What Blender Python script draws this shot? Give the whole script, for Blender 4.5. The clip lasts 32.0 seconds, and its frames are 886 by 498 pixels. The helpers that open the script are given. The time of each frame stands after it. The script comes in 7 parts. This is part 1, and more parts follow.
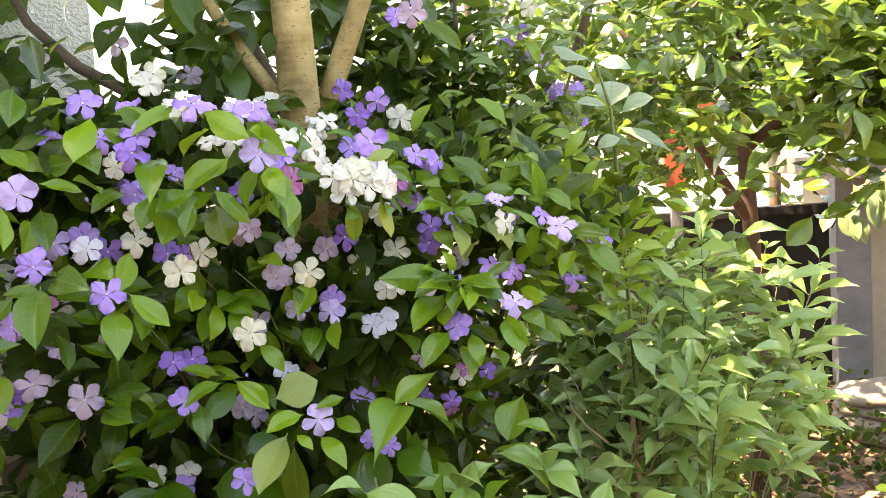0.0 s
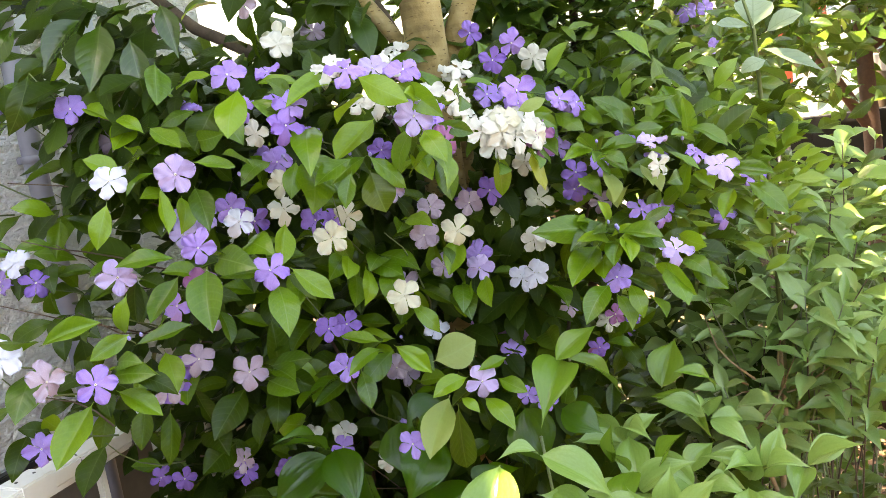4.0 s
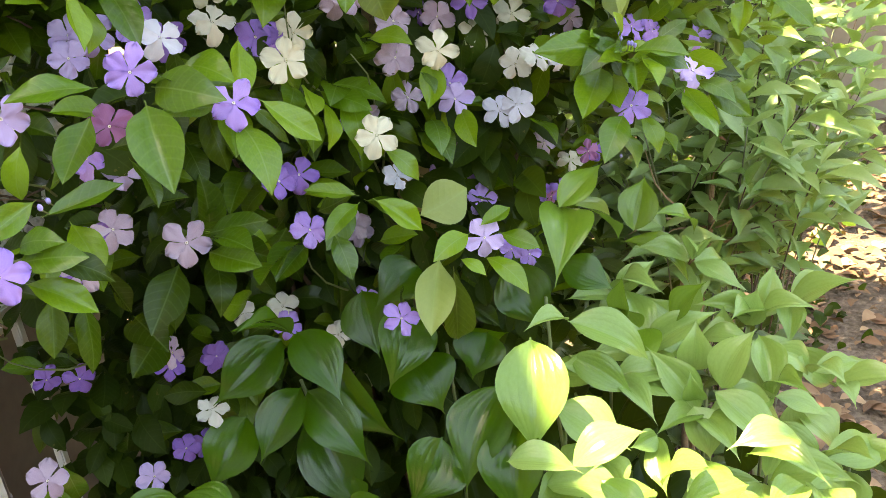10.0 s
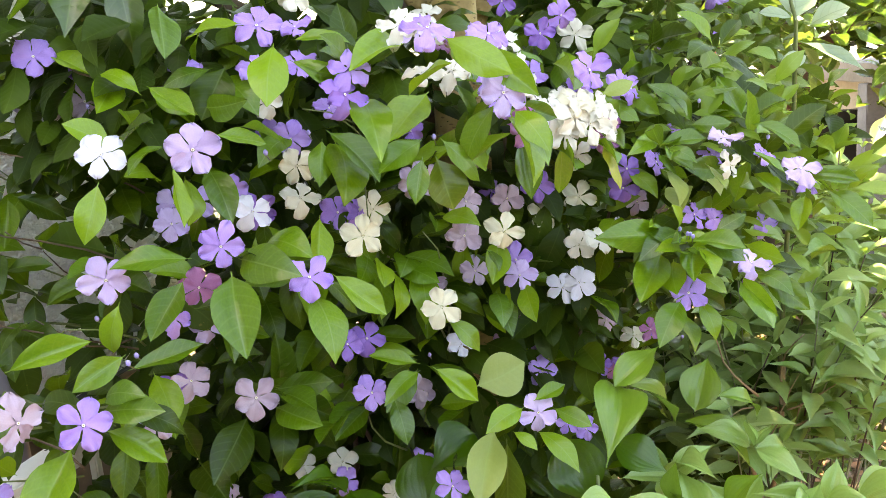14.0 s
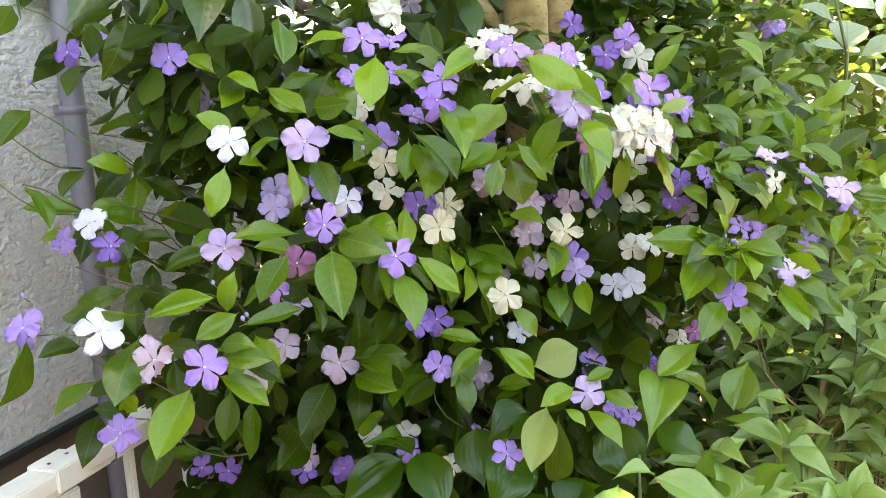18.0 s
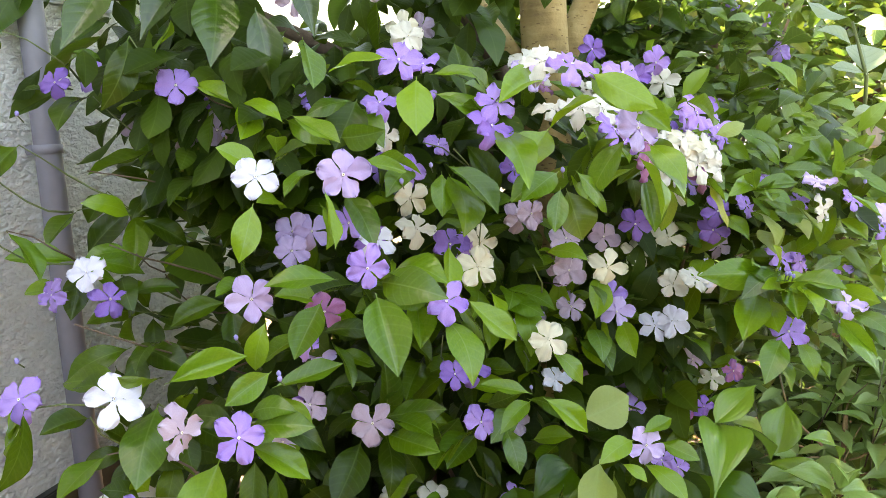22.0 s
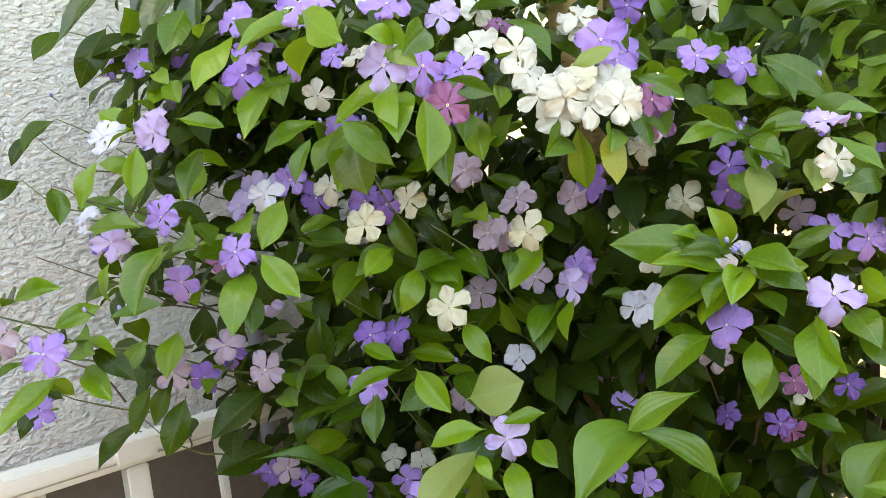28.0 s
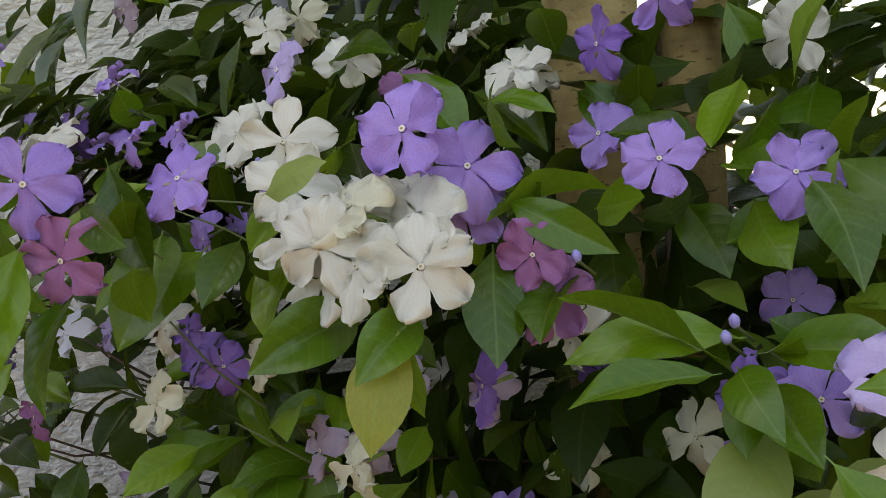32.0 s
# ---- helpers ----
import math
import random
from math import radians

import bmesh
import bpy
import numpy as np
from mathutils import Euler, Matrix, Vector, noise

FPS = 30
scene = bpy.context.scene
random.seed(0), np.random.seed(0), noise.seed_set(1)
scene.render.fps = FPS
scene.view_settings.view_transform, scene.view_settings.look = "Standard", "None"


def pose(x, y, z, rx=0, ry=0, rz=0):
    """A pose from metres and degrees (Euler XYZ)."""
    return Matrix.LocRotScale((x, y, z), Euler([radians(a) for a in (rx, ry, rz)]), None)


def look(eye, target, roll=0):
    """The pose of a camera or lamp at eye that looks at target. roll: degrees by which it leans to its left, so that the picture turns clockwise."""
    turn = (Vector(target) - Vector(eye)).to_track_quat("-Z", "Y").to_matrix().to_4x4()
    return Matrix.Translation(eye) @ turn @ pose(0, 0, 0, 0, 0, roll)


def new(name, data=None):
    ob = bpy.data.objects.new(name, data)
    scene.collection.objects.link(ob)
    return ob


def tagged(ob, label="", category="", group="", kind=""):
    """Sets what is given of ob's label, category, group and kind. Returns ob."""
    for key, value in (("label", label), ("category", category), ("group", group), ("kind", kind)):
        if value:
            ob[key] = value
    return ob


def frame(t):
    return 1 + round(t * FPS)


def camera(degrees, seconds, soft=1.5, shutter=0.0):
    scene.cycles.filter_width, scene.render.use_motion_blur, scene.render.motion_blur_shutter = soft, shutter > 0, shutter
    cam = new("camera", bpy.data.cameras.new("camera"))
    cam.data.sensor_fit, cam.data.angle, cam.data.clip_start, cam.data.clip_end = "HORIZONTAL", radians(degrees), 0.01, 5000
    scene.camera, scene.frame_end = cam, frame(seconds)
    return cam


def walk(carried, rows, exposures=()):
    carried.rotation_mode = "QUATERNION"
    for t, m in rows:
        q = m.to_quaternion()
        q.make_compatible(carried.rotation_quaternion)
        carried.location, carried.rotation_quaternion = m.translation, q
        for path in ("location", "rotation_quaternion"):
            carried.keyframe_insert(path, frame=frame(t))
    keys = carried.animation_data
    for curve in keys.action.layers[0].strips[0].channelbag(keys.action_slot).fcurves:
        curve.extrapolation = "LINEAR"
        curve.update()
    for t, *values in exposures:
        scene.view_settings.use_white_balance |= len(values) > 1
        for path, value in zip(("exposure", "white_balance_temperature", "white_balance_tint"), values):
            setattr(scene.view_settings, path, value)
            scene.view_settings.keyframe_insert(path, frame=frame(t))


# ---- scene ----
cam = camera(55.3, 32.0, soft=0.8)
PATH = [
    (0, (0.186, 0.206, 1.338), (0.001, 2.186, 1.133), -4.2),
    (0.5, (0.187, 0.203, 1.342), (-0.027, 2.176, 1.1), -6.3),
    (1, (0.207, 0.217, 1.34), (-0.189, 2.168, 1.15), -8.0),
    (1.5, (0.204, 0.236, 1.338), (-0.308, 2.153, 1.093), -6.5),
    (2, (0.155, 0.237, 1.354), (-0.316, 2.161, 1.079), -7.9),
    (2.5, (0.134, 0.235, 1.361), (-0.263, 2.174, 1.075), -8.5),
    (3, (0.124, 0.239, 1.374), (-0.254, 2.169, 1.008), -8.6),
    (3.5, (0.113, 0.232, 1.383), (-0.263, 2.16, 1.007), -8.6),
    (4, (0.097, 0.238, 1.38), (-0.283, 2.167, 1.013), -8.4),
    (4.5, (0.11, 0.274, 1.379), (-0.349, 2.184, 1.003), -8.8),
    (6.5, (-0.034, 0.378, 1.387), (-0.182, 2.308, 0.884), -9.6),
    (7, (-0.043, 0.382, 1.383), (-0.123, 2.298, 0.816), -7.9),
    (7.5, (-0.07, 0.383, 1.373), (-0.119, 2.286, 0.762), -7.4),
    (8, (-0.077, 0.394, 1.366), (-0.125, 2.278, 0.696), -7.4),
    (8.5, (-0.083, 0.4, 1.357), (-0.154, 2.258, 0.622), -7.1),
    (9, (-0.093, 0.403, 1.354), (-0.173, 2.234, 0.553), -7.3),
    (9.5, (-0.105, 0.407, 1.353), (-0.169, 2.234, 0.541), -8.1),
    (10, (-0.113, 0.41, 1.352), (-0.063, 2.253, 0.576), -7.0),
    (10.5, (-0.12, 0.413, 1.358), (-0.026, 2.27, 0.622), -5.9),
    (11, (-0.121, 0.415, 1.364), (-0.077, 2.301, 0.701), -5.7),
    (11.5, (-0.116, 0.413, 1.371), (-0.095, 2.322, 0.776), -5.4),
    (12, (-0.115, 0.413, 1.373), (-0.106, 2.334, 0.818), -5.3),
    (12.5, (-0.105, 0.412, 1.375), (-0.136, 2.34, 0.844), -5.4),
    (13, (-0.092, 0.407, 1.377), (-0.172, 2.34, 0.87), -5.7),
    (13.5, (-0.088, 0.391, 1.387), (-0.192, 2.332, 0.917), -5.2),
    (14, (-0.09, 0.378, 1.387), (-0.199, 2.328, 0.953), -4.7),
    (14.5, (-0.106, 0.378, 1.382), (-0.192, 2.334, 0.975), -4.5),
    (16.5, (-0.117, 0.387, 1.353), (-0.284, 2.358, 1.058), -3.7),
    (17, (-0.113, 0.277, 1.372), (-0.293, 2.246, 1.071), -3.5),
    (17.5, (-0.102, 0.273, 1.372), (-0.344, 2.23, 1.037), -3.4),
    (18, (-0.103, 0.273, 1.384), (-0.328, 2.222, 0.995), -2.4),
    (18.5, (-0.112, 0.294, 1.415), (-0.216, 2.26, 1.061), -6.3),
    (19, (-0.112, 0.313, 1.409), (-0.127, 2.281, 1.051), -5.1),
    (19.5, (-0.11, 0.341, 1.424), (-0.081, 2.297, 1.009), -3.4),
    (20, (-0.122, 0.359, 1.437), (-0.103, 2.322, 1.054), -5.1),
    (20.5, (-0.148, 0.352, 1.433), (-0.112, 2.327, 1.119), -4.0),
    (21, (-0.156, 0.359, 1.432), (-0.185, 2.336, 1.131), -2.5),
    (21.5, (-0.192, 0.347, 1.405), (-0.225, 2.325, 1.113), -0.5),
    (22, (-0.199, 0.349, 1.375), (-0.297, 2.324, 1.072), -3.3),
    (22.5, (-0.189, 0.349, 1.329), (-0.31, 2.334, 1.112), -4.9),
    (23, (-0.189, 0.354, 1.28), (-0.297, 2.346, 1.135), -4.1),
    (23.5, (-0.186, 0.357, 1.252), (-0.281, 2.354, 1.177), -3.2),
    (24, (-0.188, 0.356, 1.23), (-0.265, 2.354, 1.293), -4.3),
    (24.5, (-0.185, 0.359, 1.22), (-0.244, 2.355, 1.331), -4.5),
    (25, (-0.153, 0.349, 1.236), (-0.203, 2.349, 1.25), -4.0),
    (25.5, (-0.128, 0.356, 1.242), (-0.261, 2.337, 1.009), -4.5),
    (27.5, (0.277, 0.503, 1.298), (-0.853, 2.132, 1.032), -5.0),
    (28, (0.338, 0.589, 1.301), (-0.923, 2.122, 1.052), -6.3),
    (28.5, (0.378, 0.661, 1.31), (-0.979, 2.108, 1.053), -5.4),
    (29, (0.354, 0.716, 1.316), (-1.033, 2.138, 1.079), -4.9),
    (29.5, (0.32, 0.766, 1.321), (-1.092, 2.165, 1.095), -4.8),
    (30, (0.345, 0.834, 1.323), (-1.185, 2.097, 1.074), -3.7),
    (30.5, (0.358, 0.89, 1.327), (-1.283, 2.007, 1.088), -3.3),
    (31, (0.322, 0.931, 1.337), (-1.337, 2.023, 1.096), -4.1),
    (31.5, (0.295, 0.988, 1.346), (-1.391, 2.049, 1.166), -5.5),
    (32, (0.298, 1.063, 1.342), (-1.457, 2.014, 1.213), -4.4),
]
EXPOSURES = [(0.0, 3.23, 10900, 15), (8.5, 3.38, 10900, 10), (10.3, 3.30, 10900, 11), (12.0, 3.48, 11000, 12), (20.0, 3.36, 11000, 11), (24.0, 3.33, 11000, 11), (28.0, 3.20, 11100, 9), (30.0, 3.02, 11000, 12), (31.0, 2.82, 11000, 14), (32.0, 2.08, 11000, 14)]
walk(cam, [(t, look(eye, target, roll)) for t, eye, target, roll in PATH], EXPOSURES)
# ---- light ----
world = bpy.data.worlds.new("sky")
scene.world = world
world.use_nodes = True
wn = world.node_tree.nodes
sky = wn.new("ShaderNodeTexSky")
sky.sky_type = "NISHITA"
sky.sun_disc = False
SUN_ELEVATION, SUN_AZIMUTH = radians(68), radians(-105)  # azimuth from +y towards +x
sky.sun_elevation, sky.sun_rotation = SUN_ELEVATION, SUN_AZIMUTH
sky.altitude = 50
world.node_tree.links.new(sky.outputs["Color"], wn["Background"].inputs["Color"])
wn["Background"].inputs["Strength"].default_value = 0.15
sun = new("sun", bpy.data.lights.new("sun", "SUN"))
sun.data.energy, sun.data.angle, sun.data.color = 4.0, radians(0.53), (1.0, 0.95, 0.86)
to_sun = Vector((math.sin(SUN_AZIMUTH) * math.cos(SUN_ELEVATION), math.cos(SUN_AZIMUTH) * math.cos(SUN_ELEVATION), math.sin(SUN_ELEVATION)))
sun.matrix_world = look(to_sun * 20, (0, 0, 0))

rng = random.Random(7)


# ---- materials ----
def material(name, rough=0.6, metal=0.0):
    m = bpy.data.materials.new(name)
    m.use_nodes = True
    b = m.node_tree.nodes["Principled BSDF"]
    b.inputs["Roughness"].default_value, b.inputs["Metallic"].default_value = rough, metal
    return m, m.node_tree.nodes, m.node_tree.links, b


def ramp(nodes, stops):
    r = nodes.new("ShaderNodeValToRGB")
    while len(r.color_ramp.elements) < len(stops):
        r.color_ramp.elements.new(0.5)
    for e, (p, c) in zip(r.color_ramp.elements, stops):
        e.position, e.color = p, (*c, 1)
    return r


def noise_node(nodes, links, scale, detail=4, coord="Object"):
    c = nodes.new("ShaderNodeTexCoord")
    n = nodes.new("ShaderNodeTexNoise")
    n.inputs["Scale"].default_value, n.inputs["Detail"].default_value = scale, detail
    links.new(c.outputs[coord], n.inputs["Vector"])
    return n


def maths(nodes, links, op, a, b=0.0, c=0.0):
    m = nodes.new("ShaderNodeMath")
    m.operation = op
    for i, v in enumerate((a, b, c)):
        if isinstance(v, (int, float)):
            m.inputs[i].default_value = v
        else:
            links.new(v, m.inputs[i])
    return m.outputs[0]


def bump(nodes, links, b, height, strength, distance=0.002):
    k = nodes.new("ShaderNodeBump")
    k.inputs["Strength"].default_value, k.inputs["Distance"].default_value = strength, distance
    links.new(height, k.inputs["Height"])
    links.new(k.outputs["Normal"], b.inputs["Normal"])
    return k


def surface(name, stops, scale, rough, bump_scale=0, bump_strength=0.3, bump_distance=0.003, fine=0.35):
    """A plain stuff whose colour wanders at two scales, with a fine relief."""
    m, n, l, b = material(name, rough)
    big, small = noise_node(n, l, scale, 5), noise_node(n, l, scale * 9, 3)
    mix = maths(n, l, "ADD", maths(n, l, "MULTIPLY", big.outputs["Fac"], 1 - fine), maths(n, l, "MULTIPLY", small.outputs["Fac"], fine))
    r = ramp(n, stops)
    l.new(mix, r.inputs["Fac"])
    l.new(r.outputs["Color"], b.inputs["Base Color"])
    if bump_scale:
        bump(n, l, b, noise_node(n, l, bump_scale, 5).outputs["Fac"], bump_strength, bump_distance)
    return m


def leaf_material(name, stops, rough, ribs=0.0, vein=(0.25, 0.38, 0.10), island=False, through_light=0.3, glow=(0.35, 0.55, 0.05), side_veins=8.0, coat=0.0, midrib=0.03, gloss=0.5, vein_mix=0.3, relief=0.10):
    """A leaf: colour by piece and by noise, pale midrib, side veins or lengthwise ribs in relief, light passing through."""
    m, n, l, b = material(name, rough)
    uv = n.new("ShaderNodeUVMap")
    sep = n.new("ShaderNodeSeparateXYZ")
    l.new(uv.outputs["UV"], sep.inputs[0])
    x = maths(n, l, "ABSOLUTE", maths(n, l, "SUBTRACT", sep.outputs[0], 0.5))
    rnd = n.new("ShaderNodeNewGeometry").outputs["Random Per Island"] if island else n.new("ShaderNodeObjectInfo").outputs["Random"]
    blotch = noise_node(n, l, 22.0, 4)
    f = maths(n, l, "ADD", maths(n, l, "MULTIPLY", rnd, 0.62), maths(n, l, "MULTIPLY", blotch.outputs["Fac"], 0.38))
    r = ramp(n, stops)
    l.new(f, r.inputs["Fac"])
    if ribs:
        wave = maths(n, l, "SINE", maths(n, l, "MULTIPLY", x, ribs))
        line = maths(n, l, "POWER", maths(n, l, "ABSOLUTE", wave), 5.0)
        pillow = maths(n, l, "ABSOLUTE", maths(n, l, "COSINE", maths(n, l, "MULTIPLY", x, ribs)))
    else:
        bent = maths(n, l, "POWER", maths(n, l, "MULTIPLY", x, 2.0), 1.35)
        slant = maths(n, l, "SUBTRACT", maths(n, l, "MULTIPLY", sep.outputs[1], side_veins * 6.283), maths(n, l, "MULTIPLY", bent, 11.0))
        half = maths(n, l, "ADD", maths(n, l, "MULTIPLY", maths(n, l, "SINE", slant), 0.5), 0.5)
        line = maths(n, l, "POWER", half, 12.0)
        pillow = maths(n, l, "SUBTRACT", 1.0, half)
    mid = maths(n, l, "MAXIMUM", maths(n, l, "SUBTRACT", 1.0, maths(n, l, "DIVIDE", x, midrib)), 0.0)
    mix = n.new("ShaderNodeMix")
    mix.data_type = "RGBA"
    l.new(maths(n, l, "MAXIMUM", maths(n, l, "MULTIPLY", mid, vein_mix), maths(n, l, "MULTIPLY", line, vein_mix * 0.3)), mix.inputs["Factor"])
    l.new(r.outputs["Color"], mix.inputs[6])
    mix.inputs[7].default_value = (*vein, 1)
    spot = n.new("ShaderNodeMix")
    spot.data_type = "RGBA"
    speck = noise_node(n, l, 110.0, 2)
    l.new(maths(n, l, "MULTIPLY", maths(n, l, "GREATER_THAN", speck.outputs["Fac"], 0.74), 0.45), spot.inputs["Factor"])
    l.new(mix.outputs[2], spot.inputs[6])
    spot.inputs[7].default_value = (0.20, 0.15, 0.04, 1)
    l.new(spot.outputs[2], b.inputs["Base Color"])
    b.inputs["Specular IOR Level"].default_value = gloss
    b.inputs["Coat Weight"].default_value = coat
    b.inputs["Coat Roughness"].default_value = 0.16
    wob = noise_node(n, l, 45.0, 3)
    h = maths(n, l, "ADD", maths(n, l, "MULTIPLY", maths(n, l, "MAXIMUM", mid, line), -0.5), maths(n, l, "ADD", maths(n, l, "MULTIPLY", pillow, 0.7), maths(n, l, "MULTIPLY", wob.outputs["Fac"], 1.1)))
    bump(n, l, b, h, relief, 0.0016)
    tr = n.new("ShaderNodeBsdfTranslucent")
    tint = n.new("ShaderNodeMix")
    tint.data_type = "RGBA"
    tint.inputs["Factor"].default_value = 0.55
    l.new(mix.outputs[2], tint.inputs[6])
    tint.inputs[7].default_value = (*glow, 1)
    l.new(tint.outputs[2], tr.inputs["Color"])
    ms = n.new("ShaderNodeMixShader")
    ms.inputs["Fac"].default_value = through_light
    l.new(b.outputs[0], ms.inputs[1])
    l.new(tr.outputs[0], ms.inputs[2])
    l.new(ms.outputs[0], n["Material Output"].inputs["Surface"])
    return m


def petal_material(name, low, high, rough=0.55):
    """A thin petal with fine lengthwise veins, paler or deeper from flower to flower."""
    m, n, l, b = material(name, rough)
    uv = n.new("ShaderNodeUVMap")
    sep = n.new("ShaderNodeSeparateXYZ")
    l.new(uv.outputs["UV"], sep.inputs[0])
    rnd = n.new("ShaderNodeObjectInfo").outputs["Random"]
    blotch = noise_node(n, l, 55.0, 4)
    f = maths(n, l, "ADD", maths(n, l, "MULTIPLY", rnd, 0.35), maths(n, l, "MULTIPLY", blotch.outputs["Fac"], 0.65))
    r = ramp(n, [(0.15, low), (0.85, high)])
    l.new(f, r.inputs["Fac"])
    veins = maths(n, l, "POWER", maths(n, l, "ABSOLUTE", maths(n, l, "SINE", maths(n, l, "MULTIPLY", sep.outputs[0], 26.0))), 6.0)
    mix = n.new("ShaderNodeMix")
    mix.data_type = "RGBA"
    l.new(maths(n, l, "MULTIPLY", veins, 0.07), mix.inputs["Factor"])
    l.new(r.outputs["Color"], mix.inputs[6])
    mix.inputs[7].default_value = (*[v * 0.6 for v in low], 1)
    spot = n.new("ShaderNodeMix")
    spot.data_type = "RGBA"
    speck = noise_node(n, l, 130.0, 2, "UV")
    speck.inputs["Scale"].default_value = 7.0
    l.new(maths(n, l, "MULTIPLY", maths(n, l, "GREATER_THAN", speck.outputs["Fac"], 0.74), 0.5), spot.inputs["Factor"])
    l.new(mix.outputs[2], spot.inputs[6])
    spot.inputs[7].default_value = (0.25, 0.15, 0.07, 1)
    l.new(spot.outputs[2], b.inputs["Base Color"])
    bump(n, l, b, maths(n, l, "ADD", maths(n, l, "MULTIPLY", veins, 0.15), maths(n, l, "MULTIPLY", blotch.outputs["Fac"], 1.2)), 0.16, 0.0012)
    tr = n.new("ShaderNodeBsdfTranslucent")
    l.new(mix.outputs[2], tr.inputs["Color"])
    ms = n.new("ShaderNodeMixShader")
    ms.inputs["Fac"].default_value = 0.2
    l.new(b.outputs[0], ms.inputs[1])
    l.new(tr.outputs[0], ms.inputs[2])
    l.new(ms.outputs[0], n["Material Output"].inputs["Surface"])
    return m


PETAL = {
    "V": petal_material("violet_petal", (0.20, 0.09, 0.46), (0.32, 0.185, 0.59)),
    "P": petal_material("purple_petal", (0.30, 0.17, 0.60), (0.46, 0.31, 0.74)),
    "L": petal_material("lilac_petal", (0.43, 0.32, 0.64), (0.59, 0.48, 0.75)),
    "B": petal_material("bluish_white_petal", (0.60, 0.61, 0.77), (0.72, 0.72, 0.80)),
    "W": petal_material("white_petal", (0.61, 0.595, 0.52), (0.70, 0.69, 0.62)),
    "C": petal_material("cream_petal", (0.63, 0.60, 0.45), (0.71, 0.69, 0.55)),
    # mauve is darkened too, for flowers that sit deep in shade
    "M": petal_material("mauve_shade_petal", (0.35, 0.25, 0.38), (0.53, 0.44, 0.55)),
    "R": petal_material("plum_petal", (0.30, 0.10, 0.28), (0.40, 0.16, 0.36)),
}
eye_white = surface("flower_eye_white", [(0.3, (0.66, 0.62, 0.60)), (0.7, (0.76, 0.73, 0.66))], 60, 0.5)
eye_dark = surface("flower_throat", [(0.3, (0.25, 0.20, 0.05)), (0.7, (0.4, 0.34, 0.1))], 60, 0.5)
calyx_green = surface("calyx_green", [(0.3, (0.13, 0.22, 0.04)), (0.7, (0.2, 0.3, 0.07))], 60, 0.5)
bud_violet = surface("bud_violet", [(0.3, (0.20, 0.16, 0.50)), (0.7, (0.42, 0.38, 0.72))], 200, 0.5)
GREEN = [(0.15, (0.026, 0.076, 0.004)), (0.5, (0.070, 0.168, 0.007)), (0.85, (0.165, 0.30, 0.014))]
leaf_green = leaf_material("shrub_leaf_green", GREEN, 0.25, gloss=0.52, through_light=0.3)
# darker copy of the shrub leaf; shade behind the flowers is in the colour
leaf_deep_shade = leaf_material("shrub_leaf_deep_shade", [(0.15, (0.010, 0.026, 0.002)), (0.55, (0.026, 0.062, 0.003)), (0.9, (0.075, 0.135, 0.006))], 0.22, gloss=0.24, through_light=0.22, vein_mix=0.2)
leaf_fresh = leaf_material("shrub_leaf_fresh_green", [(0.15, (0.075, 0.175, 0.007)), (0.85, (0.19, 0.345, 0.015))], 0.25, gloss=0.52, through_light=0.35)
leaf_olive = leaf_material("shrub_leaf_olive", [(0.2, (0.055, 0.092, 0.006)), (0.8, (0.13, 0.18, 0.012))], 0.3, gloss=0.4, through_light=0.25)
leaf_hanging = leaf_material("tree_leaf_dark_green", [(0.1, (0.012, 0.034, 0.003)), (0.9, (0.035, 0.08, 0.006))], 0.2, gloss=0.6, through_light=0.12, vein_mix=0.15)
leaf_pale = leaf_material("shrub_leaf_yellow_green", [(0.2, (0.20, 0.27, 0.06)), (0.8, (0.28, 0.34, 0.09))], 0.4)
leaf_old = leaf_material("shrub_leaf_yellowing", [(0.2, (0.12, 0.19, 0.02)), (0.55, (0.32, 0.30, 0.03)), (0.8, (0.50, 0.34, 0.04))], 0.45)
# filler leaves: the shade between the outer leaves is mixed into this green
leaf_mass = leaf_material("shrub_foliage_shade_green", [(0.1, (0.010, 0.024, 0.003)), (0.6, (0.019, 0.041, 0.004)), (0.95, (0.045, 0.086, 0.007))], 0.4, island=True, through_light=0.12, gloss=0.1, vein_mix=0.08)
leaf_spray = leaf_material("shrub_young_foliage", [(0.1, (0.10, 0.20, 0.02)), (0.9, (0.20, 0.33, 0.04))], 0.34, island=True, through_light=0.35)
leaf_broad = leaf_material("broad_leaf_green", [(0.1, (0.13, 0.19, 0.09)), (0.9, (0.22, 0.29, 0.15))], 0.28, gloss=0.6, through_light=0.06, glow=(0.3, 0.4, 0.18))
leaf_dark_mass = leaf_material("tree_foliage_dark_green", [(0.1, (0.016, 0.050, 0.009)), (0.9, (0.05, 0.11, 0.018))], 0.3, side_veins=9, island=True, coat=0.08, gloss=0.3, vein_mix=0.12)
leaf_ribbed = leaf_material("ribbed_leaf_green", [(0.1, (0.12, 0.24, 0.038)), (0.9, (0.25, 0.40, 0.12))], 0.20, ribs=24.0, vein=(0.08, 0.19, 0.018), midrib=0.012, glow=(0.40, 0.56, 0.14), gloss=0.55, through_light=0.25, relief=0.15)
leaf_ribbed_mid = leaf_material("ribbed_leaf_mid_green", [(0.1, (0.065, 0.16, 0.012)), (0.9, (0.15, 0.28, 0.03))], 0.2, ribs=24.0, vein=(0.05, 0.13, 0.012), midrib=0.012, glow=(0.36, 0.54, 0.10), gloss=0.55, through_light=0.25, relief=0.15)
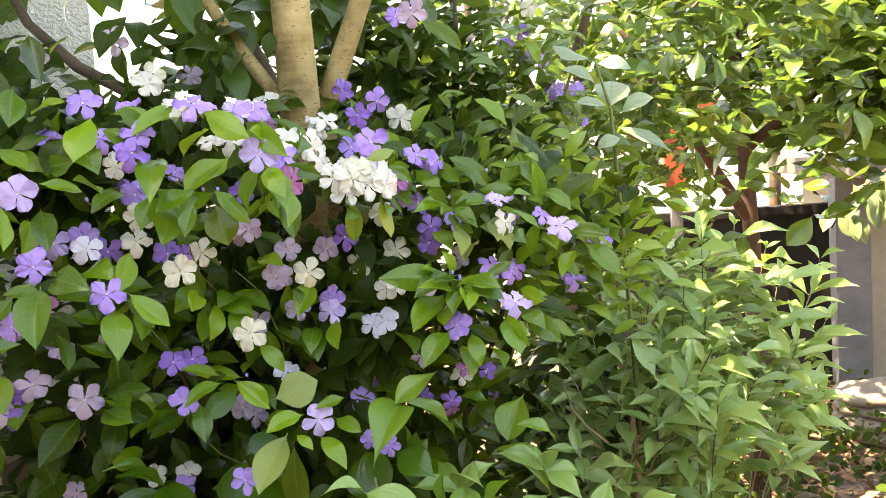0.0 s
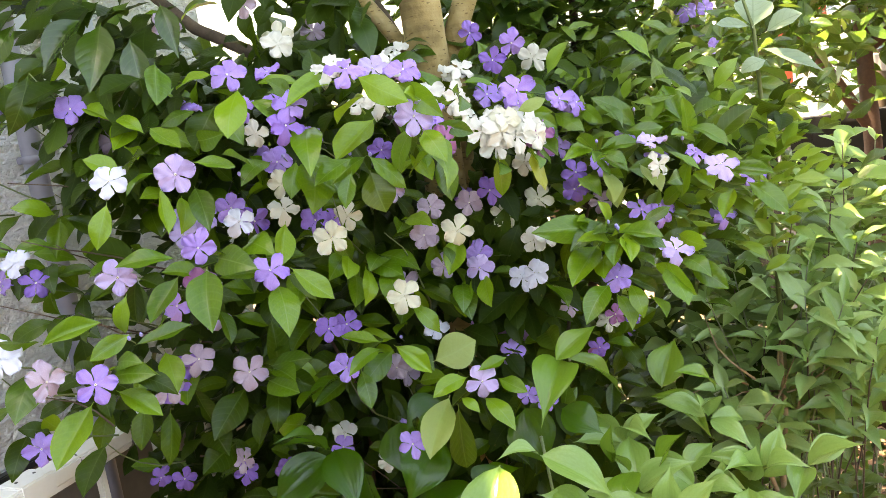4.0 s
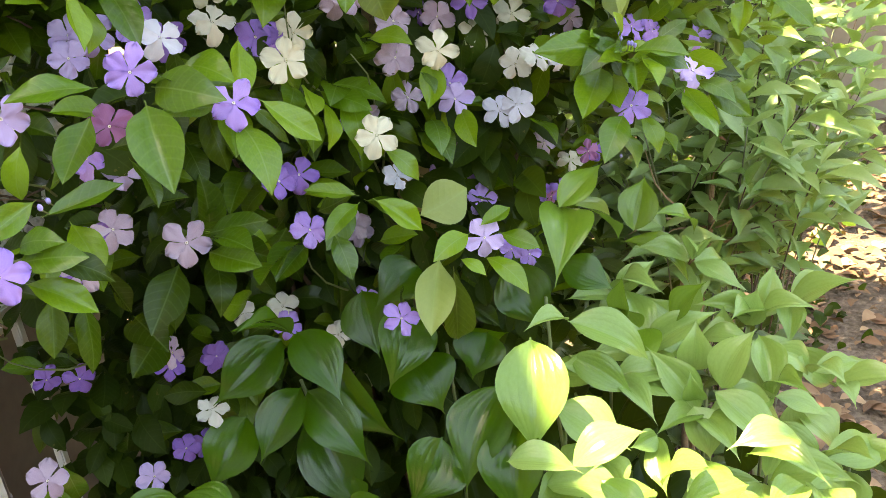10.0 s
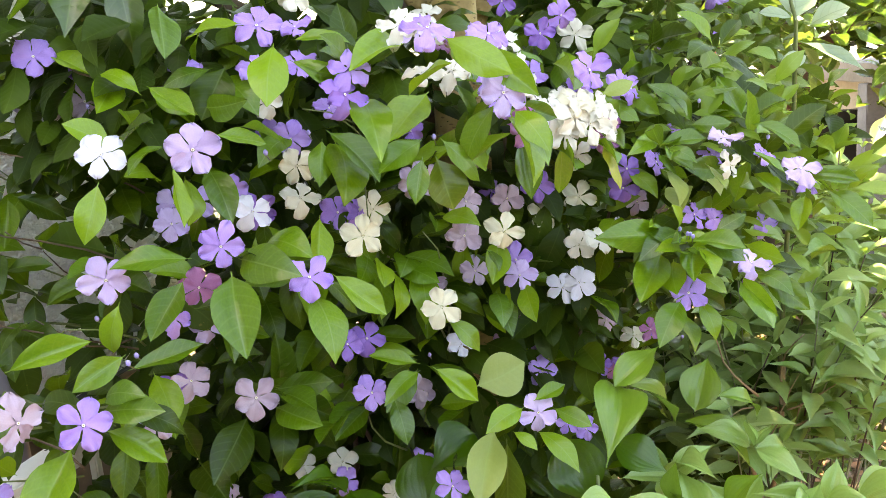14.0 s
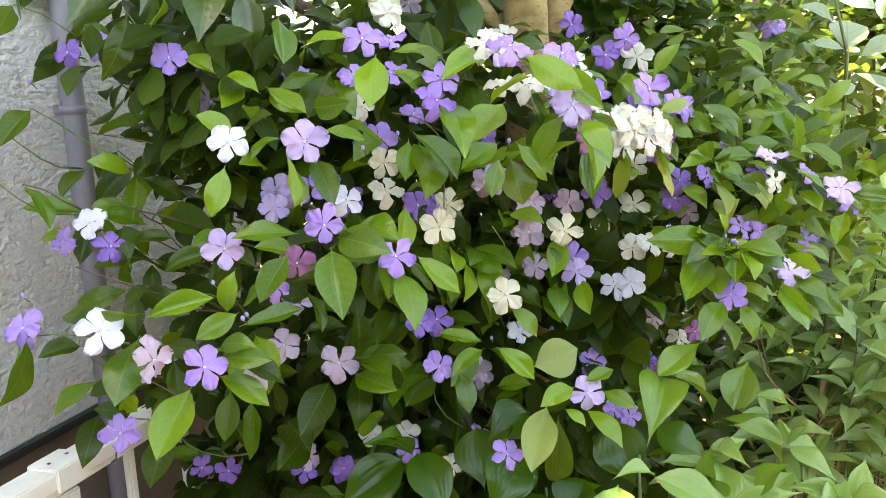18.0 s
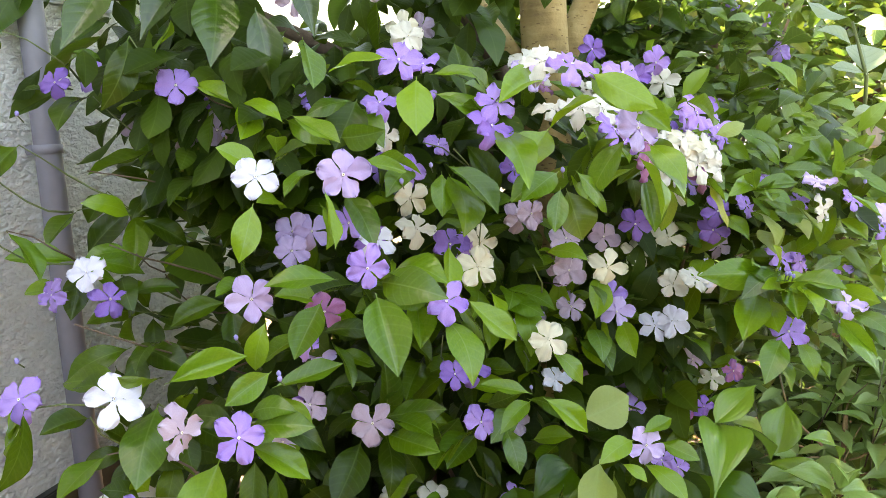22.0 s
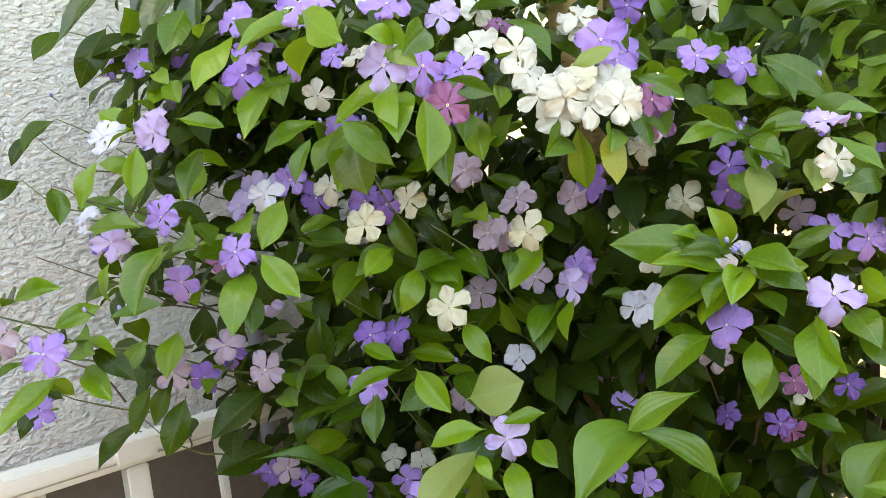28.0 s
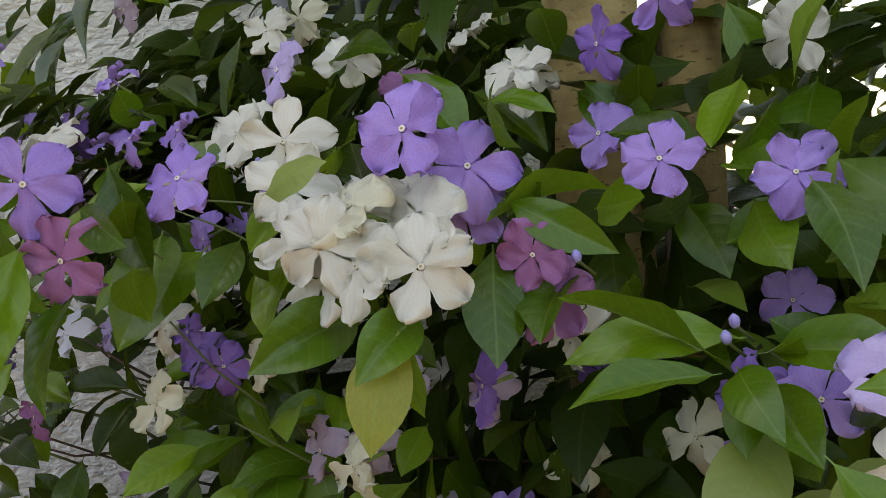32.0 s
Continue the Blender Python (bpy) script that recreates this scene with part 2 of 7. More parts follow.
# darker copy of the ribbed leaf, its colour standing in for shade
leaf_ribbed_shade = leaf_material("ribbed_leaf_shade_green", [(0.1, (0.016, 0.066, 0.003)), (0.9, (0.048, 0.145, 0.006))], 0.2, ribs=24.0, vein=(0.02, 0.08, 0.01), midrib=0.02, gloss=0.5, relief=0.16)
leaf_sage = leaf_material("sage_leaf_grey_green", [(0.1, (0.13, 0.26, 0.065)), (0.9, (0.33, 0.47, 0.18))], 0.30, gloss=0.7, side_veins=8, vein=(0.28, 0.38, 0.18))
leaf_silver = leaf_material("silvery_leaf", [(0.1, (0.17, 0.25, 0.15)), (0.9, (0.28, 0.37, 0.25))], 0.32, gloss=0.7, side_veins=5, vein=(0.09, 0.14, 0.07), vein_mix=0.6, relief=0.2)
# sage filler, darkened so that its colour makes the shaded gaps
leaf_sage_mass = leaf_material("sage_foliage_shade_green", [(0.1, (0.015, 0.04, 0.008)), (0.9, (0.12, 0.20, 0.06))], 0.4, side_veins=8, island=True, vein=(0.28, 0.38, 0.18))
leaf_sun = leaf_material("garden_foliage_bright_green", [(0.1, (0.012, 0.042, 0.006)), (0.6, (0.06, 0.125, 0.012)), (0.9, (0.15, 0.24, 0.032))], 0.26, island=True, through_light=0.2, glow=(0.34, 0.50, 0.10), gloss=0.5)
def pored_bark():
    m, n, l, b = material("pale_pored_bark", 0.85)
    big, fine = noise_node(n, l, 20, 5), noise_node(n, l, 150, 4)
    c = n.new("ShaderNodeTexCoord")
    mp = n.new("ShaderNodeMapping")
    mp.inputs["Scale"].default_value = (1, 1, 3.2)
    l.new(c.outputs["Object"], mp.inputs["Vector"])
    vor = n.new("ShaderNodeTexVoronoi")
    vor.inputs["Scale"].default_value = 75
    l.new(mp.outputs[0], vor.inputs["Vector"])
    rings = n.new("ShaderNodeTexNoise")
    rings.inputs["Scale"].default_value = 9
    mp2 = n.new("ShaderNodeMapping")
    mp2.inputs["Scale"].default_value = (1, 1, 14)
    l.new(c.outputs["Object"], mp2.inputs["Vector"])
    l.new(mp2.outputs[0], rings.inputs["Vector"])
    r = ramp(n, [(0.32, (0.13, 0.085, 0.030)), (0.48, (0.29, 0.205, 0.080)), (0.70, (0.43, 0.33, 0.16))])
    l.new(maths(n, l, "ADD", maths(n, l, "MULTIPLY", big.outputs["Fac"], 0.8), maths(n, l, "MULTIPLY", rings.outputs["Fac"], 0.2)), r.inputs["Fac"])
    pore = maths(n, l, "LESS_THAN", vor.outputs["Distance"], 0.20)
    mix = n.new("ShaderNodeMix")
    mix.data_type = "RGBA"
    l.new(maths(n, l, "MULTIPLY", pore, 0.7), mix.inputs["Factor"])
    l.new(r.outputs["Color"], mix.inputs[6])
    mix.inputs[7].default_value = (0.10, 0.055, 0.02, 1)
    l.new(mix.outputs[2], b.inputs["Base Color"])
    bump(n, l, b, maths(n, l, "ADD", maths(n, l, "MULTIPLY", rings.outputs["Fac"], 0.6), maths(n, l, "SUBTRACT", fine.outputs["Fac"], maths(n, l, "MULTIPLY", pore, 0.5))), 0.6, 0.003)
    return m


bark = pored_bark()
bark_dark = surface("dark_bark", [(0.3, (0.045, 0.03, 0.02)), (0.7, (0.13, 0.085, 0.055))], 25, 0.85, 120, 0.6, 0.003)
bark_red = surface("reddish_bark", [(0.3, (0.045, 0.022, 0.015)), (0.7, (0.11, 0.055, 0.036))], 18, 0.8, 90, 0.6, 0.003)
twig_green = surface("green_twig", [(0.3, (0.07, 0.11, 0.03)), (0.7, (0.14, 0.17, 0.06))], 60, 0.6)
sage_stem = surface("sage_stem_grey", [(0.3, (0.14, 0.16, 0.09)), (0.7, (0.24, 0.26, 0.16))], 60, 0.7)
dry_stem = surface("dry_stem_tan", [(0.3, (0.17, 0.11, 0.06)), (0.7, (0.34, 0.24, 0.14))], 50, 0.8)


# ---- mesh helpers ----
def mesh_of(name, verts, faces, mats, uvs=None, face_mats=None, smooth=True):
    me = bpy.data.meshes.new(name)
    me.from_pydata([tuple(v) for v in verts], [], faces)
    for m in mats:
        me.materials.append(m)
    if uvs is not None:
        layer = me.uv_layers.new(name="UVMap")
        idx = np.empty(len(me.loops), dtype=np.int32)
        me.loops.foreach_get("vertex_index", idx)
        layer.data.foreach_set("uv", np.asarray(uvs, dtype=np.float32)[idx].ravel())
    if face_mats is not None:
        me.polygons.foreach_set("material_index", np.asarray(face_mats, dtype=np.int32))
    me.polygons.foreach_set("use_smooth", np.full(len(me.polygons), smooth))
    me.update()
    return me


def part(name, bm, mat, parent, label=""):
    me = bpy.data.meshes.new(name)
    bm.to_mesh(me)
    bm.free()
    me.materials.append(mat)
    ob = new(name, me)
    ob.parent = parent
    ob.matrix_basis = Matrix.Translation(-parent.location)
    return tagged(ob, label)


def piece(name, me, parent, m=None, label="", kind=""):
    ob = new(name, me)
    ob.parent = parent
    ob.matrix_basis = Matrix.Translation(-parent.location) @ (m or Matrix())
    return tagged(ob, label, kind=kind)


def thing(name, label, category, at=(0, 0, 0), group=""):
    ob = new(name)
    ob.location = at
    ob.empty_display_size = 0.1
    return tagged(ob, label, category, group)


def tube_data(points, radii, sides=8):
    """Verts and faces of a round limb along points, closed at its ends."""
    pts = [Vector(p) for p in points]
    verts, faces = [], []
    ref = Vector((0.31, 0.17, 0.93))
    for i, p in enumerate(pts):
        d = (pts[min(i + 1, len(pts) - 1)] - pts[max(i - 1, 0)]).normalized()
        a = d.cross(ref if abs(d.dot(ref)) < 0.95 else Vector((1, 0, 0))).normalized()
        b = d.cross(a)
        for k in range(sides):
            t = 2 * math.pi * k / sides
            verts.append(p + (a * math.cos(t) + b * math.sin(t)) * radii[i])
    for i in range(len(pts) - 1):
        for k in range(sides):
            j = (k + 1) % sides
            faces.append((i * sides + k, i * sides + j, (i + 1) * sides + j, (i + 1) * sides + k))
    faces.append(tuple(range(sides - 1, -1, -1)))
    faces.append(tuple((len(pts) - 1) * sides + k for k in range(sides)))
    return verts, faces


def wander(a, b, n, sway, seed):
    r = random.Random(seed)
    a, b = Vector(a), Vector(b)
    side = (b - a).cross(Vector((r.uniform(-1, 1), r.uniform(-1, 1), r.uniform(-1, 1)))).normalized() * sway
    out = []
    for i in range(n):
        t = i / (n - 1)
        out.append(a.lerp(b, t) + side * math.sin(math.pi * t) + Vector((r.uniform(-1, 1), r.uniform(-1, 1), r.uniform(-1, 1))) * sway * 0.15 * (0 < i < n - 1))
    return out


def limb(name, points, r0, r1, mat, parent, sides=8, label=""):
    n = len(points)
    v, f = tube_data(points, [r0 + (r1 - r0) * i / (n - 1) for i in range(n)], sides)
    return piece(name, mesh_of(name, v, f, [mat]), parent, label=label)


def leaf_data(profile, fold=0.22, arch=0.10, wave=0.02, seed=0, across=5, along=8, stalk=0.06, arched=False, hook=0.0):
    """A unit leaf along +y, its upper face to +z, bowed between base and tip; profile(u) is the half width."""
    r = random.Random(seed)
    ph, tw, lean = r.uniform(0, 6), r.uniform(-0.25, 0.25), r.uniform(-0.05, 0.05)
    verts, uvs, faces = [], [], []
    for i in range(along + 1):
        u = i / along
        w = max(profile(u), 0.003)
        for k in range(across):
            s = 2 * k / (across - 1) - 1
            x = s * w + lean * math.sin(math.pi * u)
            z = fold * math.sqrt(s * s * w * w + 0.0004) - 0.3 * fold * abs(s) ** 3 * w + arch * 4 * u * (1 - u) - hook * u ** 4 + wave * math.sin(ph + u * 11 + s * 2) * s * s * min(1, 4 * w) + tw * s * w * (u - 0.4)
            verts.append((x, stalk + u * (1 - stalk), z))
            uvs.append((0.5 + 0.5 * s * (1 if arched else w / 0.5), u))
    for i in range(along):
        for k in range(across - 1):
            a = i * across + k
            faces.append((a, a + 1, a + across + 1, a + across))
    n = len(verts)
    verts += [(-0.014, 0, 0), (0.014, 0, 0), (0.014, stalk * 1.4, 0.004), (-0.014, stalk * 1.4, 0.004)]
    uvs += [(0.5, 0.0)] * 4
    faces.append((n, n + 1, n + 2, n + 3))
    return np.array(verts), faces, np.array(uvs)


def shrub_profile(u):
    return 0.5 * math.sin(math.pi * min(1, u) ** 1.06) ** (1.08 - 0.42 * math.sin(math.pi * u))


def ribbed_profile(u):
    return 0.5 * math.sin(math.pi * min(1.0, u) ** 0.78) ** (0.88 + 1.3 * u ** 2.2)


def lance_profile(u):
    return 0.5 * math.sin(math.pi * u ** 0.88) ** (1.1 + 0.5 * u * u)


SHRUB_LEAF = [leaf_data(shrub_profile, (0.30, 0.12, -0.16, 0.40, 0.05, 0.22)[i], (0.05, 0.10, -0.03, 0.07, 0.14, 0.02)[i], 0.02, i, 5, 6, hook=(0.0, 0.08, 0.0)[i % 3]) for i in range(6)]
FINE_LEAF = [leaf_data(shrub_profile, (0.34, 0.14, 0.24, 0.42, 0.08, 0.28, 0.18, -0.10)[i], (0.05, 0.10, 0.02, 0.07, 0.13, -0.03, 0.08, 0.04)[i], 0.022, 60 + i, 7, 11, hook=(0.0, 0.09, 0.04)[i % 3]) for i in range(8)]
RIBBED_LEAF = [leaf_data(ribbed_profile, 0.22 + 0.12 * (i % 3), 0.06 + 0.05 * (i % 4), 0.02, 20 + i, 9, 13, 0.02, True, hook=0.06 * (i % 3)) for i in range(6)]
SAGE_LEAF = [leaf_data(lance_profile, 0.2 + 0.1 * (i % 3), 0.03 + 0.04 * (i % 4), 0.02, 40 + i, 5, 7, 0.04) for i in range(4)]
LEAF_KIND = {"shrub": SHRUB_LEAF, "fine": FINE_LEAF, "ribbed": RIBBED_LEAF, "sage": SAGE_LEAF}
LEAF_MESH = {}


def leaf_mesh(kind, i, mat):
    key = (kind, i, mat.name)
    if key not in LEAF_MESH:
        v, f, uv = LEAF_KIND[kind][i]
        LEAF_MESH[key] = mesh_of("leaf", v, f, [mat], uv)
    return LEAF_MESH[key]


def leaf_pose(base, tip, width, up):
    base, tip = Vector(base), Vector(tip)
    y = tip - base
    length = y.length
    y.normalize()
    z = Vector(up)
    z = (z - y * z.dot(y)).normalized()
    x = y.cross(z)
    m = Matrix((x * width, y * length, z * length)).transposed().to_4x4()
    m.translation = base
    return m


def leaf(parent, base, tip, width, up, mat=None, kind="fine", label=""):
    mat = mat or leaf_green
    base, tip = Vector(base), Vector(tip)
    if kind == "fine" and width > 0.46 * (tip - base).length:
        width *= 0.92
        y, out = tip - base, Vector((0.12, -1.0, -0.10)).normalized()
        b, c = y.dot(out), y.length_squared - (width / 0.46) ** 2
        if c < 0:
            tip = tip + out * min(0.035, -b + math.sqrt(b * b - c))
    i = rng.randrange(len(LEAF_KIND[kind]))
    return piece("leaf", leaf_mesh(kind, i, mat), parent, leaf_pose(base, tip, width, up), label)


def leaf_cloud(name, parent, mat, kind, poses, label=""):
    """Many leaves in one mesh: stuff that nobody could count."""
    data = LEAF_KIND[kind]
    vs, fs, us, off = [], [], [], 0
    for m in poses:
        v, f, uv = data[rng.randrange(len(data))]
        a = np.array(m)
        vs.append(v @ a[:3, :3].T + a[:3, 3])
        us.append(uv)
        fs += [tuple(k + off for k in q) for q in f]
        off += len(v)
    me = mesh_of(name, np.concatenate(vs), fs, [mat], np.concatenate(us))
    return piece(name, me, parent, label=label, kind="stuff")


def random_leaf_pose(p, length, ratio, out, rise=0.0):
    """A leaf at p whose tip points about along out, hanging or rising, with its face towards the light."""
    d = Vector(out).normalized() + Vector((rng.uniform(-1, 1), rng.uniform(-1, 1), rng.uniform(-1, 1) + rise)) * 0.8
    d.normalize()
    up = Vector((rng.uniform(-0.5, 0.5), -0.55 + rng.uniform(-0.5, 0.5), 0.8))
    s = length * rng.uniform(0.65, 1.15)
    return leaf_pose(p, Vector(p) + d * s, s * ratio * rng.uniform(0.85, 1.15), up)


PETAL_GRID = 9, 10


def flower_data(seed):
    """A salver-shaped flower of unit width facing +z: five broad wavy lobes, a pale eye, a throat and a tube behind."""
    r = random.Random(seed)
    verts, faces, uvs, mats = [], [], [], []
    na, nr = PETAL_GRID
    for p in range(5):
        a0 = 2 * math.pi * p / 5 + r.uniform(-0.13, 0.13)
        size, wide = r.uniform(0.86, 1.06), r.uniform(0.86, 1.12)
        ph, tilt, curl = r.uniform(0, 6), r.uniform(-0.10, 0.20), r.uniform(-0.26, 0.06)
        n0 = len(verts)
        for i in range(nr + 1):
            u = 1 - (1 - i / nr) ** 1.6
            grow = 0.22 + 0.78 * math.sin(1.5708 * u / 0.64) ** 1.7 if u < 0.64 else math.sqrt(max(0.001, 1 - ((u - 0.64) / 0.362) ** 2))
            hw = 0.184 * wide * grow
            for k in range(na):
                s = 2 * k / (na - 1) - 1
                notch = 0.020 * math.exp(-10 * (s - 0.1) ** 2) * u ** 8
                rad = 0.035 + (0.470 * size * u - notch + (0.018 * math.sin(2 * ph + 8 * s) + 0.010 * math.sin(5 * ph + 12 * s)) * u ** 4) * (1 - 0.05 * s * s * u * u)
                x = s * hw * (1 + 0.07 * math.sin(3 * ph + 11 * u + 2 * s))
                z = tilt * u + curl * u * u + (0.042 * math.sin(ph + 6 * s + 4 * u) + 0.022 * math.sin(3 * ph + 13 * s)) * u * u + 0.035 * s * s * math.sin(ph + 12 * u) - 0.035 * math.exp(-14 * s * s) * u * (1.3 - u) + 0.06 * s * s * u * (1 if p % 2 else -1) + 0.004 * p
                ca, sa = math.cos(a0), math.sin(a0)
                verts.append((rad * ca - x * sa, rad * sa + x * ca, z))
                uvs.append((0.5 + 0.5 * s, u))
        for i in range(nr):
            for k in range(na - 1):
                a = n0 + i * na + k
                faces.append((a, a + 1, a + na + 1, a + na))
                mats.append(0)
    def disc(rad, z, n, mat, star=0.0):
        n0 = len(verts)
        verts.append((0, 0, z + 0.004))
        uvs.append((0.5, 0.5))
        for k in range(n):
            t = 2 * math.pi * k / n
            rr = rad * (1 + star * math.cos(5 * t))
            verts.append((rr * math.cos(t), rr * math.sin(t), z))
            uvs.append((0.5, 0.5))
        for k in range(n):
            faces.append((n0, n0 + 1 + k, n0 + 1 + (k + 1) % n))
            mats.append(mat)
    disc(0.030, 0.030, 12, 1, 0.10)
    disc(0.012, 0.036, 8, 2)
    v, f = tube_data([(0, 0, 0.005), (0.01, -0.03, -0.16), (0.03, -0.08, -0.30), (0.04, -0.12, -0.40)], [0.035, 0.022, 0.03, 0.035], 6)
    n0 = len(verts)
    verts += [tuple(q) for q in v]
    uvs += [(0.5, 0.1)] * len(v)
    for q in f:
        faces.append(tuple(n0 + k for k in q))
        mats.append(3 if min(q) >= 6 else 0)
    return verts, faces, uvs, mats


FLOWER = [flower_data(100 + i) for i in range(12)]
FLOWER_MESH = {}


def flower(parent, p, face, colour, size, turn=0.0):
    """face: the way that the flower looks."""
    i = rng.randrange(12)
    if (i, colour) not in FLOWER_MESH:
        v, f, uv, fm = FLOWER[i]
        na, nr = PETAL_GRID
        count, quads = na * (nr + 1), (na - 1) * nr
        petals = [mesh_of("petal", v[k * count:(k + 1) * count], [tuple(q - k * count for q in fc) for fc in f[k * quads:(k + 1) * quads]], [PETAL[colour]], uv[k * count:(k + 1) * count]) for k in range(5)]
        heart = mesh_of("flower", v[5 * count:], [tuple(q - 5 * count for q in fc) for fc in f[5 * quads:]], [PETAL[colour], PETAL[colour] if colour in "WCB" else eye_white, eye_dark, calyx_green], uv[5 * count:], fm[5 * quads:])
        FLOWER_MESH[i, colour] = heart, petals
    z = Vector(face).normalized()
    x = Vector((0, 0, 1)).cross(z)
    x = x.normalized() if x.length > 1e-3 else Vector((1, 0, 0))
    y = z.cross(x)
    m = Matrix((x, y, z)).transposed().to_4x4() @ Matrix.Rotation(radians(90 + turn), 4, "Z") @ Matrix.Scale(0.95 * size, 4)
    m.translation = p
    heart, petals = FLOWER_MESH[i, colour]
    ob = piece("flower", heart, parent, m, LABEL_OF[colour])
    for me in petals:
        new("petal", me).parent = ob
    return ob


LABEL_OF = {"V": "deep violet flower", "P": "purple flower with white eye", "L": "pale lilac flower", "B": "bluish white fading flower",
            "W": "white flower", "C": "cream white flower", "M": "faded mauve flower, darkened as in shade", "R": "dark plum flower"}


# ---- ground and house ----
def wall_at(along, out, z):
    """A place by the house wall: metres along it, out from its face, and up."""
    return Vector((-0.83 + 0.196 * along + 0.981 * out, 1.2 + 0.981 * along - 0.196 * out, z))


def wall_box(bm, a0, a1, o0, o1, z0, z1, bevel=0.0):
    vs = [bm.verts.new(wall_at(a, o, z)) for z in (z0, z1) for a, o in ((a0, o0), (a1, o0), (a1, o1), (a0, o1))]
    fs = [bm.faces.new([vs[i] for i in q]) for q in ((0, 1, 2, 3), (7, 6, 5, 4), (0, 4, 5, 1), (1, 5, 6, 2), (2, 6, 7, 3), (3, 7, 4, 0))]
    bmesh.ops.recalc_face_normals(bm, faces=fs)
    if bevel:
        bmesh.ops.bevel(bm, geom=list({e for f in fs for e in f.edges}), offset=bevel, segments=2, affect="EDGES")


def ground_height(x, y):
    return 0.03 * math.sin(1.3 * x + 0.4) * math.sin(0.9 * y) + 0.012 * math.sin(6 * x + 2 * y)


soil = surface("dry_brown_soil", [(0.32, (0.075, 0.048, 0.033)), (0.5, (0.145, 0.100, 0.070)), (0.70, (0.26, 0.19, 0.14))], 7, 0.95, 60, 1.0, 0.02, 0.6)
verts, faces = [], []
N = 120
for j in range(N + 1):
    for i in range(N + 1):
        u, v = 2 * i / N - 1, 2 * j / N - 1
        x, y = 4 * u + 76 * u ** 5, 2 + 4 * v + 74 * v ** 5
        verts.append((x, y, ground_height(x, y) if abs(x) < 6 and abs(y) < 8 else 0))
for j in range(N):
    for i in range(N):
        a = j * (N + 1) + i
        faces.append((a, a + 1, a + N + 2, a + N + 1))
ground = new("ground", mesh_of("ground", verts, faces, [soil]))
tagged(ground, "dry brown garden soil strewn with dead leaves", "ground", kind="structure")

m, n, l, b = material("white_stucco", 0.9)
st = noise_node(n, l, 85, 6)
mp = n.new("ShaderNodeMapping")
mp.inputs["Scale"].default_value = (1, 1, 1.7)
l.new(st.inputs["Vector"].links[0].from_socket, mp.inputs["Vector"])
l.new(mp.outputs[0], st.inputs["Vector"])
st.inputs["Distortion"].default_value = 0.4
st2 = noise_node(n, l, 2.2, 4)
r = ramp(n, [(0.3, (0.83, 0.82, 0.80)), (0.7, (0.89, 0.88, 0.86))])
l.new(st2.outputs["Fac"], r.inputs["Fac"])
l.new(r.outputs["Color"], b.inputs["Base Color"])
bump(n, l, b, st.outputs["Fac"], 1.0, 0.022)
stucco = m
base_brown = surface("brown_base_boarding", [(0.3, (0.13, 0.105, 0.085)), (0.7, (0.20, 0.165, 0.135))], 6, 0.7, 40, 0.3)
white_paint = surface("white_fence_paint", [(0.3, (0.72, 0.71, 0.66)), (0.7, (0.82, 0.81, 0.77))], 8, 0.45, 60, 0.15)
pipe_grey = surface("grey_plastic_pipe", [(0.3, (0.20, 0.19, 0.23)), (0.7, (0.27, 0.26, 0.31))], 6, 0.45)
frame_alu = surface("pale_aluminium", [(0.3, (0.55, 0.60, 0.68)), (0.7, (0.65, 0.70, 0.77))], 20, 0.4)
m, n, l, b = material("dark_glass", 0.06)
b.inputs["Base Color"].default_value = (0.025, 0.03, 0.032, 1)
dark_glass = m

bm = bmesh.new()
wall_box(bm, -4.5, 0.24, -0.14, 0, 0.920, 3.0)
wall_box(bm, 0.24, 0.445, -0.14, 0, 0.920, 1.56)
wall_box(bm, 0.24, 0.445, -0.14, 0, 2.5, 3.0)
wall_box(bm, 0.445, 0.76, -0.14, 0, 0.920, 3.0)
wall = new("wall_west", bpy.data.meshes.new("wall_west"))
bm.to_mesh(wall.data)
bm.free()
wall.data.materials.append(stucco)
tagged(wall, "white roughcast stucco house wall", "wall", kind="structure")
bm = bmesh.new()
wall_box(bm, -4.5, 0.75, -0.16, -0.03, -0.05, 0.918)
lower = new("wall_base", bpy.data.meshes.new("wall_base"))
bm.to_mesh(lower.data)
bm.free()
lower.data.materials.append(base_brown)
tagged(lower, "dark brown recessed base of the house wall", "wall", kind="structure")
bm = bmesh.new()
wall_box(bm, -4.5, 0.76, -0.02, 0.012, 0.907, 0.919, 0.002)
drip = new("trim", bpy.data.meshes.new("trim"))
bm.to_mesh(drip.data)
bm.free()
drip.data.materials.append(surface("black_drip_edge", [(0.3, (0.02, 0.02, 0.02)), (0.7, (0.04, 0.04, 0.04))], 9, 0.4))
tagged(drip, "black metal drip edge under the stucco", "trim", kind="structure")
# far end and roof of the house, the roof unseen and added for shade
bm = bmesh.new()
wall_box(bm, 0.62, 0.76, -5.0, -0.161, -0.05, 3.0)
endwall = new("wall_north", bpy.data.meshes.new("wall_north"))
bm.to_mesh(endwall.data)
bm.free()
endwall.data.materials.append(stucco)
tagged(endwall, "white stucco end wall of the house", "wall", kind="structure")

# height picked so that the shadow's edge falls beside the shrub
bm = bmesh.new()
wall_box(bm, -4.6, 0.80, -5.0, 0.06, 3.001, 3.08)
roof = new("roof", bpy.data.meshes.new("roof"))
bm.to_mesh(roof.data)
bm.free()
roof.data.materials.append(base_brown)
tagged(roof, "unseen flat roof, added to shade the shrub", "roof", kind="structure")
bm = bmesh.new()
wall_box(bm, -4.5, -4.36, -5.0, -0.161, -0.05, 3.0)
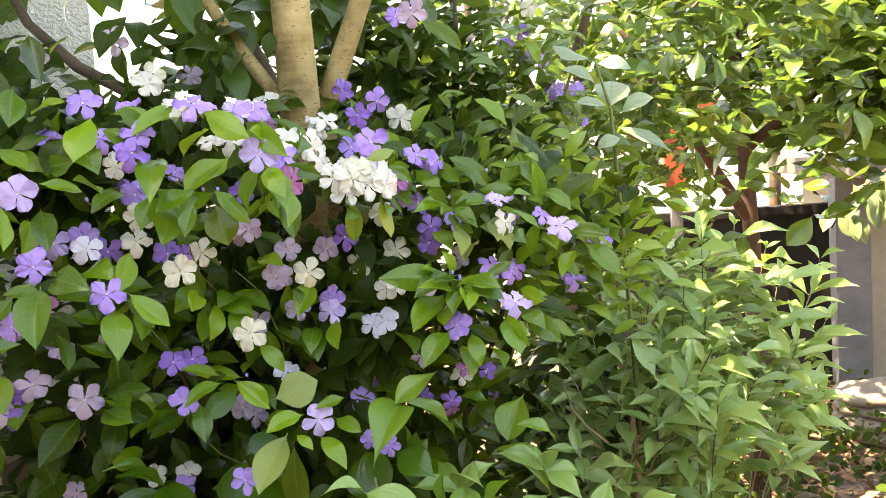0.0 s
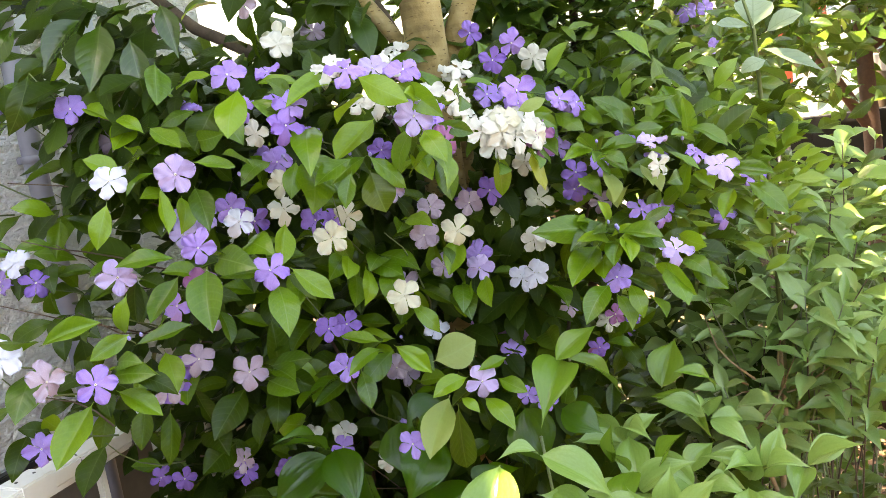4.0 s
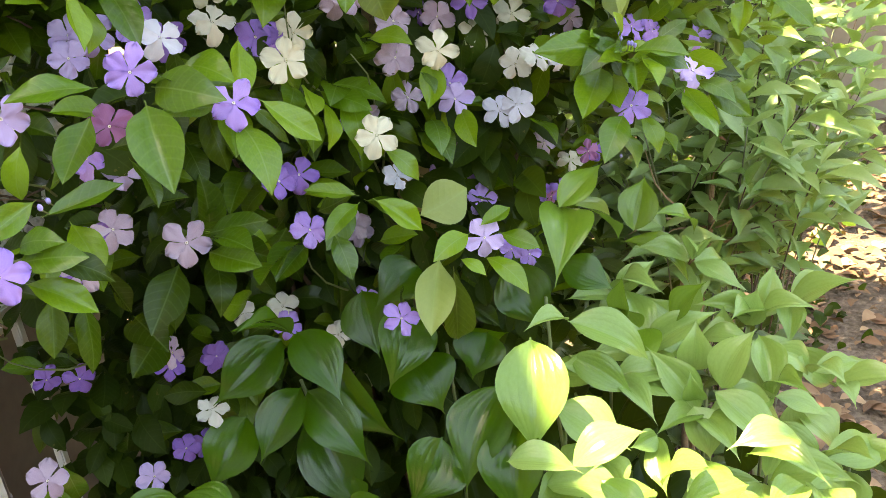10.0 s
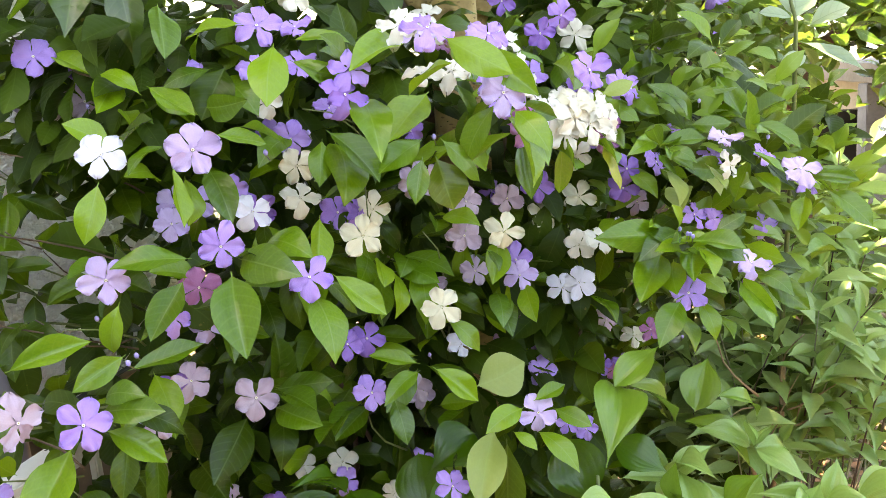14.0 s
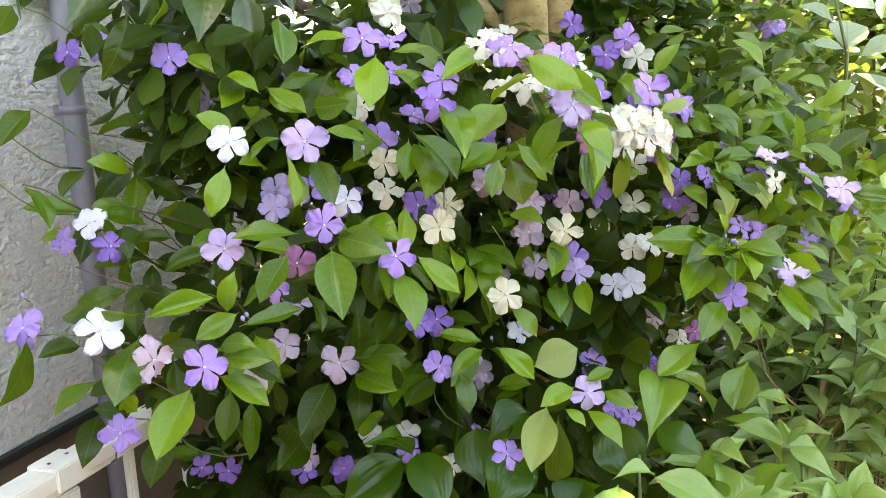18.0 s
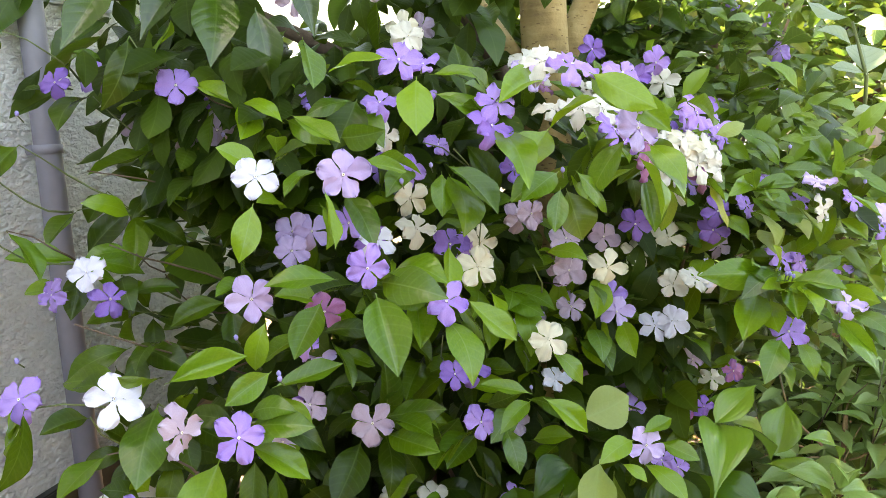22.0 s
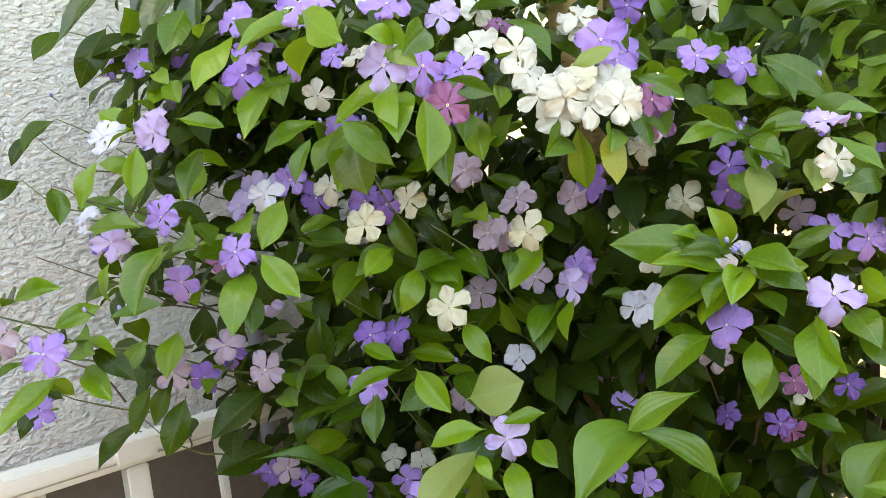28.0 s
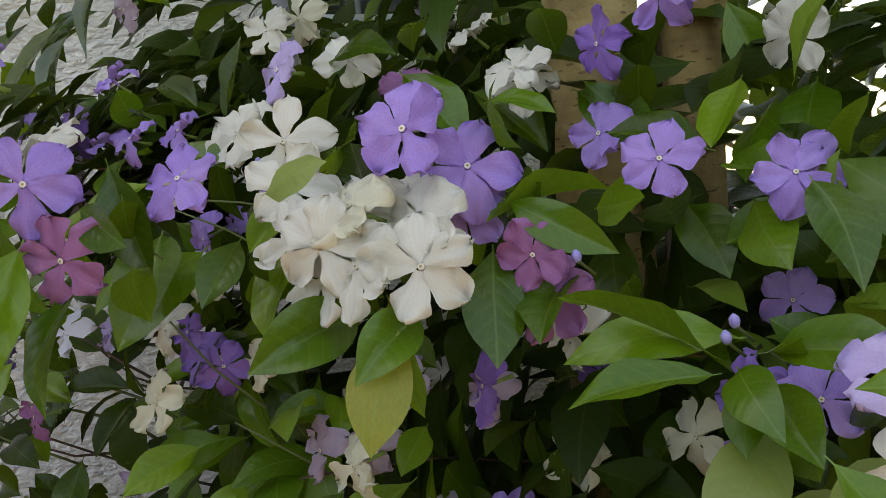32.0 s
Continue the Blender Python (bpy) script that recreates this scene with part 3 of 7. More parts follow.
southwall = new("wall_south", bpy.data.meshes.new("wall_south"))
bm.to_mesh(southwall.data)
bm.free()
southwall.data.materials.append(stucco)
tagged(southwall, "white stucco end wall of the house", "wall", kind="structure")

window = thing("window_1", "aluminium framed house window with dark panes", "window", wall_at(0.34, -0.06, 1.56))
tagged(window, kind="structure")


def wall_part(name, boxes, mat, parent, label="", bevel=0.002):
    bm = bmesh.new()
    for q in boxes:
        wall_box(bm, *q, bevel)
    return part(name, bm, mat, parent, label)


wall_part("window_frame", [(0.24, 0.445, -0.06, 0.012, 1.56, 1.59), (0.42, 0.445, -0.06, 0.012, 1.591, 2.469), (0.24, 0.26, -0.06, 0.012, 1.591, 2.469), (0.24, 0.445, -0.06, 0.012, 2.47, 2.5)], frame_alu, window, "pale blue-grey aluminium frame")
wall_part("pane", [(0.26, 0.42, -0.045, -0.04, 1.59, 2.47)], dark_glass, window, "dark reflecting pane", 0)

pipe = thing("downpipe", "grey plastic downpipe fixed to the stucco wall", "pipe", wall_at(0.235, 0.03, 0.0))
v, f = tube_data([wall_at(0.235, 0.03, 0.01), wall_at(0.235, 0.03, 2.98)], [0.0165, 0.0165], 20)
piece("pipe_shaft", mesh_of("pipe_shaft", v, f, [pipe_grey]), pipe)
for z in (0.62, 1.36, 2.3):
    v, f = tube_data([wall_at(0.235, 0.03, z), wall_at(0.235, 0.03, z + 0.012)], [0.0185, 0.0185], 20)
    br = piece("bracket", mesh_of("bracket", v, f, [pipe_grey]), pipe)
    wall_part("strap", [(0.229, 0.241, -0.002, 0.018, z, z + 0.012)], pipe_grey, pipe)


# unseen plain walls behind and beside the walk, added to cut low skylight
plain_wall = surface("unseen_wall_drab", [(0.3, (0.10, 0.10, 0.075)), (0.7, (0.17, 0.165, 0.12))], 3, 0.9, 25, 0.4)
for name, x0, x1, y0, y1, high in (("unseen_wall_south", -1.6, 4.6, -1.9, -1.75, 1.9), ("unseen_wall_east", 4.6, 4.75, -3.2, 8.0, 1.9)):
    bm = bmesh.new()
    bmesh.ops.create_cube(bm, size=1.0)
    for v in bm.verts:
        v.co = Vector((x0 + (x1 - x0) * (v.co.x + 0.5), y0 + (y1 - y0) * (v.co.y + 0.5), high * (v.co.z + 0.5) - 0.05))
    w = new(name, bpy.data.meshes.new(name))
    bm.to_mesh(w.data)
    bm.free()
    w.data.materials.append(plain_wall)
    tagged(w, "unseen plain wall added to cut low skylight", "wall", kind="structure")


# ---- white railing ----
def rail_box(bm, a0, a1, o0, o1, z0, z1, bevel=0.003):
    ux, uy = 0.215, 0.977
    def q(a, o):
        return (-0.69 + ux * a + uy * o, 1.0 + uy * a - ux * o)
    vs = [bm.verts.new((*q(a, o), z)) for z in (z0, z1) for a, o in ((a0, o0), (a1, o0), (a1, o1), (a0, o1))]
    fs = [bm.faces.new([vs[i] for i in k]) for k in ((0, 1, 2, 3), (7, 6, 5, 4), (0, 4, 5, 1), (1, 5, 6, 2), (2, 6, 7, 3), (3, 7, 4, 0))]
    bmesh.ops.recalc_face_normals(bm, faces=fs)
    bmesh.ops.bevel(bm, geom=list({e for f in fs for e in f.edges}), offset=bevel, segments=2, affect="EDGES")


wire_dark = surface("dark_wire", [(0.3, (0.05, 0.045, 0.04)), (0.7, (0.11, 0.10, 0.09))], 50, 0.5)
railing = thing("garden_railing", "low white painted railing along the house wall", "railing")
for name, a0, a1, o0, o1, z0, z1 in (("top_rail", -1.6, 0.55, -0.020, 0.020, 0.948, 0.970), ("lower_rail", -1.6, 0.55, -0.012, 0.012, 0.936, 0.9475), ("bottom_rail", -1.6, 0.55, -0.014, 0.014, 0.20, 0.225)):
    bm = bmesh.new()
    rail_box(bm, a0, a1, o0, o1, z0, z1)
    part(name, bm, white_paint, railing)
for i in range(-14, 4):
    a = 0.135 + 0.115 * i
    bm = bmesh.new()
    wide = i % 4 == 0
    w = 0.014 if wide else 0.006
    rail_box(bm, a - w, a + w, -w, w, 0.0 if wide else 0.226, 0.9355, 0.002)
    part("post" if wide else "baluster", bm, white_paint, railing)
    if wide:
        bm = bmesh.new()
        rail_box(bm, a - 0.026, a + 0.026, -0.0225, 0.0225, 0.944, 0.9735, 0.002)
        cap = part("post_cap", bm, white_paint, railing, "white joint cap with screws")
        for k in (-0.014, 0.014):
            bm = bmesh.new()
            rail_box(bm, a + k - 0.002, a + k + 0.002, -0.002, 0.002, 0.9737, 0.9748, 0.0005)
            part("screw", bm, wire_dark, railing)
for a in (0.205, 0.30, -0.03):
    ring = [Vector((-0.69 + 0.215 * (a + 0.004 * math.sin(k)) + 0.977 * 0.0235 * math.cos(k * 0.6283), 1.0 + 0.977 * (a + 0.004 * math.sin(k)) - 0.215 * 0.0235 * math.cos(k * 0.6283), 0.954 + 0.0195 * math.sin(k * 0.6283))) for k in range(11)]
    limb("wire_tie", ring, 0.0011, 0.0011, wire_dark, railing, 6, "dark wire tied round the rail")


# ---- flowering shrub ----
shrub = thing("flowering_shrub", "leafy shrub covered in violet, lilac and white five-petalled flowers", "shrub", (-0.1, 1.55, 0.0))


def front(x, z):
    """How far off the shrub's face lies."""
    return 3.783 + 2.455 * x - 3.843 * z + 0.06 * x * x + 1.441 * z * z - 1.566 * x * z


# woody stems fanning out from the foot, then twigs to the face
for i in range(9):
    a = i / 8
    x = -0.30 + 0.38 * a
    z = 1.0 + 0.35 * rng.random()
    tip = (x, front(x, z) + 0.2 + 0.1 * rng.random(), z)
    foot = (-0.12 + 0.16 * (a - 0.5) + rng.uniform(-0.04, 0.04), 1.58 + rng.uniform(-0.05, 0.08), -0.02)
    limb("branch", wander(foot, tip, 9, 0.07, 300 + i), 0.008, 0.002, bark_dark, shrub, 7)
for i in range(36):
    x, z = rng.uniform(-0.56, 0.3), rng.uniform(0.85, 1.42)
    if x < -0.3 and z < 1.2 or x > -0.12 and z > 1.26:
        continue
    y = front(x, z)
    a = Vector((0.75 * x - 0.03, y + rng.uniform(0.14, 0.30), z - rng.uniform(0.04, 0.2)))
    limb("twig", wander(a, (x, y + 0.015, z), 6, 0.02, 400 + i), 0.0014, 0.0006, twig_green if i % 2 else bark_dark, shrub, 5)


# flowers and leaves of the face
flower(shrub, (-0.306, 1.004, 1.337), (0.45, -0.89, 0.07), "L", 0.047, 62)
flower(shrub, (-0.290, 0.989, 1.265), (0.31, -0.95, -0.10), "P", 0.040, 41)
flower(shrub, (-0.232, 1.015, 1.230), (0.37, -0.77, 0.52), "P", 0.041, 32)
flower(shrub, (-0.384, 0.994, 1.244), (0.42, -0.90, 0.09), "L", 0.043, 28)
flower(shrub, (-0.373, 0.997, 1.339), (0.31, -0.87, 0.37), "B", 0.043, 23)
flower(shrub, (-0.380, 0.915, 1.160), (0.56, -0.78, 0.28), "P", 0.043, 46)
flower(shrub, (-0.459, 0.900, 1.197), (0.48, -0.73, 0.49), "B", 0.046, 3)
flower(shrub, (-0.412, 0.892, 1.174), (0.89, -0.45, 0.12), "M", 0.042, 64)
flower(shrub, (-0.537, 0.918, 1.194), (0.15, -0.88, 0.45), "P", 0.040, 43)
flower(shrub, (-0.263, 1.071, 1.426), (0.40, -0.80, 0.44), "P", 0.042, 47)
flower(shrub, (-0.247, 1.141, 1.426), (0.24, -0.58, 0.78), "P", 0.034, 47)
flower(shrub, (-0.124, 1.021, 1.411), (0.09, -0.59, 0.80), "P", 0.046, 15)
flower(shrub, (-0.071, 1.043, 1.359), (0.39, -0.90, 0.20), "L", 0.046, 23)
flower(shrub, (0.027, 1.404, 1.404), (0.22, -0.98, -0.00), "W", 0.044, 63)
flower(shrub, (0.006, 1.342, 1.425), (0.19, -0.97, -0.16), "P", 0.039, 57)
flower(shrub, (-0.055, 1.420, 1.450), (0.18, -0.97, -0.16), "V", 0.036, 21)
flower(shrub, (-0.019, 1.326, 1.407), (0.09, -0.99, 0.04), "V", 0.038, 57)
flower(shrub, (-0.033, 1.335, 1.366), (0.43, -0.88, 0.22), "P", 0.042, 12)
flower(shrub, (0.066, 1.356, 1.340), (0.54, -0.83, 0.12), "P", 0.039, 42)
flower(shrub, (-0.054, 1.089, 1.328), (0.70, -0.70, -0.16), "R", 0.043, 12)
flower(shrub, (-0.075, 1.139, 1.357), (0.63, -0.54, 0.55), "P", 0.042, 3)
flower(shrub, (0.034, 1.252, 1.299), (0.57, -0.80, 0.18), "R", 0.039, 6)
flower(shrub, (0.036, 1.243, 1.317), (0.72, -0.69, -0.12), "R", 0.034, 22)
flower(shrub, (-0.028, 1.303, 1.213), (0.20, -0.91, 0.35), "C", 0.040, 61)
flower(shrub, (-0.067, 1.281, 1.237), (0.19, -0.98, 0.08), "M", 0.040, 21)
flower(shrub, (-0.074, 1.208, 1.216), (0.29, -0.95, 0.13), "C", 0.043, 48)
flower(shrub, (-0.060, 1.249, 1.159), (0.11, -0.93, 0.35), "L", 0.041, 49)
flower(shrub, (0.005, 1.272, 1.140), (-0.13, -0.90, 0.42), "B", 0.043, 14)
flower(shrub, (-0.013, 1.281, 1.133), (0.18, -0.95, 0.27), "B", 0.039, 48)
flower(shrub, (0.008, 1.282, 1.180), (0.04, -0.98, 0.17), "W", 0.040, 1)
flower(shrub, (0.104, 1.196, 1.143), (-0.04, -0.93, 0.37), "P", 0.043, 5)
flower(shrub, (0.173, 1.223, 1.163), (0.48, -0.66, 0.57), "L", 0.046, 28)
flower(shrub, (0.236, 1.261, 1.249), (-0.11, -0.67, 0.73), "L", 0.044, 61)
flower(shrub, (0.258, 1.451, 1.154), (0.45, -0.69, 0.56), "P", 0.042, 40)
flower(shrub, (0.064, 1.324, 1.232), (-0.14, -0.99, 0.07), "V", 0.041, 49)
flower(shrub, (0.068, 1.319, 1.254), (0.09, -0.98, 0.17), "V", 0.040, 18)
flower(shrub, (0.100, 1.318, 1.259), (0.60, -0.69, 0.40), "P", 0.038, 12)
flower(shrub, (0.016, 1.340, 1.223), (0.19, -0.97, 0.14), "C", 0.044, 41)
flower(shrub, (0.009, 1.278, 1.279), (-0.04, -0.97, 0.25), "W", 0.038, 24)
flower(shrub, (-0.036, 1.260, 1.252), (0.07, -0.99, 0.09), "V", 0.039, 36)
flower(shrub, (-0.111, 1.254, 1.241), (0.10, -0.88, 0.46), "M", 0.042, 60)
flower(shrub, (-0.114, 1.206, 1.215), (0.15, -0.99, 0.06), "M", 0.041, 10)
flower(shrub, (-0.107, 1.265, 1.163), (0.29, -0.91, 0.29), "M", 0.039, 56)
flower(shrub, (-0.055, 1.122, 1.058), (0.19, -0.94, 0.29), "L", 0.043, 29)
flower(shrub, (-0.039, 1.297, 1.031), (0.06, -0.94, 0.32), "P", 0.040, 62)
flower(shrub, (-0.029, 1.353, 1.049), (-0.00, -0.90, 0.43), "P", 0.042, 42)
flower(shrub, (-0.211, 1.129, 1.085), (0.53, -0.74, 0.42), "P", 0.041, 8)
flower(shrub, (-0.310, 1.089, 1.103), (0.40, -0.86, 0.31), "M", 0.046, 29)
flower(shrub, (-0.218, 1.178, 1.123), (0.30, -0.85, 0.43), "V", 0.041, 40)
flower(shrub, (-0.235, 1.161, 1.124), (0.46, -0.75, 0.47), "V", 0.039, 22)
flower(shrub, (-0.140, 1.170, 1.153), (0.23, -0.89, 0.39), "C", 0.045, 17)
flower(shrub, (-0.128, 1.255, 1.085), (0.44, -0.71, 0.56), "B", 0.038, 31)
flower(shrub, (-0.206, 1.142, 1.235), (0.36, -0.91, 0.21), "C", 0.046, 70)
flower(shrub, (-0.203, 1.203, 1.249), (0.29, -0.94, 0.18), "C", 0.042, 49)
flower(shrub, (-0.233, 1.174, 1.253), (0.50, -0.83, 0.25), "V", 0.042, 36)
flower(shrub, (-0.274, 1.193, 1.325), (0.31, -0.95, -0.07), "P", 0.043, 47)
flower(shrub, (-0.270, 1.188, 1.299), (0.50, -0.86, 0.14), "C", 0.043, 17)
flower(shrub, (-0.264, 1.160, 1.272), (0.52, -0.71, 0.47), "W", 0.041, 38)
flower(shrub, (-0.386, 1.164, 1.275), (0.30, -0.94, 0.17), "L", 0.042, 48)
flower(shrub, (-0.295, 1.104, 1.271), (0.51, -0.80, 0.30), "B", 0.040, 5)
flower(shrub, (-0.242, 1.240, 1.349), (0.48, -0.63, 0.61), "P", 0.036, 8)
flower(shrub, (-0.161, 1.230, 1.269), (0.27, -0.95, 0.13), "M", 0.040, 28)
flower(shrub, (-0.352, 1.149, 1.399), (0.21, -0.62, 0.75), "P", 0.039, 7)
flower(shrub, (-0.291, 1.155, 1.394), (0.35, -0.79, 0.51), "P", 0.038, 51)
flower(shrub, (-0.267, 1.247, 1.462), (0.41, -0.86, 0.31), "W", 0.044, 7)
flower(shrub, (-0.290, 1.183, 1.361), (0.70, -0.72, -0.04), "W", 0.036, 63)
flower(shrub, (-0.184, 1.019, 1.386), (0.16, -0.72, 0.67), "P", 0.037, 4)
flower(shrub, (-0.111, 1.089, 1.378), (0.08, -0.51, 0.86), "W", 0.043, 9)
flower(shrub, (-0.079, 1.063, 1.404), (0.32, -0.67, 0.67), "P", 0.042, 28)
flower(shrub, (0.059, 1.287, 1.349), (0.72, -0.63, 0.27), "P", 0.036, 48)
flower(shrub, (-0.465, 1.102, 1.418), (0.40, -0.89, 0.22), "P", 0.043, 34)
flower(shrub, (-0.564, 1.245, 1.385), (0.54, -0.84, -0.02), "M", 0.039, 31)
flower(shrub, (-0.558, 1.150, 1.434), (0.54, -0.79, 0.28), "P", 0.041, 0)
flower(shrub, (-0.545, 1.059, 1.261), (0.22, -0.85, 0.48), "B", 0.041, 19)
flower(shrub, (-0.600, 1.100, 1.235), (-0.46, -0.85, 0.25), "P", 0.038, 46)
flower(shrub, (-0.531, 1.067, 1.235), (0.64, -0.72, 0.25), "V", 0.038, 58)
flower(shrub, (-0.466, 1.137, 1.361), (0.62, -0.79, 0.01), "M", 0.042, 14)
flower(shrub, (-0.441, 1.131, 1.377), (0.67, -0.74, 0.06), "M", 0.040, 66)
flower(shrub, (-0.478, 0.948, 1.087), (0.13, -0.92, 0.38), "P", 0.040, 31)
flower(shrub, (-0.380, 1.033, 1.110), (0.58, -0.77, 0.27), "M", 0.040, 57)
flower(shrub, (-0.178, 1.225, 0.962), (0.34, -0.77, 0.54), "P", 0.037, 4)
flower(shrub, (-0.318, 1.256, 0.951), (0.31, -0.87, 0.39), "W", 0.037, 8)
flower(shrub, (-0.273, 1.257, 0.953), (0.39, -0.79, 0.47), "W", 0.039, 52)
flower(shrub, (-0.351, 1.228, 0.916), (0.46, -0.75, 0.47), "V", 0.038, 11)
flower(shrub, (0.036, 1.358, 1.011), (-0.22, -0.90, 0.38), "V", 0.032, 63)
flower(shrub, (0.259, 1.669, 1.447), (-0.04, -0.95, 0.32), "P", 0.040, 12)
flower(shrub, (0.306, 1.800, 1.453), (0.07, -0.95, 0.31), "P", 0.036, 67)
flower(shrub, (0.226, 1.858, 1.389), (0.52, -0.79, 0.33), "P", 0.034, 3)
flower(shrub, (0.331, 1.900, 1.386), (0.49, -0.86, 0.14), "P", 0.038, 0)
flower(shrub, (0.073, 1.232, 1.516), (0.09, -0.99, -0.12), "M", 0.042, 45)
flower(shrub, (-0.298, 1.231, 1.514), (0.30, -0.94, -0.18), "M", 0.042, 44)
flower(shrub, (-0.261, 1.373, 1.483), (0.16, -0.98, -0.15), "M", 0.040, 12)
flower(shrub, (-0.274, 1.272, 1.472), (0.32, -0.94, -0.14), "C", 0.044, 3)
flower(shrub, (0.119, 1.751, 0.908), (0.28, -0.93, 0.26), "V", 0.032, 42)
flower(shrub, (-0.484, 1.075, 0.894), (0.44, -0.73, 0.53), "M", 0.043, 50)
flower(shrub, (-0.382, 1.175, 0.942), (0.19, -0.90, 0.39), "V", 0.034, 19)
flower(shrub, (-0.345, 1.215, 0.925), (0.44, -0.86, 0.26), "V", 0.034, 21)
flower(shrub, (-0.418, 1.148, 0.831), (0.42, -0.67, 0.61), "L", 0.039, 26)
flower(shrub, (-0.396, 1.197, 0.827), (0.35, -0.79, 0.50), "V", 0.036, 35)
flower(shrub, (-0.389, 1.247, 0.797), (0.37, -0.79, 0.50), "V", 0.038, 57)
flower(shrub, (-0.218, 1.253, 0.911), (0.40, -0.80, 0.45), "W", 0.034, 36)
flower(shrub, (-0.338, 1.132, 0.911), (0.01, -0.49, 0.87), "W", 0.036, 56)
flower(shrub, (-0.149, 1.226, 1.273), (0.51, -0.83, 0.23), "M", 0.042, 21)
flower(shrub, (-0.157, 1.240, 1.151), (0.54, -0.75, 0.38), "M", 0.042, 71)
flower(shrub, (-0.080, 1.168, 1.376), (0.45, -0.76, 0.47), "W", 0.046, 56)
flower(shrub, (-0.047, 1.178, 1.369), (0.73, -0.67, 0.14), "W", 0.044, 0)
flower(shrub, (-0.146, 1.211, 1.415), (0.39, -0.87, 0.32), "L", 0.042, 37)
flower(shrub, (0.144, 1.333, 1.194), (0.69, -0.58, 0.44), "P", 0.038, 32)
flower(shrub, (0.176, 1.372, 1.185), (0.57, -0.72, 0.39), "P", 0.038, 45)
flower(shrub, (0.095, 1.414, 1.199), (0.26, -0.94, 0.23), "M", 0.038, 17)
flower(shrub, (-0.146, 1.040, 1.416), (-0.05, -0.74, 0.67), "W", 0.040, 10)
flower(shrub, (-0.062, 1.271, 1.171), (-0.08, -0.98, 0.15), "P", 0.042, 66)
flower(shrub, (-0.383, 1.141, 1.259), (0.32, -0.91, 0.26), "L", 0.040, 15)
flower(shrub, (-0.067, 1.294, 1.166), (0.80, -0.50, 0.33), "P", 0.042, 71)
flower(shrub, (-0.059, 1.305, 1.402), (0.55, -0.44, 0.71), "W", 0.040, 58)
flower(shrub, (-0.130, 1.280, 1.406), (0.60, -0.37, 0.71), "R", 0.040, 51)
flower(shrub, (-0.066, 1.079, 1.358), (0.96, -0.28, 0.09), "P", 0.046, 35)
flower(shrub, (-0.216, 1.184, 1.248), (0.96, -0.26, 0.14), "V", 0.040, 42)
flower(shrub, (-0.189, 1.012, 1.368), (0.71, -0.63, 0.32), "V", 0.038, 30)
flower(shrub, (-0.595, 1.145, 1.430), (0.13, -0.97, 0.21), "V", 0.036, 46)
flower(shrub, (-0.439, 1.137, 1.407), (0.68, -0.73, -0.09), "V", 0.036, 41)
flower(shrub, (-0.312, 1.184, 1.259), (0.63, -0.78, 0.06), "V", 0.042, 24)
flower(shrub, (-0.049, 1.374, 1.042), (0.36, -0.93, 0.09), "P", 0.042, 2)
flower(shrub, (-0.388, 1.105, 1.110), (0.75, -0.66, 0.05), "V", 0.040, 42)
flower(shrub, (-0.399, 1.080, 1.090), (0.76, -0.63, 0.18), "V", 0.038, 56)
flower(shrub, (-0.366, 1.147, 1.153), (0.71, -0.69, 0.10), "L", 0.036, 51)
flower(shrub, (-0.354, 1.040, 1.198), (0.89, -0.39, 0.25), "P", 0.038, 33)
flower(shrub, (0.161, 1.271, 1.286), (0.30, -0.48, 0.82), "L", 0.040, 0)
flower(shrub, (0.167, 1.271, 1.256), (0.79, -0.61, 0.12), "W", 0.038, 11)
flower(shrub, (0.086, 1.419, 1.024), (0.27, -0.72, 0.63), "C", 0.036, 20)
flower(shrub, (0.071, 1.402, 0.993), (0.30, -0.95, 0.07), "V", 0.034, 56)
flower(shrub, (0.123, 1.449, 1.024), (0.20, -0.92, 0.34), "V", 0.034, 54)
flower(shrub, (-0.264, 1.218, 0.949), (0.49, -0.76, 0.43), "P", 0.036, 12)
flower(shrub, (-0.365, 1.142, 0.974), (0.87, -0.47, 0.18), "M", 0.038, 7)
flower(shrub, (-0.298, 1.222, 1.328), (0.30, -0.95, 0.01), "P", 0.040, 5)
flower(shrub, (-0.331, 1.169, 1.280), (0.44, -0.90, 0.04), "P", 0.042, 67)
flower(shrub, (0.027, 1.434, 1.549), (0.24, -0.97, 0.05), "P", 0.036, 19)
flower(shrub, (0.078, 1.338, 1.340), (0.69, -0.61, 0.39), "P", 0.036, 23)
flower(shrub, (0.047, 1.371, 1.284), (0.55, -0.78, 0.31), "P", 0.036, 50)
flower(shrub, (0.170, 1.345, 1.184), (0.75, -0.61, 0.25), "P", 0.038, 28)
flower(shrub, (0.299, 1.414, 1.208), (0.60, -0.63, 0.50), "P", 0.038, 48)
flower(shrub, (0.134, 1.357, 1.286), (0.41, -0.64, 0.65), "P", 0.034, 37)
flower(shrub, (0.171, 1.357, 1.257), (0.45, -0.53, 0.72), "P", 0.032, 32)
flower(shrub, (0.215, 1.311, 1.261), (0.38, -0.68, 0.63), "P", 0.032, 13)
flower(shrub, (0.205, 1.623, 1.541), (0.30, -0.94, 0.13), "V", 0.034, 24)
flower(shrub, (0.181, 1.670, 1.531), (0.49, -0.87, 0.05), "P", 0.032, 34)
flower(shrub, (0.241, 1.673, 1.498), (0.70, -0.69, 0.19), "P", 0.034, 7)
flower(shrub, (0.214, 1.722, 1.511), (0.43, -0.89, 0.12), "P", 0.030, 66)
flower(shrub, (0.105, 1.847, 1.395), (0.02, -1.00, -0.04), "P", 0.032, 13)
flower(shrub, (0.101, 2.070, 1.603), (0.22, -0.95, -0.21), "M", 0.032, 60)
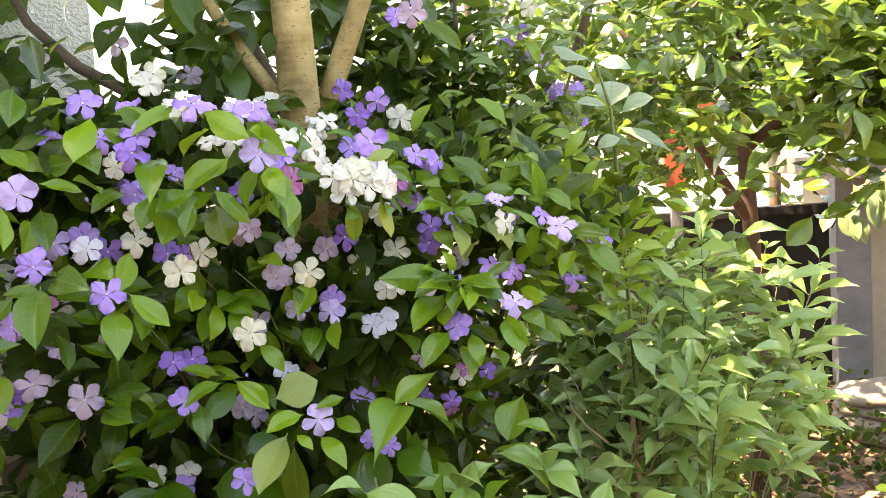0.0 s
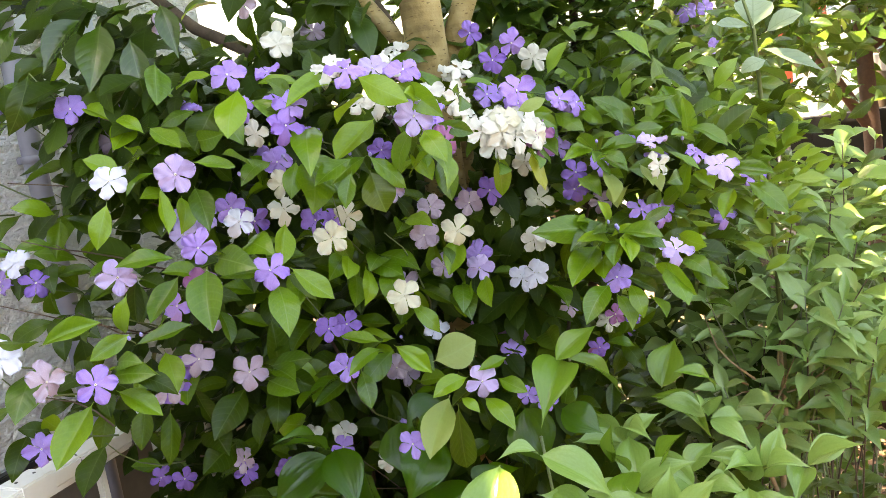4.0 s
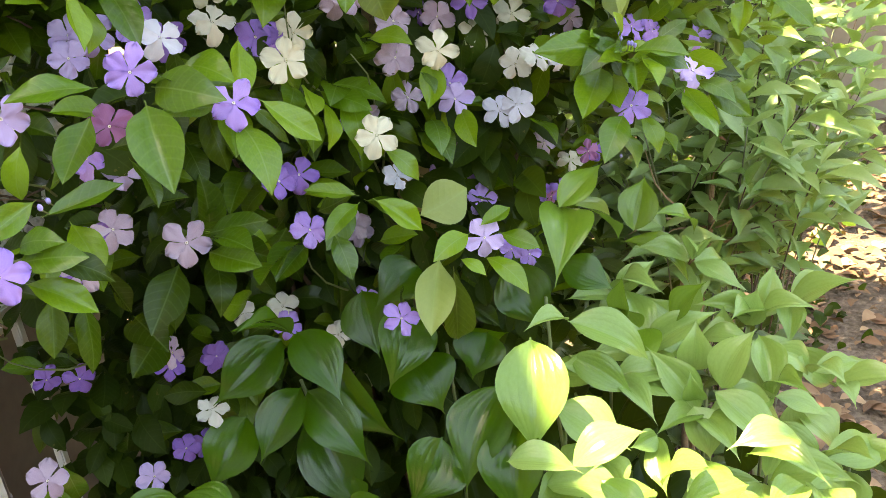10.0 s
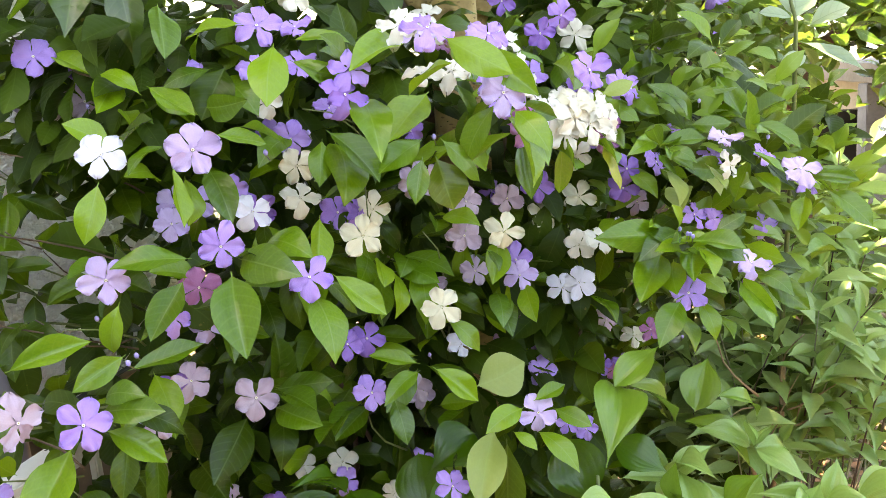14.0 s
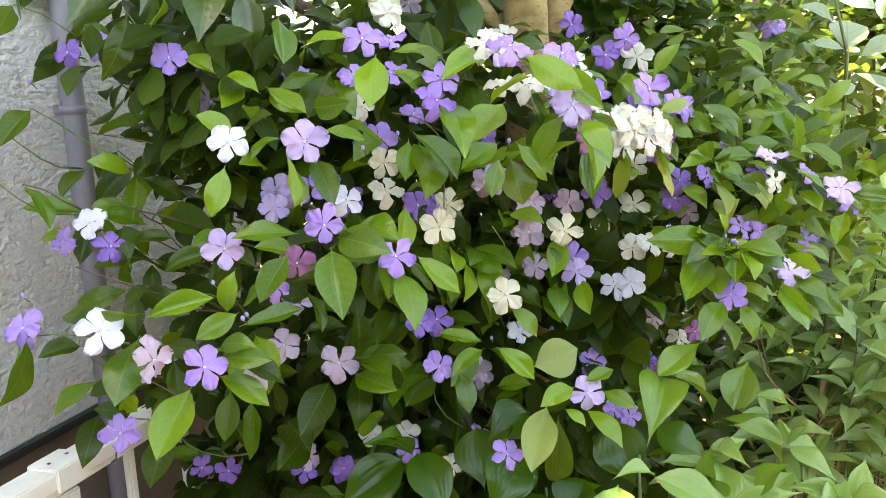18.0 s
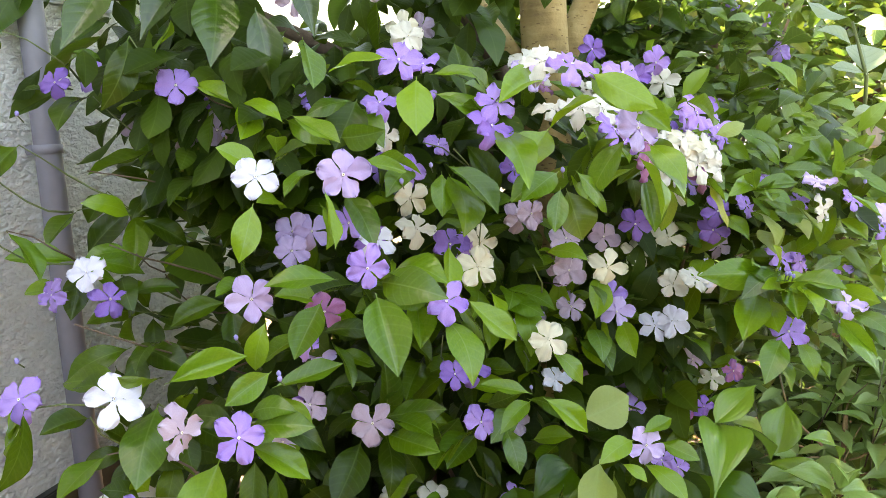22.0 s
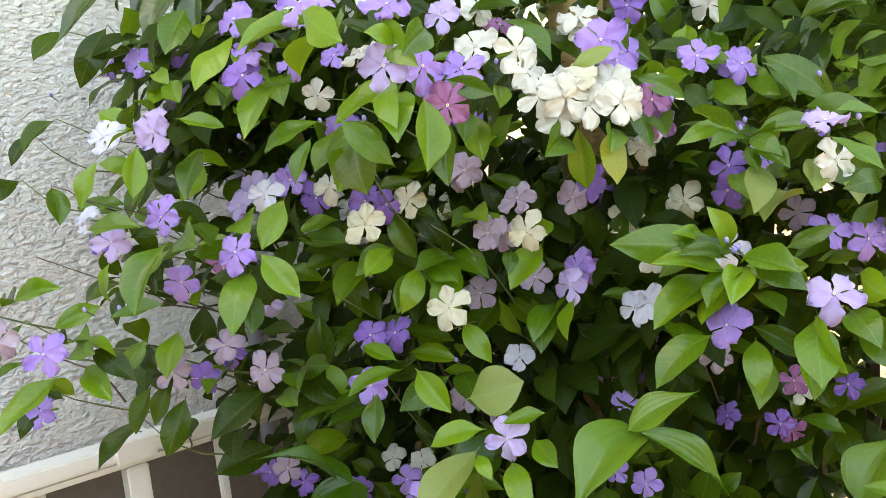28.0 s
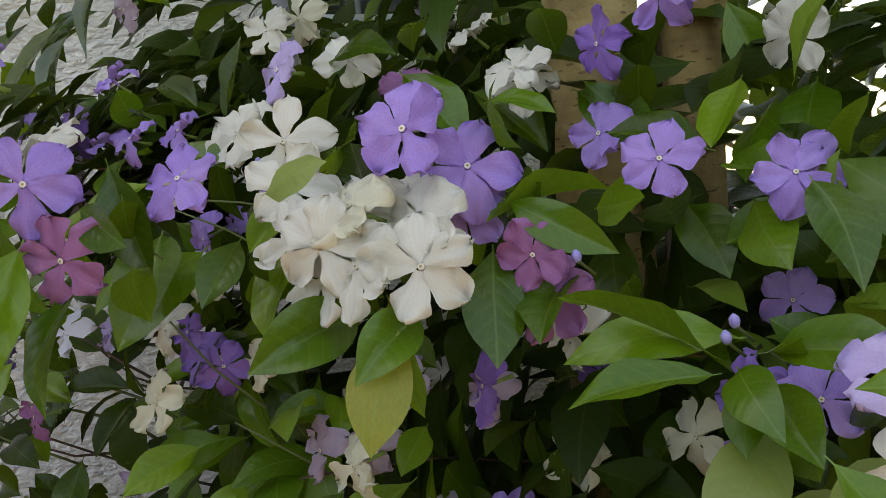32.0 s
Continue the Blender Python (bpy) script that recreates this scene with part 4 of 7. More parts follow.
flower(shrub, (0.224, 1.731, 1.594), (0.02, -1.00, -0.07), "W", 0.038, 61)
flower(shrub, (0.040, 1.329, 1.078), (0.28, -0.90, 0.33), "M", 0.034, 34)
flower(shrub, (0.098, 1.365, 1.050), (0.08, -0.97, 0.21), "R", 0.032, 2)
flower(shrub, (-0.118, 1.235, 1.210), (0.18, -0.98, 0.06), "M", 0.038, 14)
flower(shrub, (-0.056, 1.383, 1.074), (-0.01, -0.94, 0.33), "V", 0.034, 8)
flower(shrub, (-0.077, 1.319, 1.062), (0.32, -0.93, 0.20), "P", 0.040, 63)
flower(shrub, (0.065, 1.454, 0.967), (0.34, -0.94, 0.02), "R", 0.034, 0)
flower(shrub, (0.002, 1.245, 0.981), (0.20, -0.90, 0.38), "P", 0.032, 53)
flower(shrub, (-0.140, 1.102, 0.998), (0.39, -0.82, 0.41), "P", 0.036, 35)
flower(shrub, (-0.366, 1.086, 1.124), (0.49, -0.70, 0.53), "M", 0.042, 1)
flower(shrub, (-0.178, 1.224, 1.048), (0.19, -0.97, 0.17), "M", 0.040, 71)
flower(shrub, (-0.256, 1.179, 1.395), (0.47, -0.68, 0.57), "P", 0.036, 47)
flower(shrub, (-0.134, 1.087, 1.378), (0.19, -0.60, 0.78), "W", 0.040, 3)
flower(shrub, (-0.144, 1.332, 1.439), (0.17, -0.58, 0.80), "W", 0.042, 33)
flower(shrub, (-0.369, 1.172, 1.496), (0.59, -0.76, -0.26), "M", 0.036, 43)
flower(shrub, (-0.163, 1.260, 1.318), (0.32, -0.93, 0.17), "V", 0.036, 13)
flower(shrub, (-0.345, 1.083, 1.211), (0.29, -0.95, 0.10), "R", 0.042, 5)
flower(shrub, (-0.181, 1.279, 1.022), (0.16, -0.89, 0.43), "M", 0.040, 29)
flower(shrub, (-0.335, 1.337, 0.992), (0.27, -0.94, 0.19), "M", 0.034, 38)
flower(shrub, (-0.367, 1.164, 1.274), (0.34, -0.92, 0.19), "L", 0.044, 20)
flower(shrub, (-0.459, 1.058, 0.851), (0.55, -0.62, 0.56), "P", 0.036, 30)
flower(shrub, (-0.492, 1.215, 0.920), (0.47, -0.80, 0.37), "V", 0.036, 53)
flower(shrub, (-0.526, 1.215, 0.924), (0.44, -0.88, 0.15), "V", 0.034, 30)
flower(shrub, (-0.019, 1.228, 0.997), (0.02, -0.95, 0.30), "P", 0.030, 15)
flower(shrub, (-0.210, 1.317, 0.808), (0.24, -0.77, 0.59), "W", 0.034, 23)
flower(shrub, (0.032, 1.198, 1.317), (0.74, -0.63, 0.24), "W", 0.047, 14)
flower(shrub, (-0.003, 1.174, 1.326), (0.77, -0.62, 0.17), "W", 0.046, 61)
flower(shrub, (-0.024, 1.170, 1.329), (0.36, -0.88, 0.32), "W", 0.043, 40)
flower(shrub, (-0.009, 1.195, 1.336), (0.67, -0.58, 0.47), "W", 0.044, 19)
flower(shrub, (-0.004, 1.212, 1.339), (0.55, -0.63, 0.54), "W", 0.042, 68)
flower(shrub, (0.016, 1.203, 1.367), (0.62, -0.75, 0.23), "P", 0.047, 68)
flower(shrub, (0.013, 1.231, 1.352), (0.84, -0.47, 0.27), "P", 0.045, 48)
flower(shrub, (0.004, 1.233, 1.338), (0.72, -0.65, -0.24), "P", 0.042, 6)
flower(shrub, (-0.072, 1.319, 1.398), (0.41, -0.59, 0.69), "W", 0.042, 48)
flower(shrub, (-0.083, 1.367, 1.233), (0.82, -0.57, 0.06), "V", 0.036, 23)
flower(shrub, (0.060, 1.318, 1.181), (0.52, -0.77, 0.37), "B", 0.046, 51)
flower(shrub, (0.027, 1.261, 1.189), (0.37, -0.63, 0.68), "W", 0.042, 37)
flower(shrub, (-0.039, 1.177, 1.349), (0.89, -0.26, 0.38), "W", 0.044, 48)
flower(shrub, (-0.131, 1.247, 1.418), (0.85, -0.42, 0.32), "W", 0.040, 35)
flower(shrub, (0.012, 1.182, 1.318), (0.40, -0.88, 0.24), "W", 0.044, 33)
flower(shrub, (0.020, 1.205, 1.334), (0.55, -0.75, 0.36), "W", 0.043, 12)
flower(shrub, (-0.012, 1.178, 1.312), (0.25, -0.95, 0.10), "W", 0.042, 50)
flower(shrub, (0.000, 1.186, 1.340), (0.35, -0.75, 0.55), "C", 0.042, 5)
leaf(shrub, (-0.454, 1.106, 1.418), (-0.412, 1.091, 1.398), 0.024, (0.38, -0.61, 0.70), leaf_green)
leaf(shrub, (-0.362, 1.065, 1.379), (-0.398, 1.075, 1.401), 0.017, (0.35, -0.62, 0.70), leaf_green)
leaf(shrub, (-0.367, 1.049, 1.353), (-0.365, 1.057, 1.372), 0.018, (0.22, -0.63, 0.74), leaf_green)
leaf(shrub, (-0.305, 1.078, 1.396), (-0.344, 1.063, 1.386), 0.019, (0.32, -0.63, 0.70), leaf_green)
leaf(shrub, (-0.270, 1.054, 1.428), (-0.325, 1.076, 1.421), 0.018, (0.31, -0.65, 0.69), leaf_fresh)
leaf(shrub, (-0.307, 1.123, 1.398), (-0.330, 1.128, 1.357), 0.041, (0.30, -0.64, 0.71), leaf_deep_shade)
leaf(shrub, (-0.234, 1.043, 1.397), (-0.184, 1.032, 1.366), 0.021, (0.09, -0.67, 0.73), leaf_green)
leaf(shrub, (-0.238, 1.076, 1.413), (-0.190, 1.074, 1.407), 0.014, (0.09, -0.69, 0.72), leaf_fresh)
leaf(shrub, (-0.315, 1.218, 1.411), (-0.341, 1.210, 1.397), 0.018, (0.16, -0.67, 0.72), leaf_olive)
leaf(shrub, (-0.161, 1.118, 1.115), (-0.209, 1.122, 1.126), 0.017, (0.18, -0.58, 0.80), leaf_green)
leaf(shrub, (-0.162, 1.123, 1.107), (-0.192, 1.080, 1.094), 0.019, (0.18, -0.57, 0.80), leaf_fresh)
leaf(shrub, (-0.150, 1.126, 1.108), (-0.110, 1.121, 1.073), 0.024, (0.17, -0.68, 0.71), leaf_fresh)
leaf(shrub, (-0.189, 1.115, 1.087), (-0.181, 1.125, 1.050), 0.024, (0.24, -0.75, 0.62), leaf_green)
leaf(shrub, (-0.068, 1.113, 1.068), (-0.105, 1.095, 1.062), 0.024, (0.14, -0.67, 0.73), leaf_fresh)
leaf(shrub, (-0.086, 1.121, 1.034), (-0.090, 1.139, 0.948), 0.030, (0.13, -0.64, 0.76), leaf_olive)
leaf(shrub, (-0.057, 1.127, 1.038), (-0.021, 1.093, 1.012), 0.022, (0.09, -0.55, 0.83), leaf_fresh)
leaf(shrub, (-0.080, 1.112, 1.045), (-0.058, 1.099, 1.032), 0.013, (0.11, -0.56, 0.82), leaf_fresh)
leaf(shrub, (-0.040, 1.138, 1.055), (-0.009, 1.143, 1.047), 0.021, (0.09, -0.68, 0.73), leaf_fresh)
leaf(shrub, (-0.059, 1.119, 1.071), (-0.027, 1.138, 1.079), 0.019, (0.07, -0.46, 0.89), leaf_fresh)
leaf(shrub, (-0.113, 1.147, 1.077), (-0.067, 1.198, 1.097), 0.048, (0.17, -0.85, 0.49), leaf_pale)
leaf(shrub, (-0.137, 1.182, 1.138), (-0.105, 1.177, 1.103), 0.023, (0.16, -0.70, 0.69), leaf_green)
leaf(shrub, (-0.097, 1.138, 1.039), (-0.114, 1.067, 0.996), 0.037, (0.17, -0.73, 0.66), leaf_pale)
leaf(shrub, (-0.248, 1.058, 1.411), (-0.248, 1.024, 1.370), 0.034, (0.28, -0.65, 0.70), leaf_fresh)
leaf(shrub, (-0.145, 1.064, 1.403), (-0.183, 1.004, 1.384), 0.025, (0.22, -0.68, 0.70), leaf_green)
leaf(shrub, (-0.184, 1.062, 1.363), (-0.162, 0.982, 1.326), 0.031, (0.23, -0.65, 0.72), leaf_fresh)
leaf(shrub, (-0.136, 1.038, 1.328), (-0.169, 1.008, 1.308), 0.025, (0.21, -0.65, 0.73), leaf_green)
leaf(shrub, (-0.122, 1.041, 1.328), (-0.090, 1.063, 1.290), 0.023, (0.16, -0.66, 0.74), leaf_green)
leaf(shrub, (-0.136, 1.026, 1.316), (-0.146, 1.034, 1.285), 0.019, (0.19, -0.64, 0.74), leaf_green)
leaf(shrub, (-0.128, 1.063, 1.312), (-0.121, 1.093, 1.271), 0.038, (0.17, -0.65, 0.74), leaf_olive)
leaf(shrub, (-0.295, 1.018, 1.346), (-0.259, 1.042, 1.335), 0.016, (0.30, -0.62, 0.72), leaf_green)
leaf(shrub, (-0.315, 1.056, 1.320), (-0.286, 1.012, 1.276), 0.025, (0.30, -0.60, 0.74), leaf_green)
leaf(shrub, (-0.374, 0.988, 1.320), (-0.386, 0.985, 1.278), 0.024, (0.36, -0.57, 0.74), leaf_green)
leaf(shrub, (-0.356, 1.062, 1.386), (-0.311, 1.036, 1.362), 0.021, (0.33, -0.62, 0.71), leaf_green)
leaf(shrub, (-0.312, 0.986, 1.258), (-0.365, 0.962, 1.259), 0.023, (0.20, -0.57, 0.79), leaf_green)
leaf(shrub, (-0.285, 0.989, 1.245), (-0.267, 0.946, 1.193), 0.038, (0.08, -0.32, 0.94), leaf_green)
leaf(shrub, (-0.216, 1.026, 1.229), (-0.175, 1.028, 1.192), 0.026, (0.06, -0.58, 0.81), leaf_green)
leaf(shrub, (-0.334, 1.024, 1.234), (-0.350, 0.977, 1.199), 0.029, (0.19, -0.56, 0.81), leaf_green)
leaf(shrub, (-0.371, 0.982, 1.229), (-0.384, 0.982, 1.188), 0.021, (0.22, -0.54, 0.81), leaf_green)
leaf(shrub, (-0.367, 0.968, 1.179), (-0.315, 0.993, 1.190), 0.019, (0.19, -0.53, 0.82), leaf_green)
leaf(shrub, (-0.384, 0.950, 1.141), (-0.338, 0.946, 1.113), 0.025, (0.18, -0.62, 0.76), leaf_green)
leaf(shrub, (-0.403, 0.939, 1.135), (-0.415, 0.905, 1.099), 0.037, (0.23, -0.60, 0.77), leaf_green)
leaf(shrub, (-0.442, 0.932, 1.182), (-0.442, 0.904, 1.150), 0.035, (0.28, -0.61, 0.74), leaf_green)
leaf(shrub, (-0.113, 1.009, 1.404), (-0.065, 0.993, 1.375), 0.028, (-0.54, -0.69, 0.48))
leaf(shrub, (-0.091, 1.068, 1.395), (-0.043, 1.048, 1.354), 0.025, (-0.30, -0.84, 0.46))
leaf(shrub, (-0.140, 1.105, 1.324), (-0.175, 1.078, 1.301), 0.026, (0.06, -0.77, 0.63))
leaf(shrub, (-0.134, 1.143, 1.361), (-0.171, 1.115, 1.330), 0.042, (-0.00, -0.77, 0.64))
leaf(shrub, (-0.064, 1.040, 1.346), (-0.040, 1.011, 1.316), 0.024, (-0.13, -0.72, 0.68))
leaf(shrub, (-0.324, 1.011, 1.341), (-0.349, 0.980, 1.327), 0.021, (-0.31, -0.47, 0.82))
leaf(shrub, (-0.373, 1.118, 1.383), (-0.333, 1.111, 1.361), 0.025, (0.13, -0.95, 0.28))
leaf(shrub, (-0.322, 1.097, 1.364), (-0.279, 1.084, 1.370), 0.026, (0.33, -0.94, -0.05))
leaf(shrub, (-0.329, 1.178, 1.389), (-0.291, 1.166, 1.360), 0.038, (0.38, -0.83, 0.40))
leaf(shrub, (-0.286, 1.015, 1.249), (-0.232, 0.983, 1.245), 0.035, (-0.08, -0.86, 0.50))
leaf(shrub, (-0.280, 1.072, 1.248), (-0.236, 1.061, 1.250), 0.036, (0.23, -0.76, 0.61))
leaf(shrub, (-0.234, 1.030, 1.213), (-0.214, 1.007, 1.174), 0.033, (0.42, -0.62, 0.67))
leaf(shrub, (-0.248, 1.041, 1.224), (-0.284, 1.011, 1.229), 0.024, (-0.10, -0.79, 0.61))
leaf(shrub, (-0.447, 1.037, 1.194), (-0.442, 1.014, 1.180), 0.020, (-0.09, -0.99, 0.12), leaf_deep_shade)
leaf(shrub, (-0.485, 1.063, 1.197), (-0.498, 1.038, 1.186), 0.024, (-0.08, -0.11, 0.99), leaf_deep_shade)
leaf(shrub, (-0.434, 0.932, 1.202), (-0.452, 0.902, 1.215), 0.023, (-0.26, -0.96, 0.01))
leaf(shrub, (-0.383, 0.943, 1.157), (-0.328, 0.933, 1.159), 0.026, (-0.21, -0.71, 0.67))
leaf(shrub, (-0.382, 0.954, 1.164), (-0.344, 0.941, 1.173), 0.022, (-0.04, -0.69, 0.73))
leaf(shrub, (-0.323, 1.102, 1.082), (-0.346, 1.073, 1.048), 0.038, (0.44, -0.43, 0.79), leaf_deep_shade)
leaf(shrub, (-0.302, 1.115, 1.083), (-0.252, 1.098, 1.085), 0.035, (-0.35, -0.41, 0.84))
leaf(shrub, (-0.303, 1.127, 1.095), (-0.246, 1.121, 1.111), 0.032, (-0.39, -0.69, 0.61))
leaf(shrub, (-0.215, 1.144, 1.068), (-0.247, 1.122, 1.055), 0.028, (-0.11, -0.84, 0.53))
leaf(shrub, (-0.181, 1.231, 1.194), (-0.127, 1.218, 1.175), 0.030, (0.37, -0.58, 0.73))
leaf(shrub, (-0.165, 1.221, 1.185), (-0.159, 1.199, 1.140), 0.034, (0.27, -0.46, 0.85))
leaf(shrub, (-0.080, 1.243, 1.201), (-0.092, 1.217, 1.167), 0.030, (0.34, -0.69, 0.64))
leaf(shrub, (-0.074, 1.284, 1.148), (-0.085, 1.249, 1.112), 0.041, (-0.64, -0.60, 0.48))
leaf(shrub, (-0.056, 1.251, 1.152), (-0.048, 1.229, 1.118), 0.026, (-0.49, -0.13, 0.86))
leaf(shrub, (-0.137, 1.215, 1.234), (-0.099, 1.192, 1.233), 0.026, (0.19, -0.69, 0.70))
leaf(shrub, (0.008, 1.307, 1.116), (0.040, 1.292, 1.104), 0.039, (0.64, -0.34, 0.69))
leaf(shrub, (-0.488, 1.127, 1.416), (-0.514, 1.099, 1.411), 0.027, (-0.13, -0.01, 0.99), leaf_deep_shade)
leaf(shrub, (-0.569, 1.164, 1.416), (-0.581, 1.133, 1.393), 0.036, (-0.13, -0.88, 0.46), leaf_deep_shade)
leaf(shrub, (-0.592, 1.273, 1.402), (-0.541, 1.258, 1.416), 0.033, (0.35, -0.67, 0.66))
leaf(shrub, (-0.533, 0.916, 1.187), (-0.538, 0.888, 1.140), 0.031, (0.99, 0.06, 0.15), leaf_deep_shade)
leaf(shrub, (-0.493, 0.931, 1.174), (-0.517, 0.924, 1.177), 0.020, (0.65, -0.19, 0.73), leaf_deep_shade)
leaf(shrub, (-0.514, 1.093, 1.271), (-0.552, 1.071, 1.272), 0.023, (0.36, -0.48, 0.80))
leaf(shrub, (-0.536, 1.107, 1.249), (-0.515, 1.090, 1.227), 0.027, (-0.00, -0.58, 0.82), leaf_deep_shade)
leaf(shrub, (-0.520, 1.159, 1.300), (-0.528, 1.137, 1.270), 0.030, (0.23, -0.77, 0.60), leaf_deep_shade)
leaf(shrub, (-0.504, 1.131, 1.244), (-0.479, 1.113, 1.276), 0.022, (-0.25, -0.10, 0.96))
leaf(shrub, (-0.601, 1.170, 1.306), (-0.617, 1.144, 1.278), 0.026, (0.09, -0.11, 0.99), leaf_deep_shade)
leaf(shrub, (-0.593, 1.225, 1.320), (-0.597, 1.199, 1.296), 0.028, (0.34, -0.55, 0.77), leaf_deep_shade)
leaf(shrub, (-0.499, 0.961, 1.133), (-0.522, 0.941, 1.117), 0.026, (0.08, -0.13, 0.99))
leaf(shrub, (-0.516, 0.982, 1.092), (-0.514, 0.960, 1.063), 0.028, (0.44, -0.72, 0.54), leaf_deep_shade)
leaf(shrub, (-0.479, 1.051, 1.046), (-0.485, 1.028, 1.014), 0.034, (0.17, -0.50, 0.85), leaf_deep_shade)
leaf(shrub, (-0.403, 1.125, 1.098), (-0.385, 1.103, 1.080), 0.038, (0.04, -0.65, 0.76))
leaf(shrub, (-0.428, 1.075, 1.047), (-0.395, 1.063, 1.034), 0.037, (0.68, -0.53, 0.51), leaf_deep_shade)
leaf(shrub, (-0.379, 1.110, 1.033), (-0.343, 1.091, 1.027), 0.038, (0.06, -0.52, 0.85), leaf_deep_shade)
leaf(shrub, (-0.361, 1.128, 1.005), (-0.377, 1.093, 1.002), 0.039, (0.71, -0.49, 0.51), leaf_deep_shade)
leaf(shrub, (-0.286, 1.165, 1.009), (-0.307, 1.152, 1.034), 0.037, (0.62, -0.73, -0.29))
leaf(shrub, (-0.260, 1.186, 1.048), (-0.236, 1.170, 1.092), 0.040, (0.36, -0.86, 0.36))
leaf(shrub, (-0.311, 1.232, 1.292), (-0.302, 1.206, 1.338), 0.034, (0.72, -0.60, 0.35))
leaf(shrub, (-0.262, 1.256, 1.280), (-0.232, 1.243, 1.300), 0.035, (0.08, -0.90, 0.43))
leaf(shrub, (-0.390, 1.144, 1.298), (-0.401, 1.128, 1.318), 0.029, (0.55, -0.27, 0.79))
leaf(shrub, (-0.404, 1.135, 1.370), (-0.374, 1.113, 1.358), 0.024, (0.40, -0.91, 0.10))
leaf(shrub, (-0.488, 1.153, 1.302), (-0.469, 1.145, 1.320), 0.026, (0.15, -0.58, 0.80))
leaf(shrub, (-0.163, 1.203, 1.082), (-0.117, 1.167, 1.063), 0.027, (0.31, -0.42, 0.86))
leaf(shrub, (-0.172, 1.202, 1.079), (-0.202, 1.172, 1.058), 0.031, (0.49, -0.69, 0.54))
leaf(shrub, (-0.172, 1.217, 1.088), (-0.221, 1.196, 1.099), 0.024, (-0.30, -0.65, 0.70))
leaf(shrub, (-0.171, 1.218, 1.091), (-0.150, 1.197, 1.113), 0.018, (0.23, -0.20, 0.95))
leaf(shrub, (-0.129, 1.241, 1.014), (-0.158, 1.226, 1.017), 0.025, (-0.42, -0.75, 0.51))
leaf(shrub, (-0.158, 1.242, 1.020), (-0.115, 1.227, 1.031), 0.025, (-0.54, -0.50, 0.68))
leaf(shrub, (-0.097, 1.274, 1.126), (-0.076, 1.242, 1.114), 0.037, (0.06, -0.33, 0.94))
leaf(shrub, (-0.295, 1.117, 1.096), (-0.255, 1.093, 1.093), 0.029, (0.55, -0.70, 0.45))
leaf(shrub, (-0.392, 1.027, 1.252), (-0.413, 1.009, 1.250), 0.022, (0.04, -0.43, 0.90))
leaf(shrub, (-0.240, 1.126, 1.063), (-0.256, 1.094, 1.063), 0.027, (-0.33, -0.17, 0.93))
leaf(shrub, (-0.220, 1.151, 1.068), (-0.246, 1.111, 1.059), 0.031, (-0.42, -0.75, 0.51))
leaf(shrub, (0.024, 1.191, 1.299), (0.039, 1.176, 1.258), 0.025, (0.69, -0.42, 0.59), leaf_old)
leaf(shrub, (0.018, 1.204, 1.299), (0.031, 1.194, 1.282), 0.022, (0.82, -0.54, 0.18))
leaf(shrub, (0.016, 1.238, 1.321), (0.046, 1.230, 1.283), 0.027, (0.62, -0.12, 0.78))
leaf(shrub, (0.020, 1.241, 1.339), (0.057, 1.266, 1.316), 0.017, (0.78, -0.62, 0.09))
leaf(shrub, (-0.001, 1.264, 1.338), (0.028, 1.275, 1.346), 0.017, (0.82, -0.57, -0.02))
leaf(shrub, (0.018, 1.147, 1.346), (0.050, 1.156, 1.356), 0.016, (0.13, -0.93, 0.35), leaf_pale)
leaf(shrub, (-0.057, 1.282, 1.385), (-0.019, 1.299, 1.375), 0.015, (0.52, -0.35, 0.78))
leaf(shrub, (-0.070, 1.055, 1.341), (-0.043, 1.040, 1.311), 0.031, (-0.10, 0.09, 0.99))
leaf(shrub, (-0.066, 1.077, 1.337), (-0.053, 1.064, 1.282), 0.031, (0.80, -0.09, 0.60))
leaf(shrub, (-0.058, 1.095, 1.319), (-0.052, 1.078, 1.268), 0.025, (0.09, -0.43, 0.90))
leaf(shrub, (-0.061, 1.097, 1.348), (-0.024, 1.107, 1.332), 0.017, (0.28, -0.91, 0.29))
leaf(shrub, (-0.032, 1.047, 1.379), (-0.025, 1.035, 1.361), 0.024, (0.94, -0.08, 0.32))
leaf(shrub, (-0.069, 1.064, 1.374), (-0.073, 1.033, 1.383), 0.018, (0.73, -0.60, 0.32))
leaf(shrub, (-0.104, 1.172, 1.329), (-0.087, 1.158, 1.300), 0.022, (0.79, -0.29, 0.55))
leaf(shrub, (-0.111, 1.198, 1.324), (-0.091, 1.204, 1.286), 0.027, (0.26, -0.65, 0.71))
leaf(shrub, (-0.073, 1.187, 1.344), (-0.059, 1.172, 1.324), 0.018, (0.75, -0.39, 0.54))
leaf(shrub, (-0.089, 1.256, 1.224), (-0.070, 1.252, 1.211), 0.019, (0.83, -0.28, 0.49))
leaf(shrub, (-0.144, 1.238, 1.229), (-0.142, 1.195, 1.225), 0.026, (0.51, -0.45, 0.73))
leaf(shrub, (-0.093, 1.209, 1.199), (-0.081, 1.188, 1.183), 0.016, (0.54, -0.44, 0.72))
leaf(shrub, (-0.175, 1.236, 1.186), (-0.177, 1.182, 1.191), 0.032, (0.22, -0.75, 0.62))
leaf(shrub, (-0.205, 1.203, 1.183), (-0.200, 1.168, 1.146), 0.027, (0.58, -0.08, 0.81))
leaf(shrub, (-0.197, 1.164, 1.208), (-0.188, 1.134, 1.194), 0.026, (0.70, 0.09, 0.71))
leaf(shrub, (0.102, 1.218, 1.189), (0.081, 1.166, 1.201), 0.016, (0.63, -0.29, 0.72))
